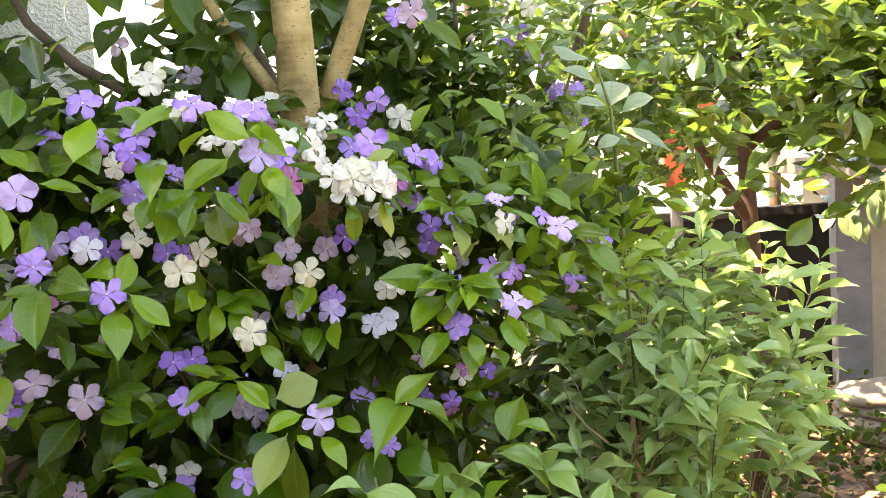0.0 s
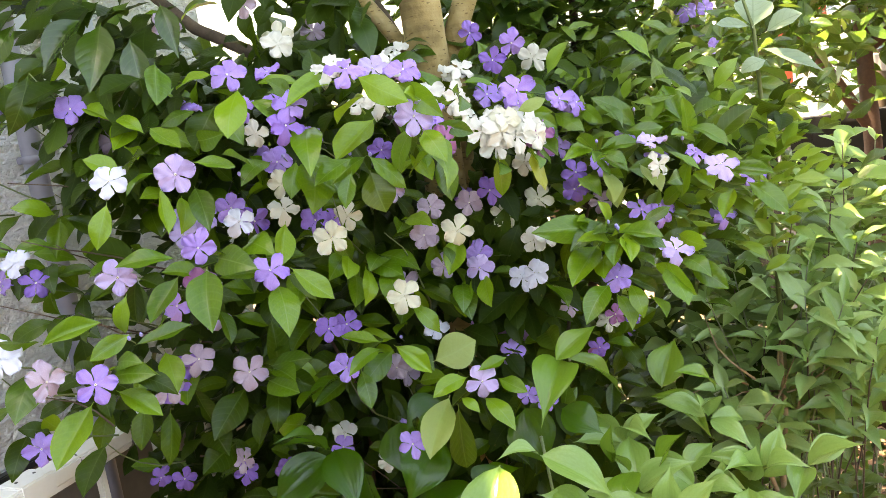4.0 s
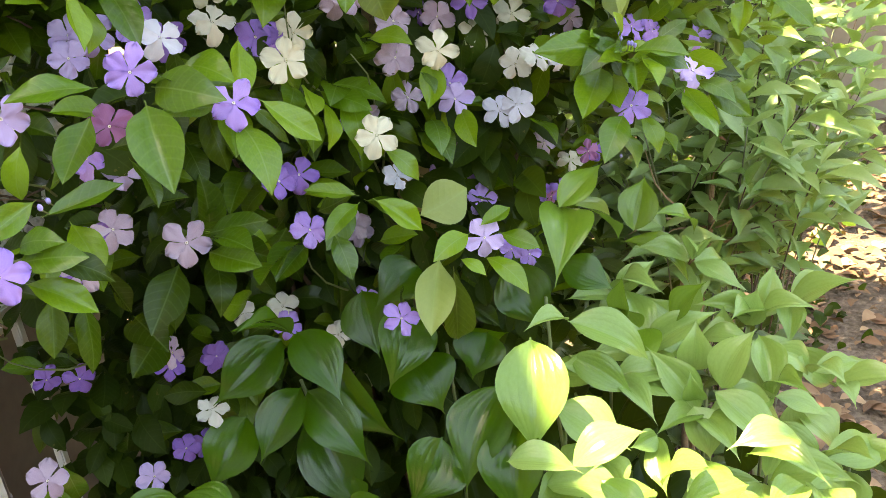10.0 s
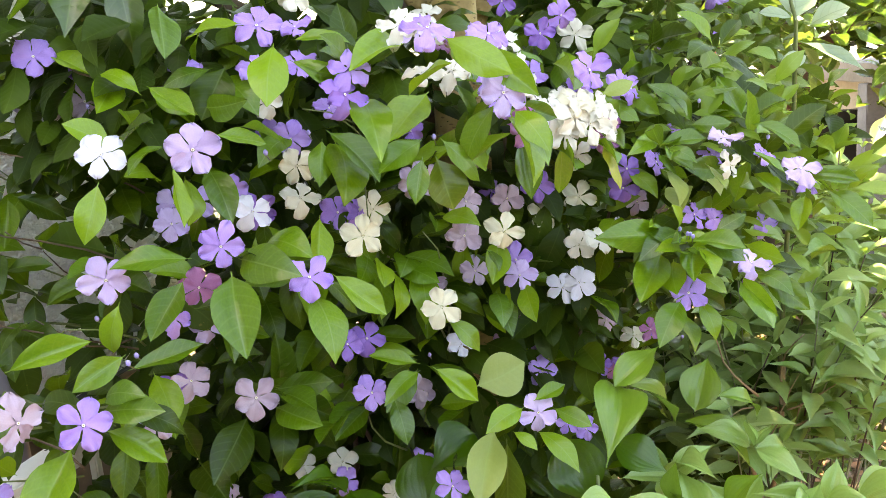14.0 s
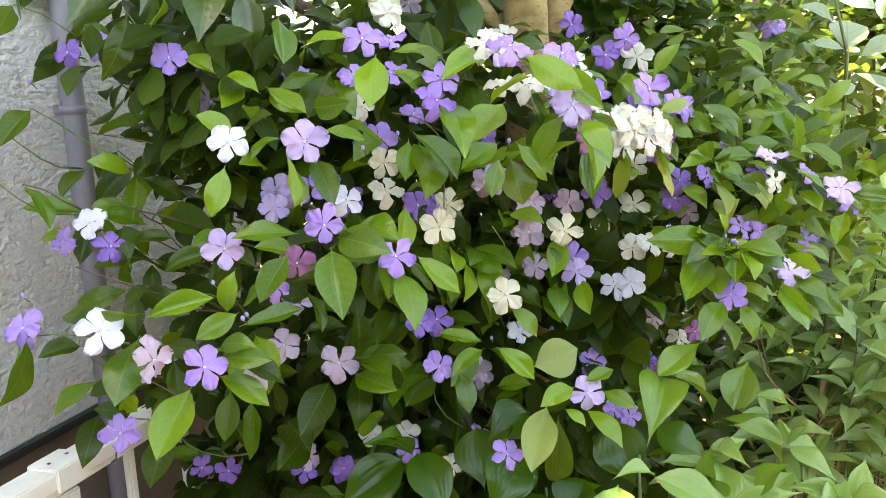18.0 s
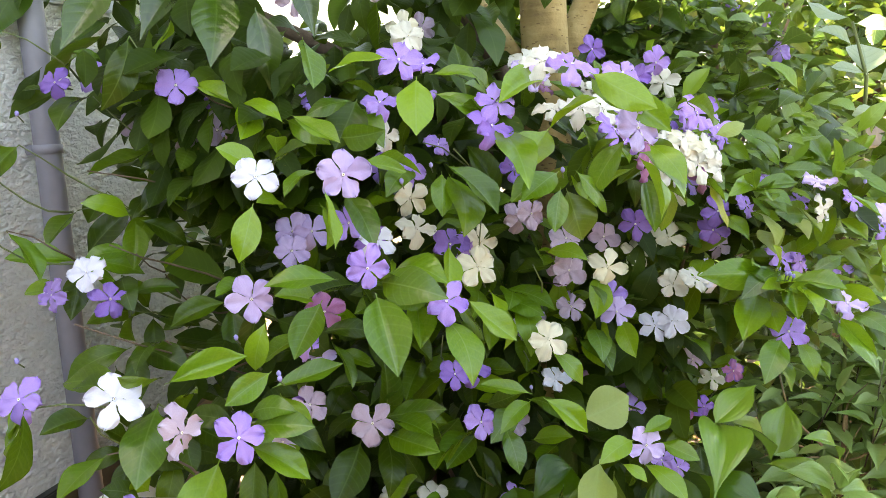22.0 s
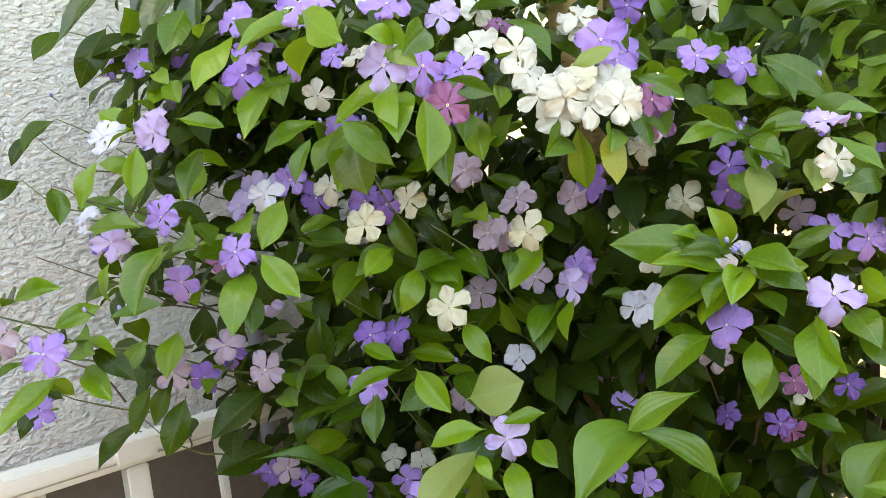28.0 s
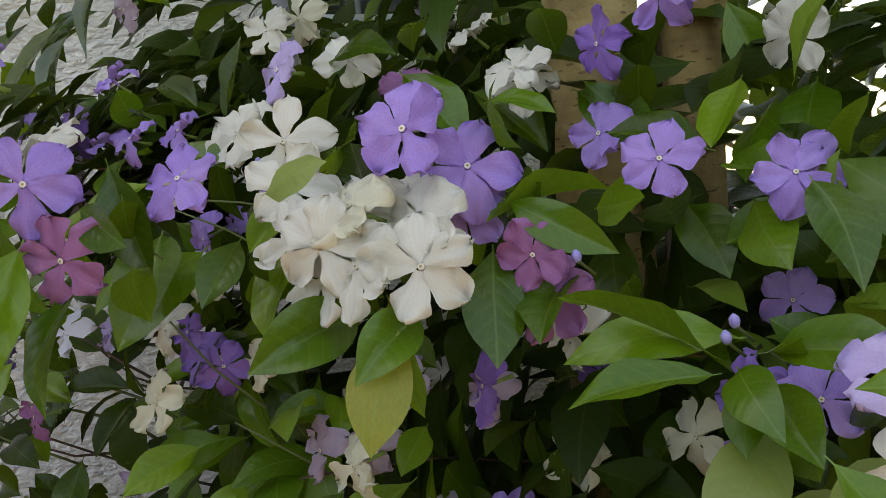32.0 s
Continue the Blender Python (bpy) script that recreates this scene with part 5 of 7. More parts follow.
leaf(shrub, (0.097, 1.229, 1.193), (0.095, 1.203, 1.231), 0.021, (0.68, -0.63, 0.37))
leaf(shrub, (0.078, 1.239, 1.201), (0.066, 1.192, 1.213), 0.014, (0.74, -0.26, 0.61))
leaf(shrub, (0.120, 1.208, 1.188), (0.158, 1.232, 1.176), 0.025, (0.11, -0.77, 0.62))
leaf(shrub, (0.114, 1.208, 1.186), (0.119, 1.175, 1.167), 0.025, (0.48, -0.52, 0.71))
leaf(shrub, (0.108, 1.225, 1.181), (0.119, 1.189, 1.177), 0.014, (0.11, -0.41, 0.91))
leaf(shrub, (0.101, 1.234, 1.183), (0.133, 1.240, 1.193), 0.018, (-0.37, -0.41, 0.83))
leaf(shrub, (0.138, 1.229, 1.195), (0.173, 1.236, 1.212), 0.019, (0.01, -0.70, 0.71))
leaf(shrub, (0.097, 1.274, 1.280), (0.078, 1.223, 1.308), 0.018, (-0.17, 0.37, 0.91))
leaf(shrub, (0.104, 1.266, 1.278), (0.094, 1.212, 1.276), 0.017, (0.39, -0.32, 0.87))
leaf(shrub, (0.100, 1.277, 1.278), (0.127, 1.292, 1.268), 0.019, (0.31, -0.80, 0.50))
leaf(shrub, (0.095, 1.287, 1.273), (0.111, 1.267, 1.253), 0.015, (0.41, -0.51, 0.76))
leaf(shrub, (0.090, 1.299, 1.279), (0.118, 1.306, 1.292), 0.018, (0.81, -0.55, -0.20))
leaf(shrub, (0.101, 1.293, 1.256), (0.112, 1.256, 1.223), 0.028, (0.57, -0.54, 0.61), leaf_pale)
leaf(shrub, (0.102, 1.311, 1.252), (0.122, 1.309, 1.248), 0.019, (0.24, -0.94, 0.25))
leaf(shrub, (0.146, 1.292, 1.258), (0.158, 1.249, 1.236), 0.023, (0.61, -0.73, 0.31), leaf_pale)
leaf(shrub, (0.014, 1.291, 1.331), (0.046, 1.320, 1.339), 0.022, (0.73, -0.61, 0.30))
leaf(shrub, (0.029, 1.352, 1.344), (0.066, 1.371, 1.343), 0.021, (0.13, -0.54, 0.84))
leaf(shrub, (0.052, 1.382, 1.321), (0.047, 1.338, 1.313), 0.026, (0.46, -0.24, 0.85))
leaf(shrub, (0.082, 1.357, 1.337), (0.104, 1.365, 1.313), 0.022, (-0.60, -0.72, 0.35))
leaf(shrub, (0.075, 1.362, 1.321), (0.109, 1.357, 1.304), 0.017, (0.55, -0.74, 0.39))
leaf(shrub, (0.010, 1.389, 1.388), (0.020, 1.374, 1.357), 0.026, (0.17, -0.82, 0.55))
leaf(shrub, (0.010, 1.443, 1.387), (0.028, 1.438, 1.348), 0.035, (0.44, -0.87, 0.19))
leaf(shrub, (-0.291, 1.078, 1.348), (-0.253, 1.095, 1.333), 0.027, (0.86, 0.08, 0.51))
leaf(shrub, (-0.320, 0.995, 1.328), (-0.310, 0.978, 1.283), 0.021, (0.64, 0.08, 0.76))
leaf(shrub, (-0.346, 1.111, 1.177), (-0.327, 1.099, 1.137), 0.025, (0.81, -0.15, 0.56))
leaf(shrub, (-0.339, 1.071, 1.310), (-0.330, 1.070, 1.279), 0.028, (0.92, -0.27, 0.28))
leaf(shrub, (0.109, 1.226, 1.193), (0.017, 1.186, 1.208), 0.033, (0.56, -0.78, 0.27))
leaf(shrub, (0.107, 1.226, 1.200), (0.056, 1.187, 1.184), 0.027, (0.01, -0.71, 0.70))
leaf(shrub, (0.112, 1.215, 1.192), (0.158, 1.207, 1.186), 0.027, (-0.17, -0.54, 0.83))
leaf(shrub, (0.114, 1.214, 1.182), (0.099, 1.191, 1.165), 0.027, (-0.14, -0.65, 0.75))
leaf(shrub, (0.088, 1.239, 1.176), (0.051, 1.196, 1.142), 0.039, (0.06, -0.43, 0.90))
leaf(shrub, (0.096, 1.192, 1.138), (0.064, 1.159, 1.109), 0.031, (-0.08, -0.81, 0.58))
leaf(shrub, (0.118, 1.215, 1.130), (0.129, 1.189, 1.096), 0.023, (0.19, -0.85, 0.49))
leaf(shrub, (0.162, 1.217, 1.152), (0.185, 1.192, 1.117), 0.027, (-0.78, -0.40, 0.49))
leaf(shrub, (0.186, 1.231, 1.150), (0.225, 1.213, 1.116), 0.030, (-0.38, -0.60, 0.71))
leaf(shrub, (0.153, 1.247, 1.160), (0.121, 1.231, 1.184), 0.025, (-0.58, -0.44, 0.69))
leaf(shrub, (0.240, 1.269, 1.241), (0.293, 1.252, 1.233), 0.021, (0.07, -0.84, 0.54))
leaf(shrub, (0.264, 1.271, 1.225), (0.304, 1.245, 1.185), 0.029, (-0.04, -0.77, 0.64))
leaf(shrub, (0.255, 1.298, 1.215), (0.234, 1.261, 1.183), 0.021, (-0.23, -0.44, 0.87))
leaf(shrub, (0.152, 1.355, 1.294), (0.100, 1.333, 1.345), 0.026, (0.53, -0.82, 0.22))
leaf(shrub, (0.062, 1.346, 1.195), (0.035, 1.321, 1.180), 0.031, (-0.27, -0.47, 0.84))
leaf(shrub, (0.130, 1.324, 1.227), (0.110, 1.295, 1.214), 0.033, (-0.08, 0.23, 0.97), leaf_pale)
leaf(shrub, (0.161, 1.357, 1.241), (0.169, 1.335, 1.221), 0.023, (0.24, -0.77, 0.60), leaf_pale)
leaf(shrub, (0.073, 1.393, 1.302), (0.097, 1.381, 1.314), 0.024, (-0.95, -0.24, 0.22))
leaf(shrub, (0.190, 1.362, 1.237), (0.132, 1.325, 1.249), 0.030, (0.17, -0.96, 0.24))
leaf(shrub, (0.200, 1.368, 1.257), (0.241, 1.358, 1.267), 0.023, (-0.44, -0.89, 0.07))
leaf(shrub, (0.151, 1.381, 1.270), (0.199, 1.362, 1.258), 0.026, (0.10, -0.68, 0.72))
leaf(shrub, (-0.627, 1.111, 1.478), (-0.627, 1.086, 1.445), 0.027, (0.67, -0.65, 0.36), leaf_deep_shade)
leaf(shrub, (-0.498, 1.092, 1.462), (-0.512, 1.057, 1.399), 0.029, (0.80, -0.34, 0.50), leaf_deep_shade)
leaf(shrub, (-0.498, 1.115, 1.445), (-0.462, 1.125, 1.475), 0.032, (0.81, -0.42, 0.40))
leaf(shrub, (-0.146, 1.031, 1.360), (-0.111, 1.043, 1.388), 0.029, (-0.02, -0.28, 0.96))
leaf(shrub, (-0.109, 1.043, 1.402), (-0.082, 1.020, 1.373), 0.027, (0.25, -0.97, 0.06))
leaf(shrub, (-0.345, 1.083, 1.451), (-0.330, 1.047, 1.407), 0.031, (0.65, -0.09, 0.76))
leaf(shrub, (-0.405, 1.115, 1.393), (-0.404, 1.089, 1.370), 0.030, (0.56, 0.13, 0.82))
leaf(shrub, (-0.597, 1.071, 1.374), (-0.613, 1.035, 1.340), 0.026, (0.33, -0.89, 0.32), leaf_deep_shade)
leaf(shrub, (-0.627, 1.057, 1.360), (-0.630, 1.027, 1.329), 0.020, (0.62, -0.62, 0.48), leaf_deep_shade)
leaf(shrub, (-0.612, 1.060, 1.301), (-0.583, 1.060, 1.257), 0.028, (0.96, -0.13, 0.27))
leaf(shrub, (-0.300, 1.016, 1.254), (-0.248, 1.034, 1.241), 0.032, (0.92, -0.17, 0.36))
leaf(shrub, (-0.230, 1.073, 1.269), (-0.230, 1.045, 1.229), 0.026, (0.71, -0.14, 0.69))
leaf(shrub, (-0.366, 0.968, 1.192), (-0.393, 0.933, 1.178), 0.022, (0.80, -0.24, 0.55))
leaf(shrub, (-0.395, 0.939, 1.161), (-0.337, 0.956, 1.155), 0.022, (0.51, 0.14, 0.85))
leaf(shrub, (-0.382, 1.047, 1.149), (-0.360, 1.045, 1.115), 0.029, (0.35, -0.50, 0.79))
leaf(shrub, (-0.393, 1.052, 1.080), (-0.384, 1.026, 1.031), 0.031, (0.78, -0.00, 0.63), leaf_deep_shade)
leaf(shrub, (-0.402, 1.023, 1.100), (-0.404, 0.999, 1.056), 0.023, (0.25, -0.29, 0.92), leaf_deep_shade)
leaf(shrub, (-0.387, 1.016, 1.148), (-0.389, 0.985, 1.120), 0.020, (0.79, -0.40, 0.46))
leaf(shrub, (-0.430, 0.917, 1.201), (-0.375, 0.938, 1.213), 0.021, (0.70, -0.37, 0.61))
leaf(shrub, (-0.627, 1.036, 1.310), (-0.628, 1.013, 1.300), 0.033, (0.80, -0.18, 0.57), leaf_deep_shade)
leaf(shrub, (-0.263, 1.151, 1.329), (-0.285, 1.111, 1.314), 0.028, (0.10, -0.68, 0.72))
leaf(shrub, (-0.232, 1.159, 1.333), (-0.189, 1.171, 1.287), 0.044, (0.79, -0.54, 0.27))
leaf(shrub, (-0.236, 1.154, 1.326), (-0.234, 1.114, 1.290), 0.025, (0.43, -0.69, 0.58))
leaf(shrub, (-0.230, 1.185, 1.321), (-0.217, 1.157, 1.274), 0.051, (0.45, 0.13, 0.88))
leaf(shrub, (-0.144, 1.258, 1.293), (-0.105, 1.267, 1.321), 0.026, (0.63, -0.73, 0.27))
leaf(shrub, (-0.210, 1.184, 1.206), (-0.214, 1.155, 1.194), 0.028, (0.67, -0.49, 0.56))
leaf(shrub, (-0.191, 1.210, 1.193), (-0.145, 1.221, 1.180), 0.034, (0.02, -0.44, 0.90))
leaf(shrub, (-0.186, 1.187, 1.189), (-0.182, 1.159, 1.151), 0.026, (0.83, -0.29, 0.48))
leaf(shrub, (-0.148, 1.233, 1.233), (-0.113, 1.244, 1.225), 0.022, (0.67, 0.01, 0.74))
leaf(shrub, (-0.086, 1.261, 1.140), (-0.083, 1.231, 1.120), 0.028, (0.18, -0.91, 0.38))
leaf(shrub, (-0.021, 1.198, 1.296), (-0.012, 1.171, 1.284), 0.029, (0.91, -0.11, 0.40))
leaf(shrub, (0.030, 1.291, 1.339), (0.018, 1.260, 1.332), 0.030, (-0.20, -0.96, 0.19))
leaf(shrub, (0.026, 1.270, 1.307), (0.050, 1.247, 1.287), 0.025, (0.41, -0.77, 0.49))
leaf(shrub, (0.006, 1.419, 1.380), (0.013, 1.388, 1.341), 0.029, (-0.11, -0.93, 0.35))
leaf(shrub, (0.047, 1.349, 1.331), (0.081, 1.349, 1.310), 0.026, (-0.18, -0.63, 0.75))
leaf(shrub, (0.011, 1.345, 1.331), (0.048, 1.355, 1.301), 0.027, (0.72, -0.63, 0.29))
leaf(shrub, (0.101, 1.316, 1.339), (0.134, 1.298, 1.305), 0.021, (0.20, -0.15, 0.97))
leaf(shrub, (0.134, 1.311, 1.298), (0.178, 1.301, 1.298), 0.021, (-0.09, -0.97, 0.21))
leaf(shrub, (0.094, 1.291, 1.285), (0.059, 1.237, 1.282), 0.019, (0.24, -0.82, 0.52))
leaf(shrub, (0.098, 1.293, 1.280), (0.150, 1.298, 1.283), 0.021, (-0.09, -0.75, 0.66))
leaf(shrub, (0.098, 1.292, 1.270), (0.132, 1.278, 1.251), 0.021, (0.23, -0.57, 0.79))
leaf(shrub, (0.069, 1.330, 1.250), (0.093, 1.326, 1.229), 0.026, (0.01, -0.49, 0.87))
leaf(shrub, (0.203, 1.251, 1.288), (0.181, 1.225, 1.294), 0.017, (0.57, -0.26, 0.78))
leaf(shrub, (0.173, 1.224, 1.277), (0.210, 1.225, 1.251), 0.018, (0.53, -0.34, 0.77))
leaf(shrub, (0.192, 1.299, 1.236), (0.176, 1.265, 1.237), 0.022, (0.93, 0.16, 0.32))
leaf(shrub, (0.060, 1.220, 1.207), (0.086, 1.228, 1.192), 0.021, (0.51, -0.53, 0.68))
leaf(shrub, (0.106, 1.215, 1.181), (0.154, 1.234, 1.182), 0.022, (-0.14, -0.91, 0.40))
leaf(shrub, (0.106, 1.214, 1.177), (0.064, 1.159, 1.196), 0.020, (0.55, -0.36, 0.76))
leaf(shrub, (0.098, 1.233, 1.169), (0.087, 1.190, 1.151), 0.028, (-0.39, -0.52, 0.76))
leaf(shrub, (0.116, 1.220, 1.163), (0.144, 1.219, 1.155), 0.022, (0.62, -0.59, 0.51))
leaf(shrub, (0.160, 1.220, 1.147), (0.177, 1.185, 1.118), 0.034, (0.44, -0.75, 0.49))
leaf(shrub, (0.179, 1.236, 1.149), (0.203, 1.231, 1.139), 0.026, (-0.12, -0.52, 0.85))
leaf(shrub, (0.102, 1.264, 1.106), (0.114, 1.250, 1.078), 0.029, (0.48, -0.32, 0.82))
leaf(shrub, (0.138, 1.259, 1.101), (0.153, 1.245, 1.084), 0.023, (0.65, -0.43, 0.63))
leaf(shrub, (0.180, 1.267, 1.172), (0.201, 1.255, 1.166), 0.026, (0.03, -1.00, -0.01))

# the mass of leaves behind the flowers
HEADS = np.array([tuple(o.matrix_basis.translation + shrub.location) for o in shrub.children if o.name.startswith("flower")])
SHRUB_HEADS = HEADS[HEADS[:, 1] < 1.6]


def depth_behind(x, z):
    """The shrub's face near x, z, from the flowers round it."""
    w = 1 / ((SHRUB_HEADS[:, 0] - x) ** 2 + (SHRUB_HEADS[:, 2] - z) ** 2 + 0.0008) ** 1.5
    return float((w * SHRUB_HEADS[:, 1]).sum() / w.sum())


def in_front_of_flower(x, y, z, r=0.032):
    near = (abs(SHRUB_HEADS[:, 0] - x) < r) & (SHRUB_HEADS[:, 2] - z < r) & (z - SHRUB_HEADS[:, 2] < r + 0.035) & (y < SHRUB_HEADS[:, 1] + 0.012)
    return bool(near.any())


poses = []
while len(poses) < 1750:
    x, z = rng.uniform(-0.62, 0.36), rng.uniform(0.62, 1.50)
    if z > 1.46 - 0.25 * abs(x + 0.15) or (x > 0.12 and z > 1.30) or (z < 0.8 and rng.random() < 0.4):
        continue
    y = depth_behind(x, z) + 0.13 + rng.expovariate(1 / 0.13)
    if y > 1.85 or y < 0.95 or (x < -0.45 and z < 1.05 and y < 1.12) or x < -0.70 + 0.2 * (y - 1.2) or in_front_of_flower(x, y, z):
        continue
    if x > 0.12 and z < 1.2 or x > 0.08 and z < 0.95:
        continue
    poses.append(random_leaf_pose((x, y, z), 0.062, 0.50, (0.6 * rng.uniform(-1, 1), -0.6, -0.3)))
# low and far side of the shrub
while len(poses) < 2100:
    c = Vector((rng.gauss(-0.44, 0.11), rng.gauss(1.30, 0.11), rng.gauss(1.43, 0.07)))
    if c.x > -0.64 and c.z < 1.56 and c.y > depth_behind(c.x, c.z) + 0.03 and not in_front_of_flower(c.x, c.y, c.z):
        poses.append(random_leaf_pose(c, 0.06, 0.44, (-0.2, -0.35, -0.5)))
while len(poses) < 4900:
    x, z = rng.uniform(-0.6, 0.32), rng.uniform(0.12, 1.3)
    y = rng.uniform(1.42, 1.85) if z > 0.75 else rng.uniform(1.28, 1.8)
    if x < -0.66 + 0.2 * (y - 1.2) or (z > 1.15 and y < 1.5):
        continue
    if x > 0.0:
        continue
    poses.append(random_leaf_pose((x, y, z), 0.055, 0.48, (0.2 * x, -0.35, -0.4)))
# leaves round the tree's foot, low down, and before the railing
while len(poses) < 5250:
    poses.append(random_leaf_pose((rng.uniform(-0.24, 0.02), rng.uniform(1.29, 1.38), rng.uniform(0.7, 1.28)), 0.06, 0.48, (0.1, -0.35, -0.5)))
while len(poses) < 6300:
    poses.append(random_leaf_pose((rng.uniform(-0.58, 0.0), rng.uniform(1.45, 1.85), rng.uniform(0.0, 0.95)), 0.095, 0.55, (0.1, -0.35, -0.4)))
while len(poses) < 6700:
    poses.append(random_leaf_pose((rng.uniform(-0.52, -0.2), rng.uniform(1.28, 1.50), rng.uniform(0.62, 0.95)), 0.05, 0.5, (0.1, -0.4, -0.4)))
while len(poses) < 6880:
    poses.append(random_leaf_pose((rng.uniform(-0.58, -0.42), rng.uniform(1.12, 1.35), rng.uniform(1.30, 1.6)), 0.058, 0.46, (-0.1, -0.4, -0.4)))
while len(poses) < 7350:
    poses.append(random_leaf_pose((rng.uniform(0.0, 0.34), rng.uniform(1.78, 2.05), rng.uniform(0.1, 1.05)), 0.08, 0.5, (0.1, -0.4, -0.2)))
while len(poses) < 7470:
    poses.append(random_leaf_pose((rng.uniform(-0.50, -0.34), rng.uniform(1.10, 1.24), rng.uniform(1.36, 1.45)), 0.055, 0.46, (-0.1, -0.4, -0.4)))
poses = [m for m in poses if not (1.02 < m.translation.z < 1.40 and m.translation.y < 1.4 and rng.random() < (0.9 if m.translation.x < -0.53 else 0.5 if m.translation.x < -0.46 else 0) or m.translation.x < -0.3 and m.translation.z > 1.46 and rng.random() < 0.75)]
full = len(poses) + 300
while len(poses) < full:
    c = Vector((rng.uniform(-0.58, -0.22), rng.uniform(1.20, 1.52), rng.uniform(1.34, 1.56)))
    if not in_front_of_flower(c.x, c.y, c.z):
        poses.append(random_leaf_pose(c, 0.066, 0.48, (rng.uniform(-0.6, 0.6), -0.5, -0.4)))
def in_sight_line(c):
    """The camera's line of sight past the low branch, kept clear of leaves."""
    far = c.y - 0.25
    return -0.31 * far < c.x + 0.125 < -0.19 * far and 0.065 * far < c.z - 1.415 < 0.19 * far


poses = [m for m in poses if not in_sight_line(m.translation)]
leaf_cloud("foliage", shrub, leaf_mass, "shrub", poses, "dense inner foliage with shade in its green")
# light young leaves on the arching sprays
poses = []
while len(poses) < 330:
    a = rng.random()
    c = Vector((0.06 + 0.30 * a + rng.gauss(0, 0.04), 1.40 + 0.10 * a + rng.gauss(0, 0.05), 1.30 - 0.12 * a + rng.gauss(0, 0.045)))
    if not in_front_of_flower(c.x, c.y, c.z, 0.02) and c.y > 1.27:
        poses.append(random_leaf_pose(c, 0.046, 0.40, (0.5, -0.3, 0.1), 0.2))
leaf_cloud("spray_foliage", shrub, leaf_spray, "shrub", poses, "light young leaves on arching sprays")

# thin shoots that carry the outermost leaves
for i, ob in enumerate([o for o in shrub.children if o.name.startswith("leaf") and o.matrix_basis.translation.x + shrub.location.x < -0.44]):
    p = ob.matrix_basis.translation + shrub.location
    q = p + Vector((rng.uniform(0.03, 0.07), rng.uniform(0.05, 0.09), -rng.uniform(0.02, 0.06)))
    limb("twig", wander(q, p, 5, 0.015, 800 + i), 0.0012, 0.0006, twig_green if i % 3 else bark_dark, shrub, 5)

# whorls of leaves at the ends of the twigs, just behind the flowers
def whorl(c, face, n, size, mat=None):
    face = Vector(face).normalized()
    a0 = rng.uniform(0, 6.28)
    side = face.cross(Vector((0.1, 0.2, 1))).normalized()
    over = side.cross(face)
    for k in range(n):
        a = a0 + 6.28 * k / n + rng.uniform(-0.35, 0.35)
        out = side * math.cos(a) + over * math.sin(a)
        d = (out + face * rng.uniform(0.05, 0.55) + Vector((0, 0, -0.12))).normalized()
        up = face * 0.9 - out * 0.25 + Vector((rng.uniform(-0.25, 0.25), rng.uniform(-0.15, 0.15), 0.35))
        s = size * rng.uniform(0.7, 1.15)
        a, b = c + d * s * 0.55, c + d * s
        if in_front_of_flower(a.x, a.y, a.z, 0.024) or in_front_of_flower(b.x, b.y, b.z, 0.022):
            continue
        leaf(shrub, c + d * 0.004, c + d * s, s * rng.uniform(0.38, 0.46), up, mat or (leaf_deep_shade if rng.random() < 0.8 else leaf_green))


made = 0
while made < 95:
    x, z = rng.uniform(-0.60, 0.24), rng.uniform(0.86, 1.46)
    y = depth_behind(x, z) + rng.uniform(0.03, 0.12)
    if z > 1.46 - 0.25 * abs(x + 0.15) or x > 0.1 and z < 1.1 or x < -0.42 and z < 1.05 or y > 1.6 or in_front_of_flower(x, y, z, 0.03) or abs(x + 0.07) < 0.05 and 1.0 < z < 1.3:
        continue
    if y < 1.0 or x < -0.40 and z < 1.24 or x < -0.5 and rng.random() < 0.6:
        continue
    whorl(Vector((x, y, z)), (0.25 + rng.uniform(-0.4, 0.4), -0.75, rng.uniform(0.1, 0.9)), rng.choice((3, 4, 4, 5)), 0.066)
    made += 1

# leafy shoots beside the wall
for i in range(7):
    c = Vector((rng.uniform(-0.55, -0.42), rng.uniform(0.98, 1.14), rng.uniform(1.07, 1.27)))
    if in_front_of_flower(c.x, c.y, c.z, 0.045):
        continue
    for k in range(4):
        a = 1.57 * k + rng.uniform(-0.4, 0.4)
        s = rng.uniform(0.045, 0.07)
        d = Vector((math.cos(a), -0.45, 0.7 * math.sin(a) - 0.15)).normalized()
        leaf(shrub, c + d * 0.004, c + d * s, s * 0.45, (0.3 + rng.uniform(-0.3, 0.3), -0.6, 0.7 + rng.uniform(-0.3, 0.3)), leaf_deep_shade)
    limb("twig", wander(c + Vector((0.05, 0.12, -0.06)), c, 5, 0.01, 860 + i), 0.0018, 0.0010, twig_green, shrub, 5)

# smaller leaves gathered behind and under the flowers
for ob in [o for o in shrub.children if o.name.startswith("flower")]:
    p = ob.matrix_basis.translation + shrub.location
    for k in range(2):
        a = rng.uniform(0, 6.28)
        d = Vector((math.cos(a), 0.25, math.sin(a) * 0.8 - 0.25))
        q = p + Vector((0, 0.024 + 0.01 * k, 0)) + d * 0.008
        s = rng.uniform(0.04, 0.062)
        t = q + d * s * 0.6
        if q.y > 0.9 and not in_front_of_flower(t.x, t.y, t.z, 0.02):
            leaf(shrub, q, q + d * s, s * 0.43, (rng.uniform(-0.5, 0.5), -0.6 + rng.uniform(-0.3, 0.3), 0.75), leaf_deep_shade if rng.random() < 0.6 else leaf_green)


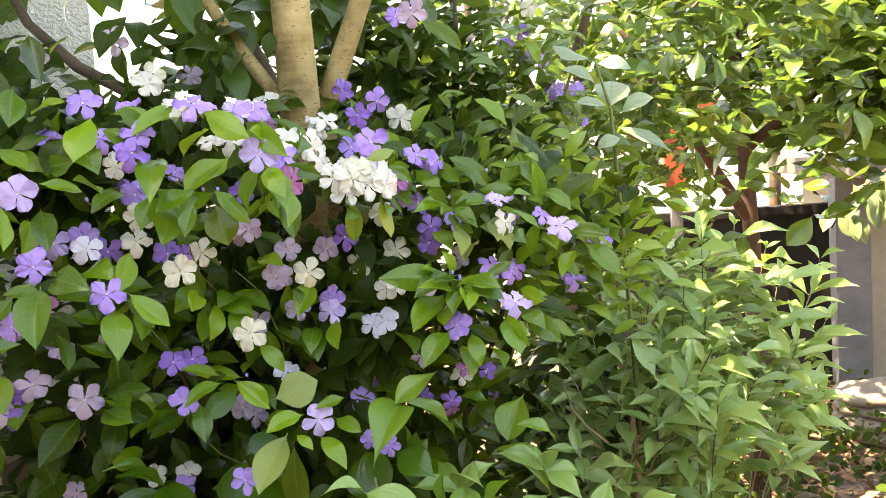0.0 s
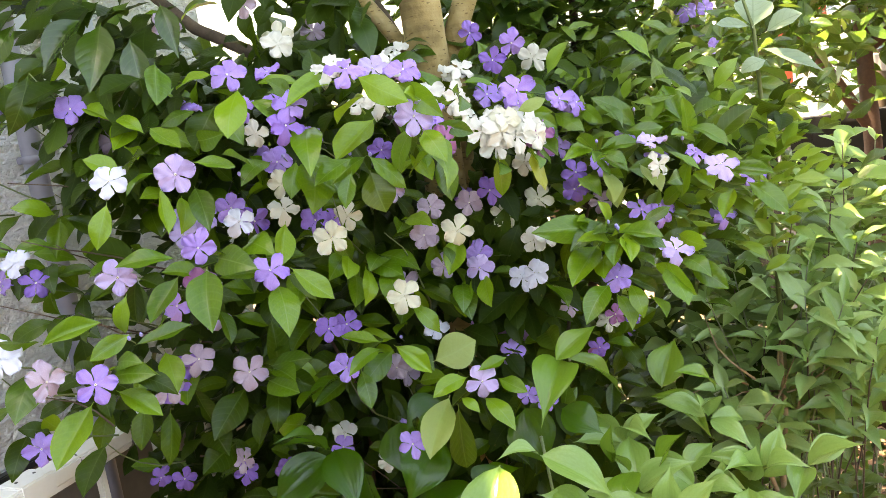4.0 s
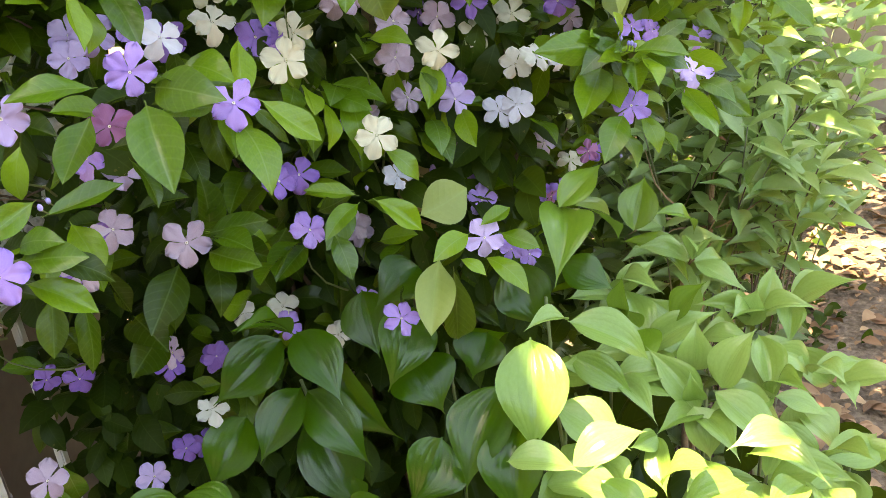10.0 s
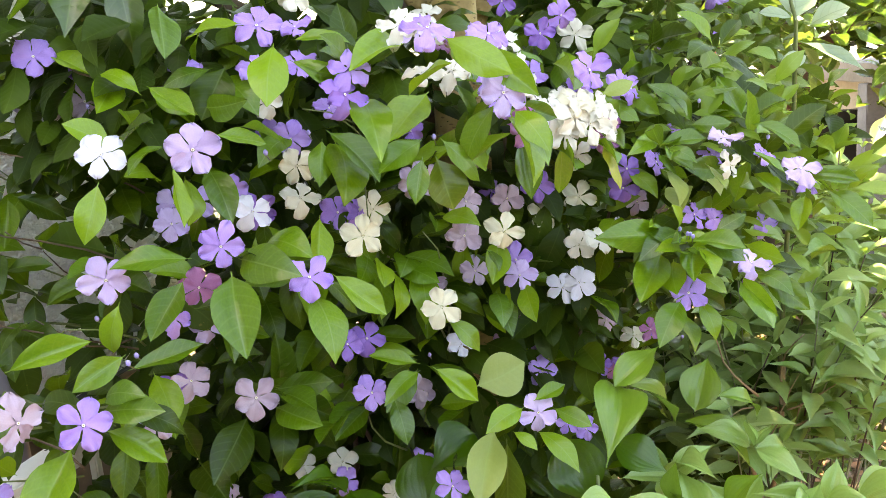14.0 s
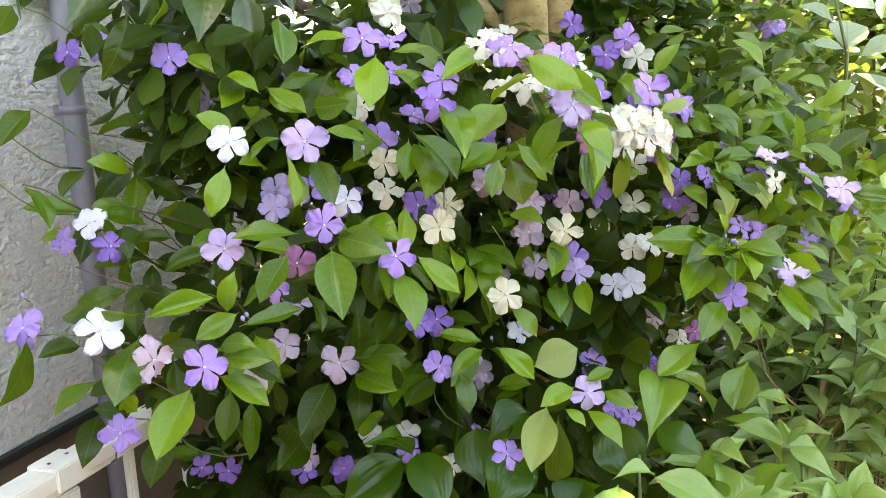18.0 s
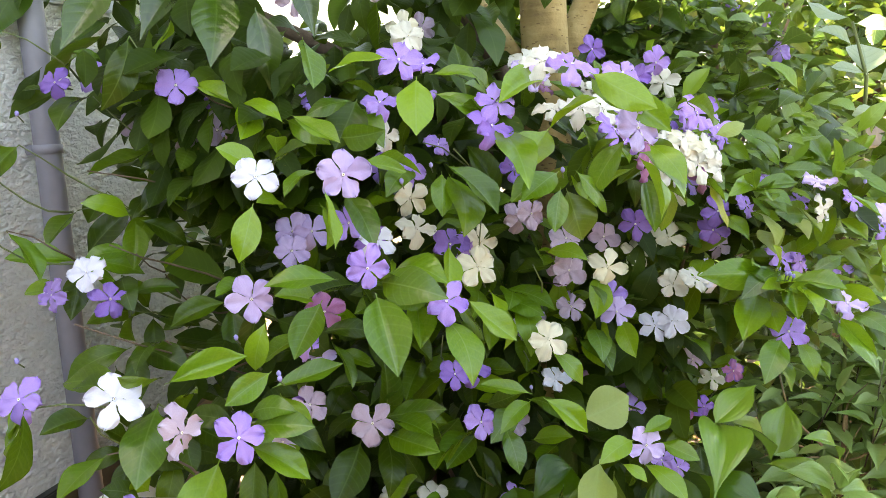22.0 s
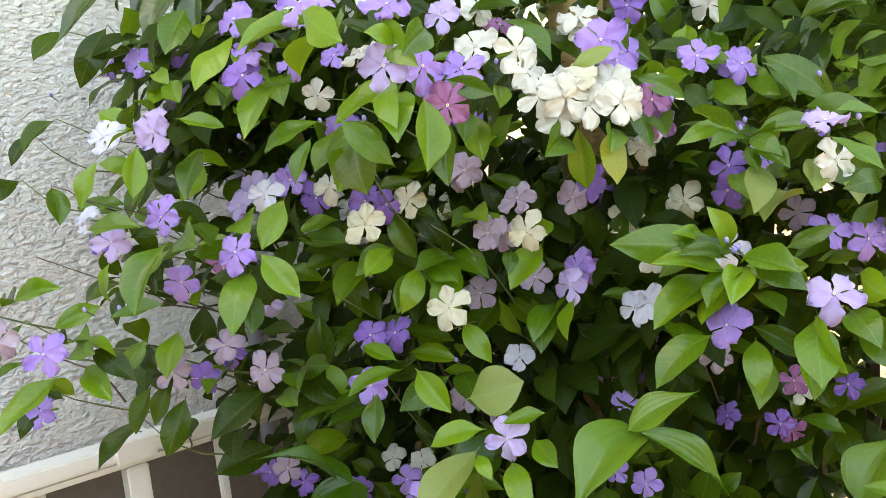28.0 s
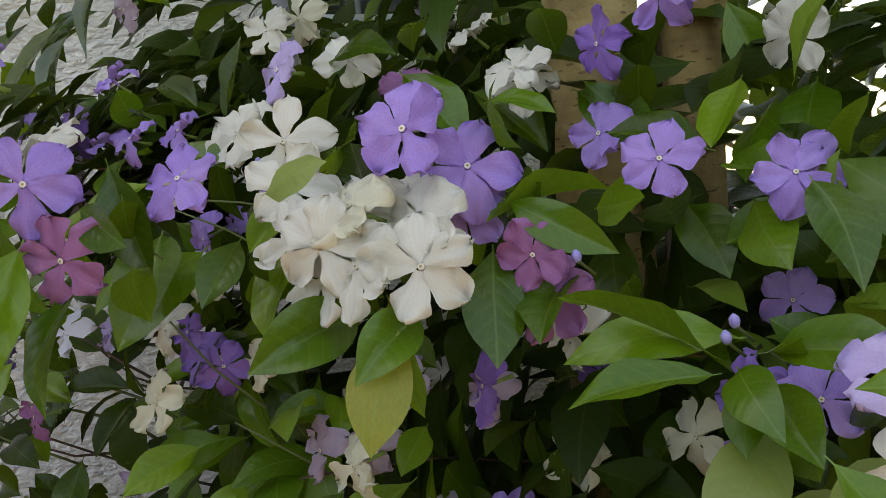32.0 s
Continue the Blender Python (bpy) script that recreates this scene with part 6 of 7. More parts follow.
def bud(p):
    """A closed violet bud on a short green stalk."""
    p = Vector(p)
    v, f = tube_data([p + Vector((0.001, 0.007, -0.006)), p + Vector((0, 0.001, -0.001)), p, p + Vector((0, -0.0005, 0.001)), p + Vector((0, -0.001, 0.0028)), p + Vector((0, -0.0013, 0.0040))], [0.0005, 0.0006, 0.0014, 0.0019, 0.0017, 0.0006], 8)
    return piece("flower_bud", mesh_of("flower_bud", v, f, [twig_green, bud_violet], face_mats=[0] * 16 + [1] * 24 + [0, 1]), shrub, label="closed violet flower bud")


bud((-0.129, 1.078, 1.325))
bud((-0.354, 0.944, 1.192))
bud((-0.158, 1.194, 1.095))
bud((-0.429, 1.111, 1.371))
bud((0.070, 1.201, 1.195))
bud((-0.548, 0.941, 1.215))
bud((-0.245, 1.140, 1.332))
bud((0.049, 1.254, 1.314))
bud((0.110, 1.210, 1.198))
bud((0.147, 1.315, 1.321))
bud((0.193, 1.232, 1.286))
bud((0.094, 1.280, 1.285))
bud((-0.593, 1.068, 1.399))
bud((0.109, 1.217, 1.197))
bud((0.101, 1.215, 1.203))
bud((-0.063, 1.172, 1.360))
bud((-0.266, 1.062, 1.324))
bud((0.098, 1.280, 1.291))
bud((-0.364, 0.981, 1.185))
bud((-0.404, 1.010, 1.208))
bud((-0.168, 1.139, 1.325))
bud((0.111, 1.203, 1.197))
bud((0.127, 1.327, 1.050))


# ---- tree with the pale trunk ----
tree = thing("tree", "slender tree with pale speckled bark and dark glossy leaves", "tree", (-0.12, 1.44, 0.0))
limb("trunk", [(-0.13, 1.45, -0.03), (-0.125, 1.43, 0.5), (-0.118, 1.41, 1.0), (-0.114, 1.40, 1.43), (-0.115, 1.40, 1.58), (-0.13, 1.41, 1.9), (-0.10, 1.46, 2.5), (-0.05, 1.55, 3.3)], 0.034, 0.022, bark, tree, 18, "pale speckled trunk")
limb("second_trunk", [(-0.13, 1.49, -0.03), (-0.11, 1.47, 0.9), (-0.092, 1.46, 1.43), (-0.06, 1.46, 1.5), (-0.03, 1.46, 1.57), (0.06, 1.5, 1.8), (0.22, 1.6, 2.4), (0.35, 1.7, 3.0)], 0.021, 0.011, bark, tree, 14)
limb("branch", [(-0.12, 1.41, 1.40), (-0.163, 1.415, 1.467), (-0.205, 1.42, 1.53), (-0.247, 1.42, 1.60), (-0.34, 1.45, 1.76), (-0.5, 1.5, 2.2)], 0.0115, 0.007, bark, tree, 12)
limb("branch", [(-0.13, 1.43, 1.30), (-0.33, 1.47, 1.44), (-0.486, 1.5, 1.526), (-0.56, 1.5, 1.60), (-0.66, 1.52, 1.8)], 0.013, 0.006, bark_dark, tree, 10)
limb("branch", [(-0.12, 1.47, 1.35), (-0.2, 1.55, 1.5), (-0.30, 1.65, 1.66), (-0.36, 1.7, 1.8)], 0.012, 0.007, bark_dark, tree, 10)
# dark leaves hanging from the low boughs
poses = []
for i in range(150):
    a = rng.random()
    c = Vector((-0.18 - 0.62 * a, 1.42 + rng.uniform(-0.12, 0.35), 1.46 + 0.22 * a + rng.uniform(-0.12, 0.42)))
    if c.z < 1.45 and c.y < 1.35:
        continue
    poses.append(random_leaf_pose(c, 0.105, 0.42, (rng.uniform(-0.6, 0.4), -0.4, -0.7)))
for i in range(70):
    c = Vector((rng.uniform(-0.36, -0.10), rng.uniform(1.45, 1.72), rng.uniform(1.53, 1.82)))
    poses.append(random_leaf_pose(c, 0.11, 0.42, (rng.uniform(-0.5, 0.3), -0.4, -0.8)))
poses = [m for m in poses if not in_sight_line(m.translation)]
leaf_cloud("foliage", tree, leaf_dark_mass, "shrub", poses, "dark glossy hanging leaves")
for base, tip, width in (((-0.432, 1.144, 1.508), (-0.427, 1.085, 1.430), 0.043), ((-0.396, 1.135, 1.485), (-0.386, 1.125, 1.408), 0.032), ((-0.365, 1.16, 1.52), (-0.345, 1.14, 1.455), 0.026), ((-0.47, 1.17, 1.52), (-0.50, 1.12, 1.46), 0.036), ((-0.52, 1.12, 1.52), (-0.545, 1.06, 1.45), 0.036)):
    leaf(tree, base, tip, width, (0.25, -0.8, 0.5), leaf_hanging, "sage", "dark glossy hanging leaf")
# the unseen crown overhead, added to shade the shrub, with holes for sun patches
poses = []
while len(poses) < 1900:
    if len(poses) < 260:
        c = Vector((rng.uniform(-1.0, -0.25), rng.uniform(0.84, 1.08), rng.uniform(2.3, 2.9)))
    elif len(poses) < 1300:
        c = Vector((rng.gauss(-0.52, 0.22), rng.gauss(1.18, 0.15), rng.uniform(2.2, 3.0)))
    else:
        c = Vector((rng.gauss(-0.1, 0.35), rng.gauss(1.6, 0.25), rng.uniform(2.2, 3.1)))
    spot = c - to_sun * (c.z / to_sun.z)
    if any((spot.x - gx) ** 2 + (spot.y - gy) ** 2 < r * r for gx, gy, r in ((0.92, 1.76, 0.10), (1.02, 1.62, 0.07), (0.84, 1.90, 0.06), (0.38, 1.00, 0.12), (0.46, 1.00, 0.10), (0.42, 1.14, 0.03))) or c.x > 0.02 and rng.random() < 0.62:
        continue
    if c.y > 0.85 + 0.1 * (c.z - 2.7) and c.x > -0.62 - 0.36 * (c.z - 2.6):
        poses.append(random_leaf_pose(c, 0.12, 0.42, (rng.uniform(-1, 1), rng.uniform(-1, 1), -0.4)))
leaf_cloud("crown", tree, leaf_dark_mass, "shrub", poses, "unseen leafy crown, added to shade the shrub")

# ---- broad ribbed plant in front ----
lily = thing("ribbed_leaf_plant", "clump of broad ribbed bright green leaves on arching stems", "plant", (0.1, 1.15, 0.0))
leaf(lily, (0.024, 1.176, 1.056), (0.076, 1.204, 1.087), 0.033, (0.03, -0.53, 0.85), leaf_ribbed_mid, "ribbed")
leaf(lily, (0.029, 1.194, 1.051), (0.006, 1.106, 1.012), 0.052, (0.06, -0.67, 0.74), leaf_ribbed_mid, "ribbed")
leaf(lily, (0.038, 1.169, 1.060), (0.097, 1.212, 0.997), 0.030, (0.01, -0.39, 0.92), leaf_ribbed_mid, "ribbed")
leaf(lily, (0.009, 1.307, 0.906), (0.096, 1.266, 0.932), 0.046, (0.02, -0.55, 0.84), leaf_ribbed_shade, "ribbed")
leaf(lily, (0.148, 1.361, 0.941), (0.176, 1.399, 1.000), 0.050, (-0.04, -0.68, 0.73), leaf_ribbed_mid, "ribbed")
leaf(lily, (0.162, 1.313, 0.981), (0.217, 1.342, 0.933), 0.024, (-0.03, -0.39, 0.92), leaf_ribbed_mid, "ribbed")
leaf(lily, (0.131, 1.351, 0.935), (0.209, 1.315, 0.884), 0.035, (-0.03, -0.44, 0.90), leaf_ribbed_mid, "ribbed")
leaf(lily, (0.005, 1.058, 0.996), (0.078, 1.045, 0.950), 0.041, (-0.08, -0.39, 0.92), leaf_ribbed, "ribbed")
leaf(lily, (0.005, 1.055, 0.998), (-0.036, 1.035, 1.008), 0.020, (-0.04, -0.30, 0.95), leaf_ribbed, "ribbed")
leaf(lily, (0.091, 1.242, 0.882), (0.097, 1.259, 0.932), 0.030, (-0.15, -0.69, 0.71), leaf_ribbed, "ribbed")
leaf(lily, (0.162, 1.241, 0.874), (0.203, 1.271, 0.902), 0.034, (-0.19, -0.59, 0.79), leaf_ribbed, "ribbed")
leaf(lily, (-0.239, 1.118, 0.991), (-0.201, 1.059, 0.943), 0.048, (0.11, -0.59, 0.80), leaf_ribbed_shade, "ribbed")
leaf(lily, (-0.241, 1.102, 0.996), (-0.275, 1.035, 1.041), 0.020, (0.07, -0.30, 0.95), leaf_ribbed_shade, "ribbed")
leaf(lily, (0.024, 1.181, 0.996), (0.071, 1.154, 0.971), 0.041, (0.06, -0.72, 0.69), leaf_ribbed_shade, "ribbed")
leaf(lily, (-0.024, 1.218, 0.985), (0.002, 1.180, 0.921), 0.062, (-0.30, -0.46, 0.84), leaf_ribbed_shade, "ribbed")
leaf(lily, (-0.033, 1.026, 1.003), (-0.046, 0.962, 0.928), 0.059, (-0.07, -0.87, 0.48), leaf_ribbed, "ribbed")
leaf(lily, (-0.058, 1.029, 0.960), (-0.105, 0.970, 0.899), 0.057, (-0.33, -0.63, 0.71), leaf_ribbed_shade, "ribbed")
leaf(lily, (-0.050, 1.000, 0.944), (-0.065, 0.946, 0.878), 0.055, (-0.26, -0.49, 0.83), leaf_ribbed_shade, "ribbed")
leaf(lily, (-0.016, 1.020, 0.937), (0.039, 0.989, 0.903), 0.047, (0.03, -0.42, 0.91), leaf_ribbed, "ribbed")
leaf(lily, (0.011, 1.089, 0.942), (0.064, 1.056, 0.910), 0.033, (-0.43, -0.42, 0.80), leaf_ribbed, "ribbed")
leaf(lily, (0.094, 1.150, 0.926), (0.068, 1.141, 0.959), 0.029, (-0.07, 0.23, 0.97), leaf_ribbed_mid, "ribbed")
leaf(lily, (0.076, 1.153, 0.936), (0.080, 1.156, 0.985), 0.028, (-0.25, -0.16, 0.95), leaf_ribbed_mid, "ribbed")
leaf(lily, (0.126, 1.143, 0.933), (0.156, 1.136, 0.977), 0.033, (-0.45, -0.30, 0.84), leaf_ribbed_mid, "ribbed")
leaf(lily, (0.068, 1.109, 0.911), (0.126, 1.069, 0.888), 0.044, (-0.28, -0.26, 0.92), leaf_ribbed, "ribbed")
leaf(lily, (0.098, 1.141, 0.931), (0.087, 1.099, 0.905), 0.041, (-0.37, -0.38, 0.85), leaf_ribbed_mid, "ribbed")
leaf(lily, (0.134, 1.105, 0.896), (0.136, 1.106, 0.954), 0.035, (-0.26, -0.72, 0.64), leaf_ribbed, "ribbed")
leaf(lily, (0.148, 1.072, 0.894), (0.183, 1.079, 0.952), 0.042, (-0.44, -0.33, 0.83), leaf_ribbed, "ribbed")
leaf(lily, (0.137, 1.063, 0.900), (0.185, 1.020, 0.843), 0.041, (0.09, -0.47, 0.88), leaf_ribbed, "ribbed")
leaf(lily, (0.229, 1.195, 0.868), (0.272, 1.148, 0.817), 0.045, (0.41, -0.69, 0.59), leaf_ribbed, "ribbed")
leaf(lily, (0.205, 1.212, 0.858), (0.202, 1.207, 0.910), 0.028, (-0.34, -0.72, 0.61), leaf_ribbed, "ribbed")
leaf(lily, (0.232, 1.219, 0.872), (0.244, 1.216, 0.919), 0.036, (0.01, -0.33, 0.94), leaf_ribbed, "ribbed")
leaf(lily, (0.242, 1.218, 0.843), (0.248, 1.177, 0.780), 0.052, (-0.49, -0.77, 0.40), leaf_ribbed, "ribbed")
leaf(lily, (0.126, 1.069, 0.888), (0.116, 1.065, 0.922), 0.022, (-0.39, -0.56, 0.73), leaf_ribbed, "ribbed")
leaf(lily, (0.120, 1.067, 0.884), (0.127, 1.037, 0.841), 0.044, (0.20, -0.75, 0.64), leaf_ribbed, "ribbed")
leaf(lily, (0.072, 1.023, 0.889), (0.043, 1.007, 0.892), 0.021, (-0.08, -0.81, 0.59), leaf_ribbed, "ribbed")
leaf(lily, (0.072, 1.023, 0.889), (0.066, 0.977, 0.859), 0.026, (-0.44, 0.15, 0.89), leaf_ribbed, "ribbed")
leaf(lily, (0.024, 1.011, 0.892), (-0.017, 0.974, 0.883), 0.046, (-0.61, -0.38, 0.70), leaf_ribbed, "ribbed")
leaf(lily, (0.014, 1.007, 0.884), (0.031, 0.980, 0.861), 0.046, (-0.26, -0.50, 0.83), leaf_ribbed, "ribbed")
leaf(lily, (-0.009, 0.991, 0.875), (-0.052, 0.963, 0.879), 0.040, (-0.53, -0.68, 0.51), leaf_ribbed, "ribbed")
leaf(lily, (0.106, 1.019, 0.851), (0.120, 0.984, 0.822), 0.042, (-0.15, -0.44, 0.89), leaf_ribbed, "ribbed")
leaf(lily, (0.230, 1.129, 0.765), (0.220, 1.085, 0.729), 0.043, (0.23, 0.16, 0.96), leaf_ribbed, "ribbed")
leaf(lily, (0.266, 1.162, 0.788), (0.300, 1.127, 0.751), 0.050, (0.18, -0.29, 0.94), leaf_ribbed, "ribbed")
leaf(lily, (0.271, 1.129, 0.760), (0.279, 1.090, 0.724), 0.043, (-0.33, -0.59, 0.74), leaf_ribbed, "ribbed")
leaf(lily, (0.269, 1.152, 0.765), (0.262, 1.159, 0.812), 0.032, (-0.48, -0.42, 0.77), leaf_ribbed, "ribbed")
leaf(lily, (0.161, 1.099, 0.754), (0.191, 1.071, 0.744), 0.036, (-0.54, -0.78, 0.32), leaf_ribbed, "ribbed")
leaf(lily, (-0.241, 1.119, 0.987), (-0.299, 1.104, 1.009), 0.028, (0.02, 0.10, 0.99), leaf_ribbed_shade, "ribbed")
leaf(lily, (-0.262, 1.162, 0.963), (-0.333, 1.121, 0.922), 0.055, (0.06, -0.84, 0.54), leaf_ribbed_shade, "ribbed")
leaf(lily, (-0.219, 1.155, 0.942), (-0.160, 1.100, 0.864), 0.050, (-0.64, -0.03, 0.77), leaf_ribbed_shade, "ribbed")
leaf(lily, (-0.243, 1.108, 0.937), (-0.288, 1.062, 0.889), 0.047, (0.17, -0.29, 0.94), leaf_ribbed_shade, "ribbed")
leaf(lily, (-0.240, 1.115, 0.929), (-0.185, 1.061, 0.870), 0.050, (-0.13, -0.52, 0.84), leaf_ribbed_shade, "ribbed")
leaf(lily, (-0.244, 1.140, 0.886), (-0.206, 1.080, 0.799), 0.066, (-0.26, -0.37, 0.89), leaf_ribbed_shade, "ribbed")
leaf(lily, (-0.310, 1.149, 0.888), (-0.352, 1.100, 0.838), 0.055, (0.49, 0.02, 0.87), leaf_ribbed_shade, "ribbed")
leaf(lily, (-0.352, 1.028, 0.888), (-0.411, 0.996, 0.887), 0.045, (-0.08, -0.85, 0.52), leaf_ribbed_shade, "ribbed")
leaf(lily, (-0.349, 1.029, 0.891), (-0.299, 0.997, 0.869), 0.045, (0.64, -0.45, 0.63), leaf_ribbed_shade, "ribbed")
leaf(lily, (-0.220, 1.022, 0.864), (-0.272, 0.995, 0.868), 0.045, (-0.75, -0.31, 0.59), leaf_ribbed_shade, "ribbed")
leaf(lily, (-0.210, 1.023, 0.865), (-0.154, 0.999, 0.849), 0.045, (-0.37, -0.84, 0.39), leaf_ribbed_shade, "ribbed")
leaf(lily, (-0.194, 1.024, 0.865), (-0.199, 1.021, 0.894), 0.016, (0.07, 0.57, 0.82), leaf_ribbed_shade, "ribbed")
leaf(lily, (-0.118, 1.199, 1.005), (-0.167, 1.159, 0.985), 0.054, (0.25, -0.53, 0.81), leaf_ribbed_shade, "ribbed")
leaf(lily, (-0.128, 1.183, 0.969), (-0.164, 1.120, 0.910), 0.060, (0.44, -0.37, 0.82), leaf_ribbed_shade, "ribbed")
leaf(lily, (-0.142, 1.188, 0.907), (-0.112, 1.143, 0.861), 0.075, (0.20, -0.67, 0.71), leaf_ribbed_shade, "ribbed")
leaf(lily, (-0.117, 1.045, 0.903), (-0.153, 1.003, 0.865), 0.059, (0.38, -0.64, 0.67), leaf_ribbed_shade, "ribbed")
leaf(lily, (-0.056, 1.188, 0.924), (-0.079, 1.157, 0.890), 0.056, (0.03, -0.64, 0.77), leaf_ribbed_shade, "ribbed")
leaf(lily, (-0.083, 1.191, 0.884), (-0.032, 1.193, 0.918), 0.051, (-0.15, -0.27, 0.95), leaf_ribbed_shade, "ribbed")
leaf(lily, (-0.180, 1.205, 0.984), (-0.169, 1.160, 0.926), 0.055, (-0.16, -0.77, 0.61), leaf_ribbed_shade, "ribbed")
leaf(lily, (-0.107, 0.972, 0.885), (-0.122, 0.942, 0.888), 0.044, (-0.49, -0.72, 0.49), leaf_ribbed_shade, "ribbed")

# leafy shoot ends of the same plant
for i, (x, y, z) in enumerate([(0.10, 1.15, 0.925), (0.17, 1.20, 0.90), (0.21, 1.10, 0.885), (0.25, 1.23, 0.90), (0.29, 1.18, 0.85), (0.31, 1.28, 0.88), (0.13, 1.07, 0.895), (0.20, 1.30, 0.945), (0.09, 1.23, 0.95), (0.34, 1.22, 0.80), (0.24, 1.05, 0.84), (0.17, 1.02, 0.85), (0.05, 1.10, 0.93), (0.28, 1.08, 0.80)]):
    for k in range(4):
        a = 2.4 * i + 1.57 * k + rng.uniform(-0.35, 0.35)
        s = rng.uniform(0.06, 0.09)
        d = Vector((math.cos(a), 0.75 * math.sin(a) - 0.2, rng.uniform(-0.45, 0.5) if k else 0.7)).normalized()
        c = Vector((x, y, z - 0.025))
        leaf(lily, c + d * 0.003, c + d * s, s * rng.uniform(0.38, 0.48), (0.4 * d.x + rng.uniform(-0.2, 0.2), -0.55, 0.9), leaf_ribbed, "ribbed")
# leaves placed to fit the camera's view, where the sun patch falls
for i, (x, y, z) in enumerate([(-0.04, 0.95, 0.93), (0.01, 0.94, 0.945), (0.07, 0.95, 0.90), (0.136, 0.95, 0.92), (0.03, 0.96, 0.87), (0.10, 0.97, 0.86), (0.17, 0.98, 0.87), (0.0, 0.97, 0.88), (0.13, 0.96, 0.84), (0.05, 0.93, 0.85), (0.09, 0.94, 0.88), (0.15, 0.94, 0.87), (0.19, 0.95, 0.84), (0.02, 0.93, 0.90), (0.11, 0.92, 0.83), (0.21, 0.98, 0.82), (0.06, 0.95, 0.82)]):
    a = 0.9 * i
    s = rng.uniform(0.055, 0.08)
    d = Vector((math.cos(a), 0.6 * math.sin(a) - 0.3, -0.1 + 0.25 * math.sin(2.3 * i))).normalized()
    leaf(lily, Vector((x, y, z)) - d * s * 0.5, Vector((x, y, z)) + d * s * 0.5, s * 0.5, (0.1, -0.3, 1), leaf_ribbed, "ribbed")
for i, (x, y, z) in enumerate([(0.0, 1.12, 1.03), (0.16, 1.12, 0.90), (0.26, 1.2, 0.83), (-0.25, 1.13, 0.97), (-0.01, 1.0, 0.96), (0.09, 1.24, 0.97), (-0.36, 1.02, 0.86), (-0.16, 1.04, 0.84), (-0.1, 1.2, 0.95), (0.2, 1.06, 0.84), (0.32, 1.12, 0.78)]):
    limb("stem", wander((0.08 + 0.5 * (x - 0.08), y + 0.08, -0.02), (x, y + 0.02, z - 0.05), 8, 0.04, 600 + i), 0.0035, 0.0018, twig_green, lily, 7)
poses = []
while len(poses) < 260:
    c = Vector((rng.uniform(-0.42, 0.42), rng.uniform(1.02, 1.32), rng.uniform(0.35, 0.86)))
    if c.z > 0.80 - 0.3 * abs(c.x):
        continue
    poses.append(random_leaf_pose(c, 0.115, 0.48, (rng.uniform(-0.6, 0.6), -0.7, -0.35)))
leaf_cloud("foliage", lily, leaf_mass, "ribbed", poses, "lower ribbed leaves with shade in their green")

# ---- sage-like shrub ----
sage = thing("sage_shrub", "spreading shrub with pointed grey-green opposite leaves", "shrub", (0.45, 1.85, 0.0))
SAGE_FOOT = Vector((0.42, 1.88, 0.0))


def sage_leaf_at(q, w, size, mat=None):
    leaf(sage, q, q + w * size, size * rng.uniform(0.26, 0.34), (rng.uniform(-0.3, 0.3), -0.55 + rng.uniform(-0.25, 0.25), 1.0), mat or leaf_sage, "sage")


def sage_stem_to(p):
    """A stem to p with crossed pairs of leaves along it and a tuft at its tip."""
    p = Vector(p)
    foot = SAGE_FOOT + Vector((rng.uniform(-0.15, 0.15) + 0.3 * max(0, p.x - 0.5), rng.uniform(-0.08, 0.25), -0.02))
    mid = foot.lerp(p, 0.6) + Vector((0, 0.10, 0.10))
    pts = [foot.lerp(mid, t / 6).lerp(mid.lerp(p, t / 6), t / 6) for t in range(7)]
    limb("stem", pts, 0.0022, 0.0010, sage_stem if rng.random() < 0.5 else bark_dark, sage, 6)
    d = (pts[6] - pts[5]).normalized()
    side = d.cross(Vector((0, 0, 1))).normalized()
    turn = rng.uniform(0, 1.5)
    for k in range(7):
        t = 1 - 0.045 * k - 0.004 * k * k
        q = pts[0].lerp(mid, t).lerp(mid.lerp(p, t), t)
        if q.z < 0.66:
            break
        a = turn + 1.5708 * k
        out = side * math.cos(a) + d.cross(side) * math.sin(a)
        for sgn in (-1, 1):
            w = (out * sgn + d * (0.9 if k == 0 else 0.35) + Vector((0.05, -0.25, 0.05)) + Vector((rng.uniform(-0.25, 0.25), rng.uniform(-0.25, 0.25), rng.uniform(-0.15, 0.25))))
            w.z *= 0.55
            sage_leaf_at(q, w.normalized(), rng.uniform(0.05, 0.09) * (0.7 if k == 0 else 1.5 if p.x > 0.58 else 1.25))


sage_stem_to((0.634, 2.028, 1.160))
sage_stem_to((0.680, 1.969, 1.115))
sage_stem_to((0.767, 1.969, 1.017))
sage_stem_to((0.814, 2.028, 0.944))
sage_stem_to((0.758, 1.910, 0.833))
sage_stem_to((0.703, 1.910, 0.812))
sage_stem_to((0.671, 1.851, 0.707))
sage_stem_to((0.539, 1.900, 1.176))
sage_stem_to((0.472, 1.900, 1.147))
sage_stem_to((0.412, 1.750, 1.073))
sage_stem_to((0.302, 1.700, 1.006))
sage_stem_to((0.248, 1.650, 0.980))
sage_stem_to((0.341, 1.650, 0.916))
sage_stem_to((0.646, 1.969, 0.929))
sage_stem_to((0.500, 1.700, 1.036))
sage_stem_to((0.453, 1.650, 0.830))
sage_stem_to((0.338, 1.600, 0.774))
sage_stem_to((0.697, 2.146, 1.018))
sage_stem_to((0.330, 1.850, 1.062))
sage_stem_to((0.522, 1.650, 0.907))
sage_stem_to((0.445, 1.800, 0.933))
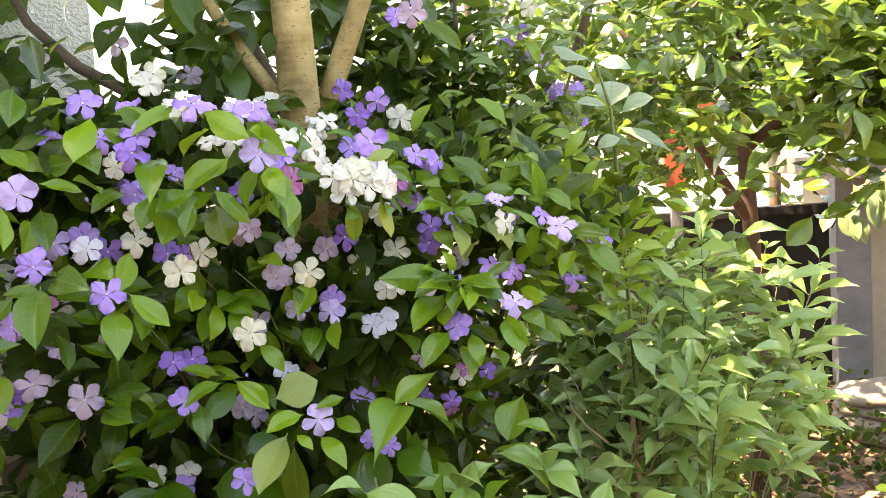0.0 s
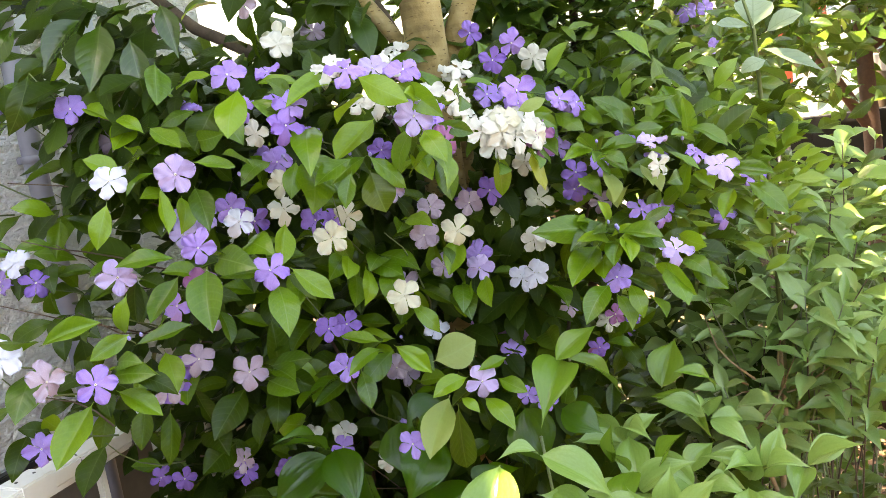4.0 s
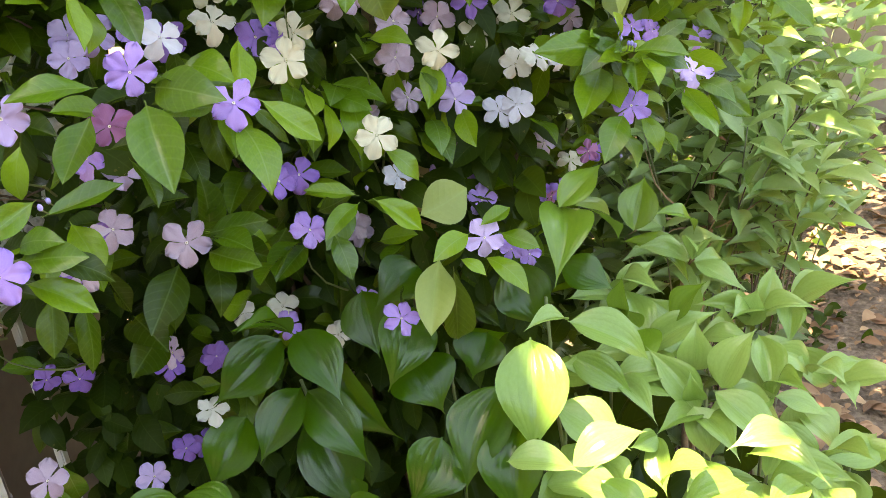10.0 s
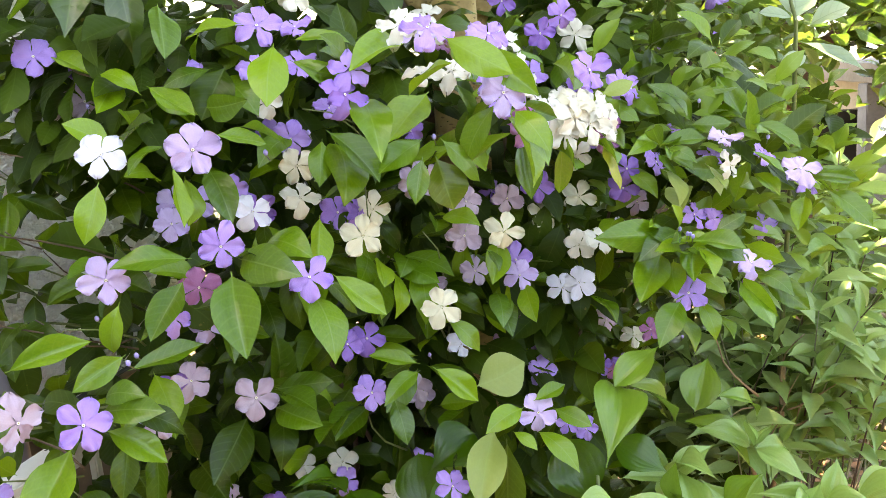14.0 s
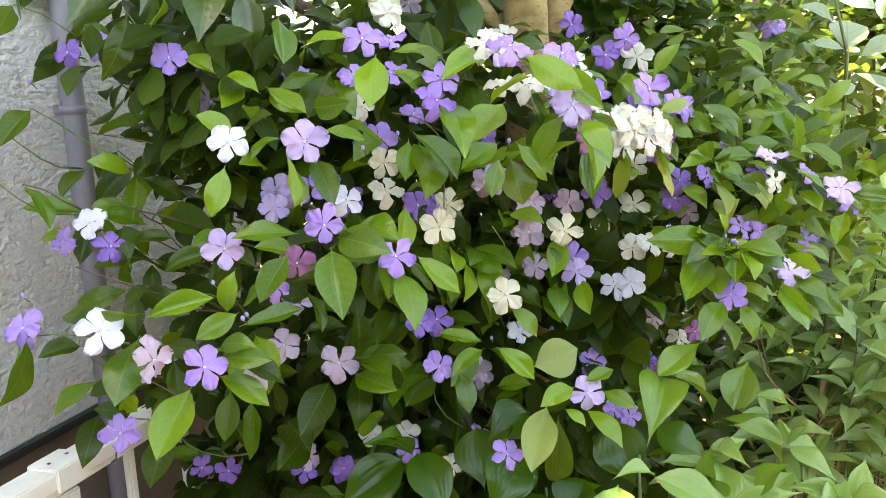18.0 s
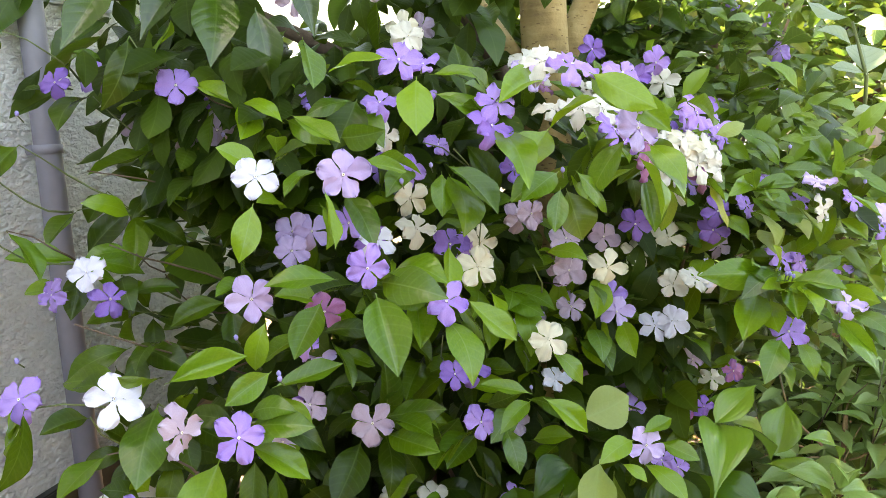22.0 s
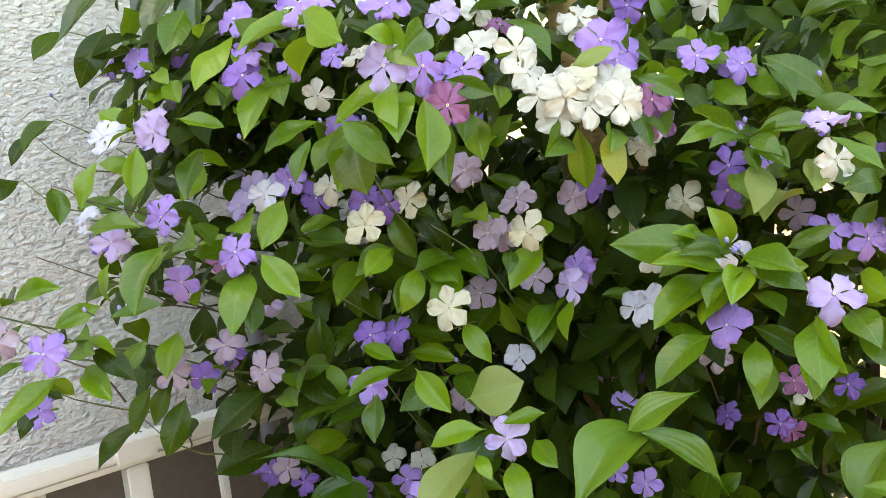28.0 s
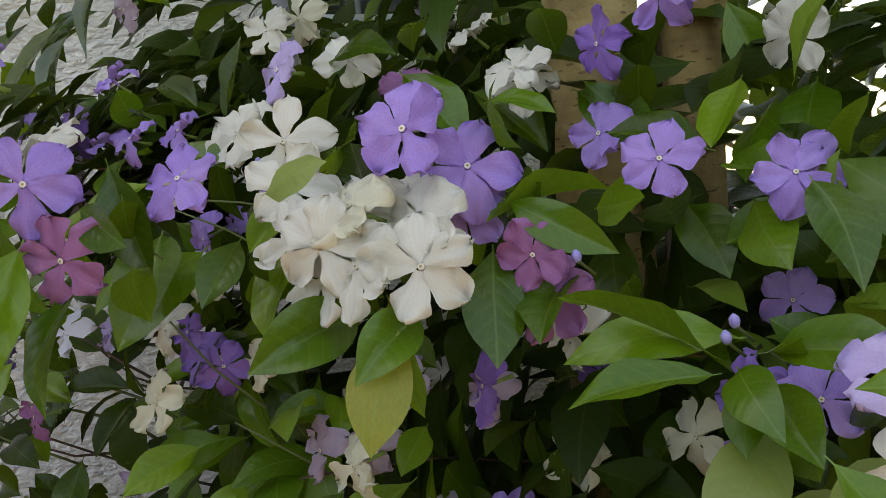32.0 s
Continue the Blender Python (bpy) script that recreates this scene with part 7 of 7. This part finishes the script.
sage_stem_to((0.188, 1.750, 0.916))
sage_stem_to((0.700, 1.945, 1.070))
sage_stem_to((0.613, 1.993, 1.106))
sage_stem_to((0.469, 1.720, 1.115))
sage_stem_to((0.699, 1.851, 0.940))
sage_stem_to((0.490, 1.620, 0.994))
sage_stem_to((0.415, 1.660, 1.029))
sage_stem_to((0.624, 1.851, 0.890))
sage_stem_to((0.364, 1.700, 1.044))
sage_stem_to((0.296, 1.720, 1.044))
sage_stem_to((0.456, 1.600, 0.924))
sage_stem_to((0.826, 2.087, 1.069))
sage_stem_to((0.390, 1.600, 0.889))
sage_stem_to((0.620, 1.851, 0.776))

for k in range(18):
    u = rng.random()
    sage_stem_to((0.22 + 0.32 * u, rng.uniform(1.56, 1.80), rng.uniform(0.74, 1.04)))

poses = []
while len(poses) < 1500:
    c = Vector((rng.uniform(0.05, 1.0), rng.uniform(1.70, 2.35), rng.uniform(0.05, 1.15)))
    if c.z > 1.15 - 0.35 * abs(c.x - 0.55) - 0.25 * max(0, 1.8 - c.y) or c.x > 0.80 - 0.3 * (c.z - 0.5) or c.z < 1.1 * (c.x - 0.25) or c.x > 0.55 and c.z < 0.8:
        continue
    a = rng.uniform(0, 6.28)
    d = Vector((math.cos(a), 0.7 * math.sin(a) - 0.35, rng.uniform(-0.15, 0.4))).normalized()
    s = rng.uniform(0.05, 0.095)
    poses.append(leaf_pose(c, c + d * s, s * 0.38, (rng.uniform(-0.4, 0.4), rng.uniform(-0.8, 0.1), 1)))
leaf_cloud("foliage", sage, leaf_sage_mass, "sage", poses, "dense grey-green foliage with shade in its colour")
limb("dry_stem", wander((0.30, 1.72, 0.0), (0.36, 1.66, 0.88), 8, 0.05, 77), 0.009, 0.004, dry_stem, sage, 8, "dry tan woody stem")
for i in range(9):
    a = Vector((0.33 + rng.uniform(-0.04, 0.06), 1.66 + rng.uniform(-0.03, 0.05), 0.72 + 0.15 * rng.random()))
    limb("dry_twig", wander(a, a + Vector((rng.uniform(-0.14, 0.16), rng.uniform(-0.08, 0.02), rng.uniform(0.0, 0.13))), 6, 0.015, 700 + i), 0.0022, 0.0007, dry_stem, sage, 6)
limb("dry_stem", wander((0.33, 1.75, 0.0), (0.30, 1.64, 0.80), 8, 0.06, 78), 0.007, 0.003, dry_stem, sage, 8, "dry tan woody stem")


# ---- trees and shrubs behind ----
# crown leaves are left out to let sun down here: place on the ground and radius
CROWN_GAPS = [(1.42, 3.08, 0.27), (1.88, 3.66, 0.26)]


def leafy_tree(name, label, base, trunk_mat, r0, boughs, clouds, mat, size, ratio, group=""):
    t = thing(name, label, "tree", base, group)
    for i, pts in enumerate(boughs):
        limb("trunk" if i == 0 else "branch", pts, r0 if i == 0 else r0 * 0.55, r0 * 0.5 if i == 0 else r0 * 0.2, trunk_mat, t, 12 if i == 0 else 8)
    poses = []
    for (cx, cy, cz), (sx, sy, sz), count in clouds:
        for k in range(count):
            c = Vector((rng.gauss(cx, sx), rng.gauss(cy, sy), rng.gauss(cz, sz)))
            spot = c - to_sun * (c.z / to_sun.z)
            if any((spot.x - gx) ** 2 + (spot.y - gy) ** 2 < r * r for gx, gy, r in CROWN_GAPS):
                continue
            d = Vector((rng.uniform(-1, 1), rng.uniform(-1, 0.6), rng.uniform(-0.7, 0.2))).normalized()
            s = size * rng.uniform(0.6, 1.2)
            poses.append(leaf_pose(c, c + d * s, s * ratio, (rng.uniform(-0.8, 0.8), rng.uniform(-0.9, 0.3), 0.8)))
    leaf_cloud("crown", t, mat, "shrub", poses)
    return t


# the last two leaf clouds are added to shade the shed and fence
leafy_tree("tree", "small garden tree with reddish trunk and sunlit oval leaves", (0.98, 3.25, 0), bark_red, 0.038,
           [[(0.99, 3.25, -0.03), (0.98, 3.2, 0.6), (0.98, 3.2, 1.0), (0.95, 3.18, 1.5), (0.9, 3.2, 2.2)],
            [(0.98, 3.2, 1.05), (0.78, 3.1, 1.35), (0.60, 3.0, 1.6), (0.45, 3.0, 1.9)],
            [(0.96, 3.2, 1.3), (1.2, 3.1, 1.5), (1.45, 3.0, 1.7), (1.6, 3.0, 2.0)],
            [(0.95, 3.2, 1.45), (1.1, 3.3, 1.8), (1.3, 3.4, 2.3)]],
           [((0.85, 3.0, 1.62), (0.28, 0.25, 0.18), 760), ((1.35, 2.95, 1.60), (0.28, 0.25, 0.2), 720), ((1.15, 3.05, 1.38), (0.32, 0.2, 0.14), 320), ((0.9, 3.1, 2.0), (0.5, 0.35, 0.3), 760), ((1.6, 3.2, 2.1), (0.4, 0.35, 0.35), 600), ((1.15, 4.0, 2.2), (0.35, 0.3, 0.25), 480), ((1.4, 4.45, 2.35), (0.35, 0.25, 0.2), 800)],
           leaf_sun, 0.112, 0.6)
leafy_tree("tree", "slim branching garden tree with light green leaves", (0.4, 2.5, 0), bark_dark, 0.018,
           [[(0.42, 2.5, -0.03), (0.38, 2.45, 0.8), (0.354, 2.4, 1.59), (0.396, 2.4, 1.71), (0.45, 2.45, 2.2)],
            [(0.37, 2.45, 1.3), (0.504, 2.55, 1.54), (0.631, 2.6, 1.65), (0.85, 2.7, 1.85)],
            [(0.37, 2.45, 1.2), (0.2, 2.4, 1.6), (0.12, 2.4, 2.0)]],
           [((0.3, 2.35, 1.5), (0.22, 0.2, 0.2), 360), ((0.6, 2.5, 1.75), (0.25, 0.2, 0.2), 280), ((0.15, 2.5, 1.85), (0.3, 0.25, 0.22), 300), ((0.45, 2.6, 2.2), (0.4, 0.3, 0.2), 300), ((0.35, 2.3, 1.4), (0.25, 0.2, 0.12), 300), ((0.75, 2.45, 1.62), (0.2, 0.2, 0.16), 420)],
           leaf_sun, 0.075, 0.45)
leafy_tree("evergreen_shrub", "tall evergreen shrub behind the flowers", (0.05, 1.9, 0), bark_dark, 0.012,
           [[(0.06, 1.9, -0.03), (0.05, 1.85, 0.7), (0.08, 1.8, 1.4), (0.1, 1.8, 1.9)], [(0.05, 1.85, 0.8), (0.2, 1.8, 1.2), (0.3, 1.75, 1.5)]],
           [((0.13, 1.72, 1.42), (0.10, 0.10, 0.12), 380), ((0.22, 1.75, 1.25), (0.10, 0.10, 0.12), 300), ((0.0, 1.8, 1.6), (0.12, 0.1, 0.15), 300)],
           leaf_sun, 0.062, 0.42)
leafy_tree("evergreen_shrub", "dark evergreen laurel shrub by the house corner", (-0.3, 1.95, 0), bark_dark, 0.012,
           [[(-0.3, 1.95, -0.03), (-0.3, 1.9, 0.7), (-0.28, 1.9, 1.4)], [(-0.3, 1.93, 0.5), (-0.5, 1.9, 1.0), (-0.52, 1.85, 1.3)], [(-0.3, 1.93, 0.5), (-0.1, 1.9, 1.0), (-0.05, 1.85, 1.3)]],
           [((-0.15, 1.85, 1.25), (0.16, 0.12, 0.14), 650), ((-0.45, 1.85, 1.2), (0.10, 0.10, 0.16), 450), ((-0.2, 1.85, 0.8), (0.2, 0.12, 0.2), 600), ((0.02, 1.8, 1.45), (0.10, 0.08, 0.10), 220), ((-0.10, 1.78, 1.58), (0.13, 0.08, 0.10), 260)],
           leaf_dark_mass, 0.08, 0.42)
# far hedge and trees
hedge = thing("far_hedge", "sunlit hedge and trees at the garden's end", "hedge", (0.5, 6.5, 0))
poses = []
for i in range(1900):
    c = Vector((rng.uniform(-0.7, 6.5), rng.gauss(6.6, 0.35), rng.uniform(0.0, 4.2)))
    poses.append(random_leaf_pose(c, 0.16, 0.5, (rng.uniform(-1, 1), -0.6, -0.2)))
leaf_cloud("foliage", hedge, leaf_sun, "shrub", poses)
for i in range(6):
    x = -0.3 + 1.2 * i
    limb("trunk", wander((x, 6.8, -0.03), (x + 0.2, 6.8, 3.0), 6, 0.1, 900 + i), 0.05, 0.03, bark_dark, hedge, 8)


# pale neighbouring house behind the hedge
neighbour = surface("pale_render", [(0.3, (0.66, 0.63, 0.58)), (0.7, (0.78, 0.75, 0.70))], 2, 0.9, 30, 0.3)
bm = bmesh.new()
bmesh.ops.create_cube(bm, size=1.0)
for v in bm.verts:
    v.co = Vector((3.5 + 9.0 * v.co.x, 8.3 + 0.3 * v.co.y, 1.0 + 2.1 * v.co.z))
far_wall = new("wall_neighbour", bpy.data.meshes.new("wall_neighbour"))
bm.to_mesh(far_wall.data)
bm.free()
far_wall.data.materials.append(neighbour)
tagged(far_wall, "pale rendered wall of the house beyond the hedge", "wall", kind="structure")


# ---- shed, red post, clutter ----
def box_bm(x0, x1, y0, y1, z0, z1, bevel=0.004):
    bm = bmesh.new()
    bmesh.ops.create_cube(bm, size=1.0)
    for v in bm.verts:
        v.co = Vector((x0 + (x1 - x0) * (v.co.x + 0.5), y0 + (y1 - y0) * (v.co.y + 0.5), z0 + (z1 - z0) * (v.co.z + 0.5)))
    bmesh.ops.bevel(bm, geom=bm.edges[:], offset=bevel, segments=2, affect="EDGES")
    return bm


shed_wall = surface("beige_shed_boarding", [(0.3, (0.25, 0.22, 0.175)), (0.7, (0.34, 0.30, 0.245))], 4, 0.8, 30, 0.2)
roof_grey = surface("weathered_grey_roof", [(0.3, (0.10, 0.09, 0.08)), (0.7, (0.2, 0.18, 0.16))], 6, 0.8, 40, 0.3)
# grey puts shade on the shed's corner post; the red post shares it
post_grey = surface("shade_grey_post", [(0.3, (0.10, 0.10, 0.11)), (0.7, (0.17, 0.17, 0.18))], 8, 0.8, 40, 0.3)
shed = thing("shed", "beige garden shed with a dark low roof", "shed", (2.4, 5.0, 0))
part("wall", box_bm(1.93, 3.6, 4.6, 5.6, -0.02, 1.12), shed_wall, shed)
part("roof", box_bm(1.70, 3.8, 4.12, 5.8, 1.13, 1.22), roof_grey, shed)
part("post", box_bm(1.70, 1.86, 4.42, 4.52, -0.02, 1.125), post_grey, shed, "corner post greyed as in shade")
# near-black boards: the shade behind the tree is put into their colour
shade_timber = surface("fence_timber_shade", [(0.3, (0.006, 0.005, 0.004)), (0.7, (0.016, 0.013, 0.011))], 6, 0.85, 30, 0.3)
fence = thing("board_fence", "low timber board fence behind the tree, shade in its colour", "fence", (0.9, 4.9, 0))
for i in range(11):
    part("board", box_bm(0.35 + 0.14 * i, 0.488 + 0.14 * i, 4.88 + 0.004 * (i % 2), 4.91, -0.02, 0.92, 0.001), shade_timber, fence)
part("cap_rail", box_bm(0.33, 1.92, 4.85, 4.94, 0.921, 0.97), shade_timber, fence)
red_paint = surface("faded_red_paint", [(0.3, (0.36, 0.06, 0.03)), (0.7, (0.50, 0.12, 0.06))], 12, 0.6, 50, 0.3)
post = thing("red_post", "grey garden post with a faded red painted board", "post", (0.9, 4.23, 0))
part("shaft", box_bm(0.89, 0.94, 4.205, 4.255, -0.02, 1.12), post_grey, post, "weathered grey lower post")
part("board", box_bm(0.865, 0.965, 4.19, 4.27, 1.121, 1.54), red_paint, post, "faded red painted board")
part("crosspiece", box_bm(0.966, 1.12, 4.2, 4.26, 1.44, 1.53), red_paint, post)


# ---- things on the ground ----
litter_mat = leaf_material("dead_leaf_brown", [(0.1, (0.10, 0.045, 0.022)), (0.5, (0.26, 0.13, 0.07)), (0.9, (0.45, 0.30, 0.18))], 0.8, island=True, through_light=0.05, vein=(0.3, 0.2, 0.1))
litter = thing("leaf_litter", "dry brown fallen leaves scattered on the soil", "leaf litter", (0.8, 2.2, 0.0))
tagged(litter, kind="stuff")
poses = []
for i in range(3400):
    x, y = (rng.uniform(-0.9, 3.0), rng.uniform(0.2, 5.0)) if i % 2 else (rng.uniform(0.6, 2.2), rng.uniform(1.8, 4.2))
    d = Vector((rng.uniform(-1, 1), rng.uniform(-1, 1), rng.uniform(-0.1, 0.25))).normalized()
    s = rng.uniform(0.02, 0.085)
    p = Vector((x, y, ground_height(x, y) + 0.006 + 0.01 * rng.random()))
    poses.append(leaf_pose(p, p + d * s, s * 0.5, (rng.uniform(-0.5, 0.5), rng.uniform(-0.5, 0.5), 1)))
leaf_cloud("fallen_leaves", litter, litter_mat, "shrub", poses)

weeds = thing("ground_cover", "low dark green weeds and ivy on the shaded ground", "ground cover", (1.2, 3.2, 0.0))
tagged(weeds, kind="stuff")
poses = []
while len(poses) < 2200:
    x, y = rng.uniform(0.55, 1.75), rng.uniform(2.3, 4.7)
    if x > (0.30 if y < 3.4 else 0.62) + 0.29 * y + rng.gauss(0, 0.06):
        continue
    c = Vector((x, y, ground_height(x, y) + rng.random() ** 2 * 0.22))
    poses.append(random_leaf_pose(c, 0.05, 0.6, (rng.uniform(-1, 1), -0.8, 0.3)))
# same green as the shrub's filler, shade included in the colour
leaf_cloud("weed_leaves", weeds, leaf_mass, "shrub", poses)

cloth = surface("faded_grey_cloth", [(0.3, (0.13, 0.105, 0.085)), (0.7, (0.24, 0.20, 0.165))], 9, 0.9, 60, 0.4)
bundle = thing("cloth_bundle", "folded grey-brown cloth bundle lying on the ground", "cloth", (1.68, 3.95, 0.0))
for k in range(4):
    bm = bmesh.new()
    bmesh.ops.create_uvsphere(bm, u_segments=20, v_segments=10, radius=1)
    for v in bm.verts:
        w = 1 + 0.12 * math.sin(7 * v.co.x + 3 * k) * math.cos(5 * v.co.y)
        v.co = Vector((1.70 + 0.20 * v.co.x * w, 3.95 + 0.16 * v.co.y * w, 0.035 + 0.055 * k + 0.05 * v.co.z * w))
    for f in bm.faces:
        f.smooth = True
    part("fold", bm, cloth, bundle)

# sunlit spray of broad leaves reaching in beside the shed
spray = thing("broadleaf_branch", "drooping branch of large glossy sunlit leaves", "branch", (1.85, 3.6, 0.0))
limb("branch", [(1.86, 3.62, -0.02), (1.85, 3.6, 0.7), (1.76, 3.58, 1.12), (1.58, 3.55, 1.19), (1.42, 3.53, 1.08), (1.36, 3.52, 0.98)], 0.011, 0.003, bark_dark, spray, 8)
for k in range(34):
    u = rng.random()
    q = Vector((1.36 + 0.36 * u, 3.53 + rng.uniform(-0.08, 0.08), 1.0 + 0.16 * math.sin(2.4 * u) + rng.uniform(-0.05, 0.06)))
    s = rng.uniform(0.10, 0.15)
    leaf(spray, q, q + Vector((rng.uniform(-0.6, 0.5), -0.25, -0.8)).normalized() * s, s * 0.5, (rng.uniform(-0.7, 0.3), -0.6, 0.7), leaf_broad)

# large veined grey leaves above the sage
big = thing("large_leaf_plant", "tall stem with large veined silvery green leaves", "plant", (0.40, 1.82, 0.0))
limb("stem", [(0.41, 1.84, -0.02), (0.39, 1.78, 0.7), (0.35, 1.60, 1.25), (0.338, 1.56, 1.40), (0.318, 1.56, 1.475)], 0.005, 0.002, twig_green, big, 7)
for bx, bz, tx, tz, w in ((0.336, 1.402, 0.347, 1.446, 0.056), (0.352, 1.393, 0.402, 1.412, 0.032), (0.342, 1.374, 0.426, 1.327, 0.024), (0.333, 1.405, 0.284, 1.415, 0.020), (0.318, 1.440, 0.264, 1.465, 0.024), (0.312, 1.479, 0.252, 1.503, 0.024), (0.318, 1.472, 0.370, 1.458, 0.032), (0.352, 1.355, 0.312, 1.342, 0.026)):
    leaf(big, (bx, 1.555, bz), (tx, 1.60 if w > 0.05 else 1.545, tz), w, (0.1, -0.75, 0.65), leaf_silver, "shrub")


# ---- gravel strip under the house wall ----
stone_grey = surface("grey_gravel", [(0.3, (0.14, 0.135, 0.13)), (0.7, (0.34, 0.33, 0.31))], 40, 0.85, 120, 0.4)
gravel = thing("gravel_strip", "grey gravel lying along the foot of the house wall", "gravel", wall_at(0.0, 0.3, 0.0))
tagged(gravel, kind="stuff")
verts, faces = [], []
ring = [(math.cos(k * 1.0472), math.sin(k * 1.0472)) for k in range(6)]
for i in range(2600):
    p = wall_at(rng.uniform(-1.6, 0.75), rng.uniform(0.01, 0.52), 0.0)
    p.z = ground_height(p.x, p.y) + 0.003
    r, flat, turn = rng.uniform(0.006, 0.015), rng.uniform(0.5, 0.8), rng.uniform(0, 6.28)
    n0 = len(verts)
    for h, w in ((-0.5, 0.75), (0.15, 1.0), (0.75, 0.6)):
        for cx, cy in ring:
            k = r * w * rng.uniform(0.85, 1.15)
            x, y = cx * k, cy * k * 0.75
            verts.append((p.x + x * math.cos(turn) - y * math.sin(turn), p.y + x * math.sin(turn) + y * math.cos(turn), p.z + r * flat * h))
    for a in range(2):
        for k in range(6):
            j = (k + 1) % 6
            faces.append((n0 + 6 * a + k, n0 + 6 * a + j, n0 + 6 * a + 6 + j, n0 + 6 * a + 6 + k))
    faces.append(tuple(n0 + 12 + k for k in range(6)))
piece("gravel_stones", mesh_of("gravel_stones", verts, faces, [stone_grey]), gravel, kind="stuff")
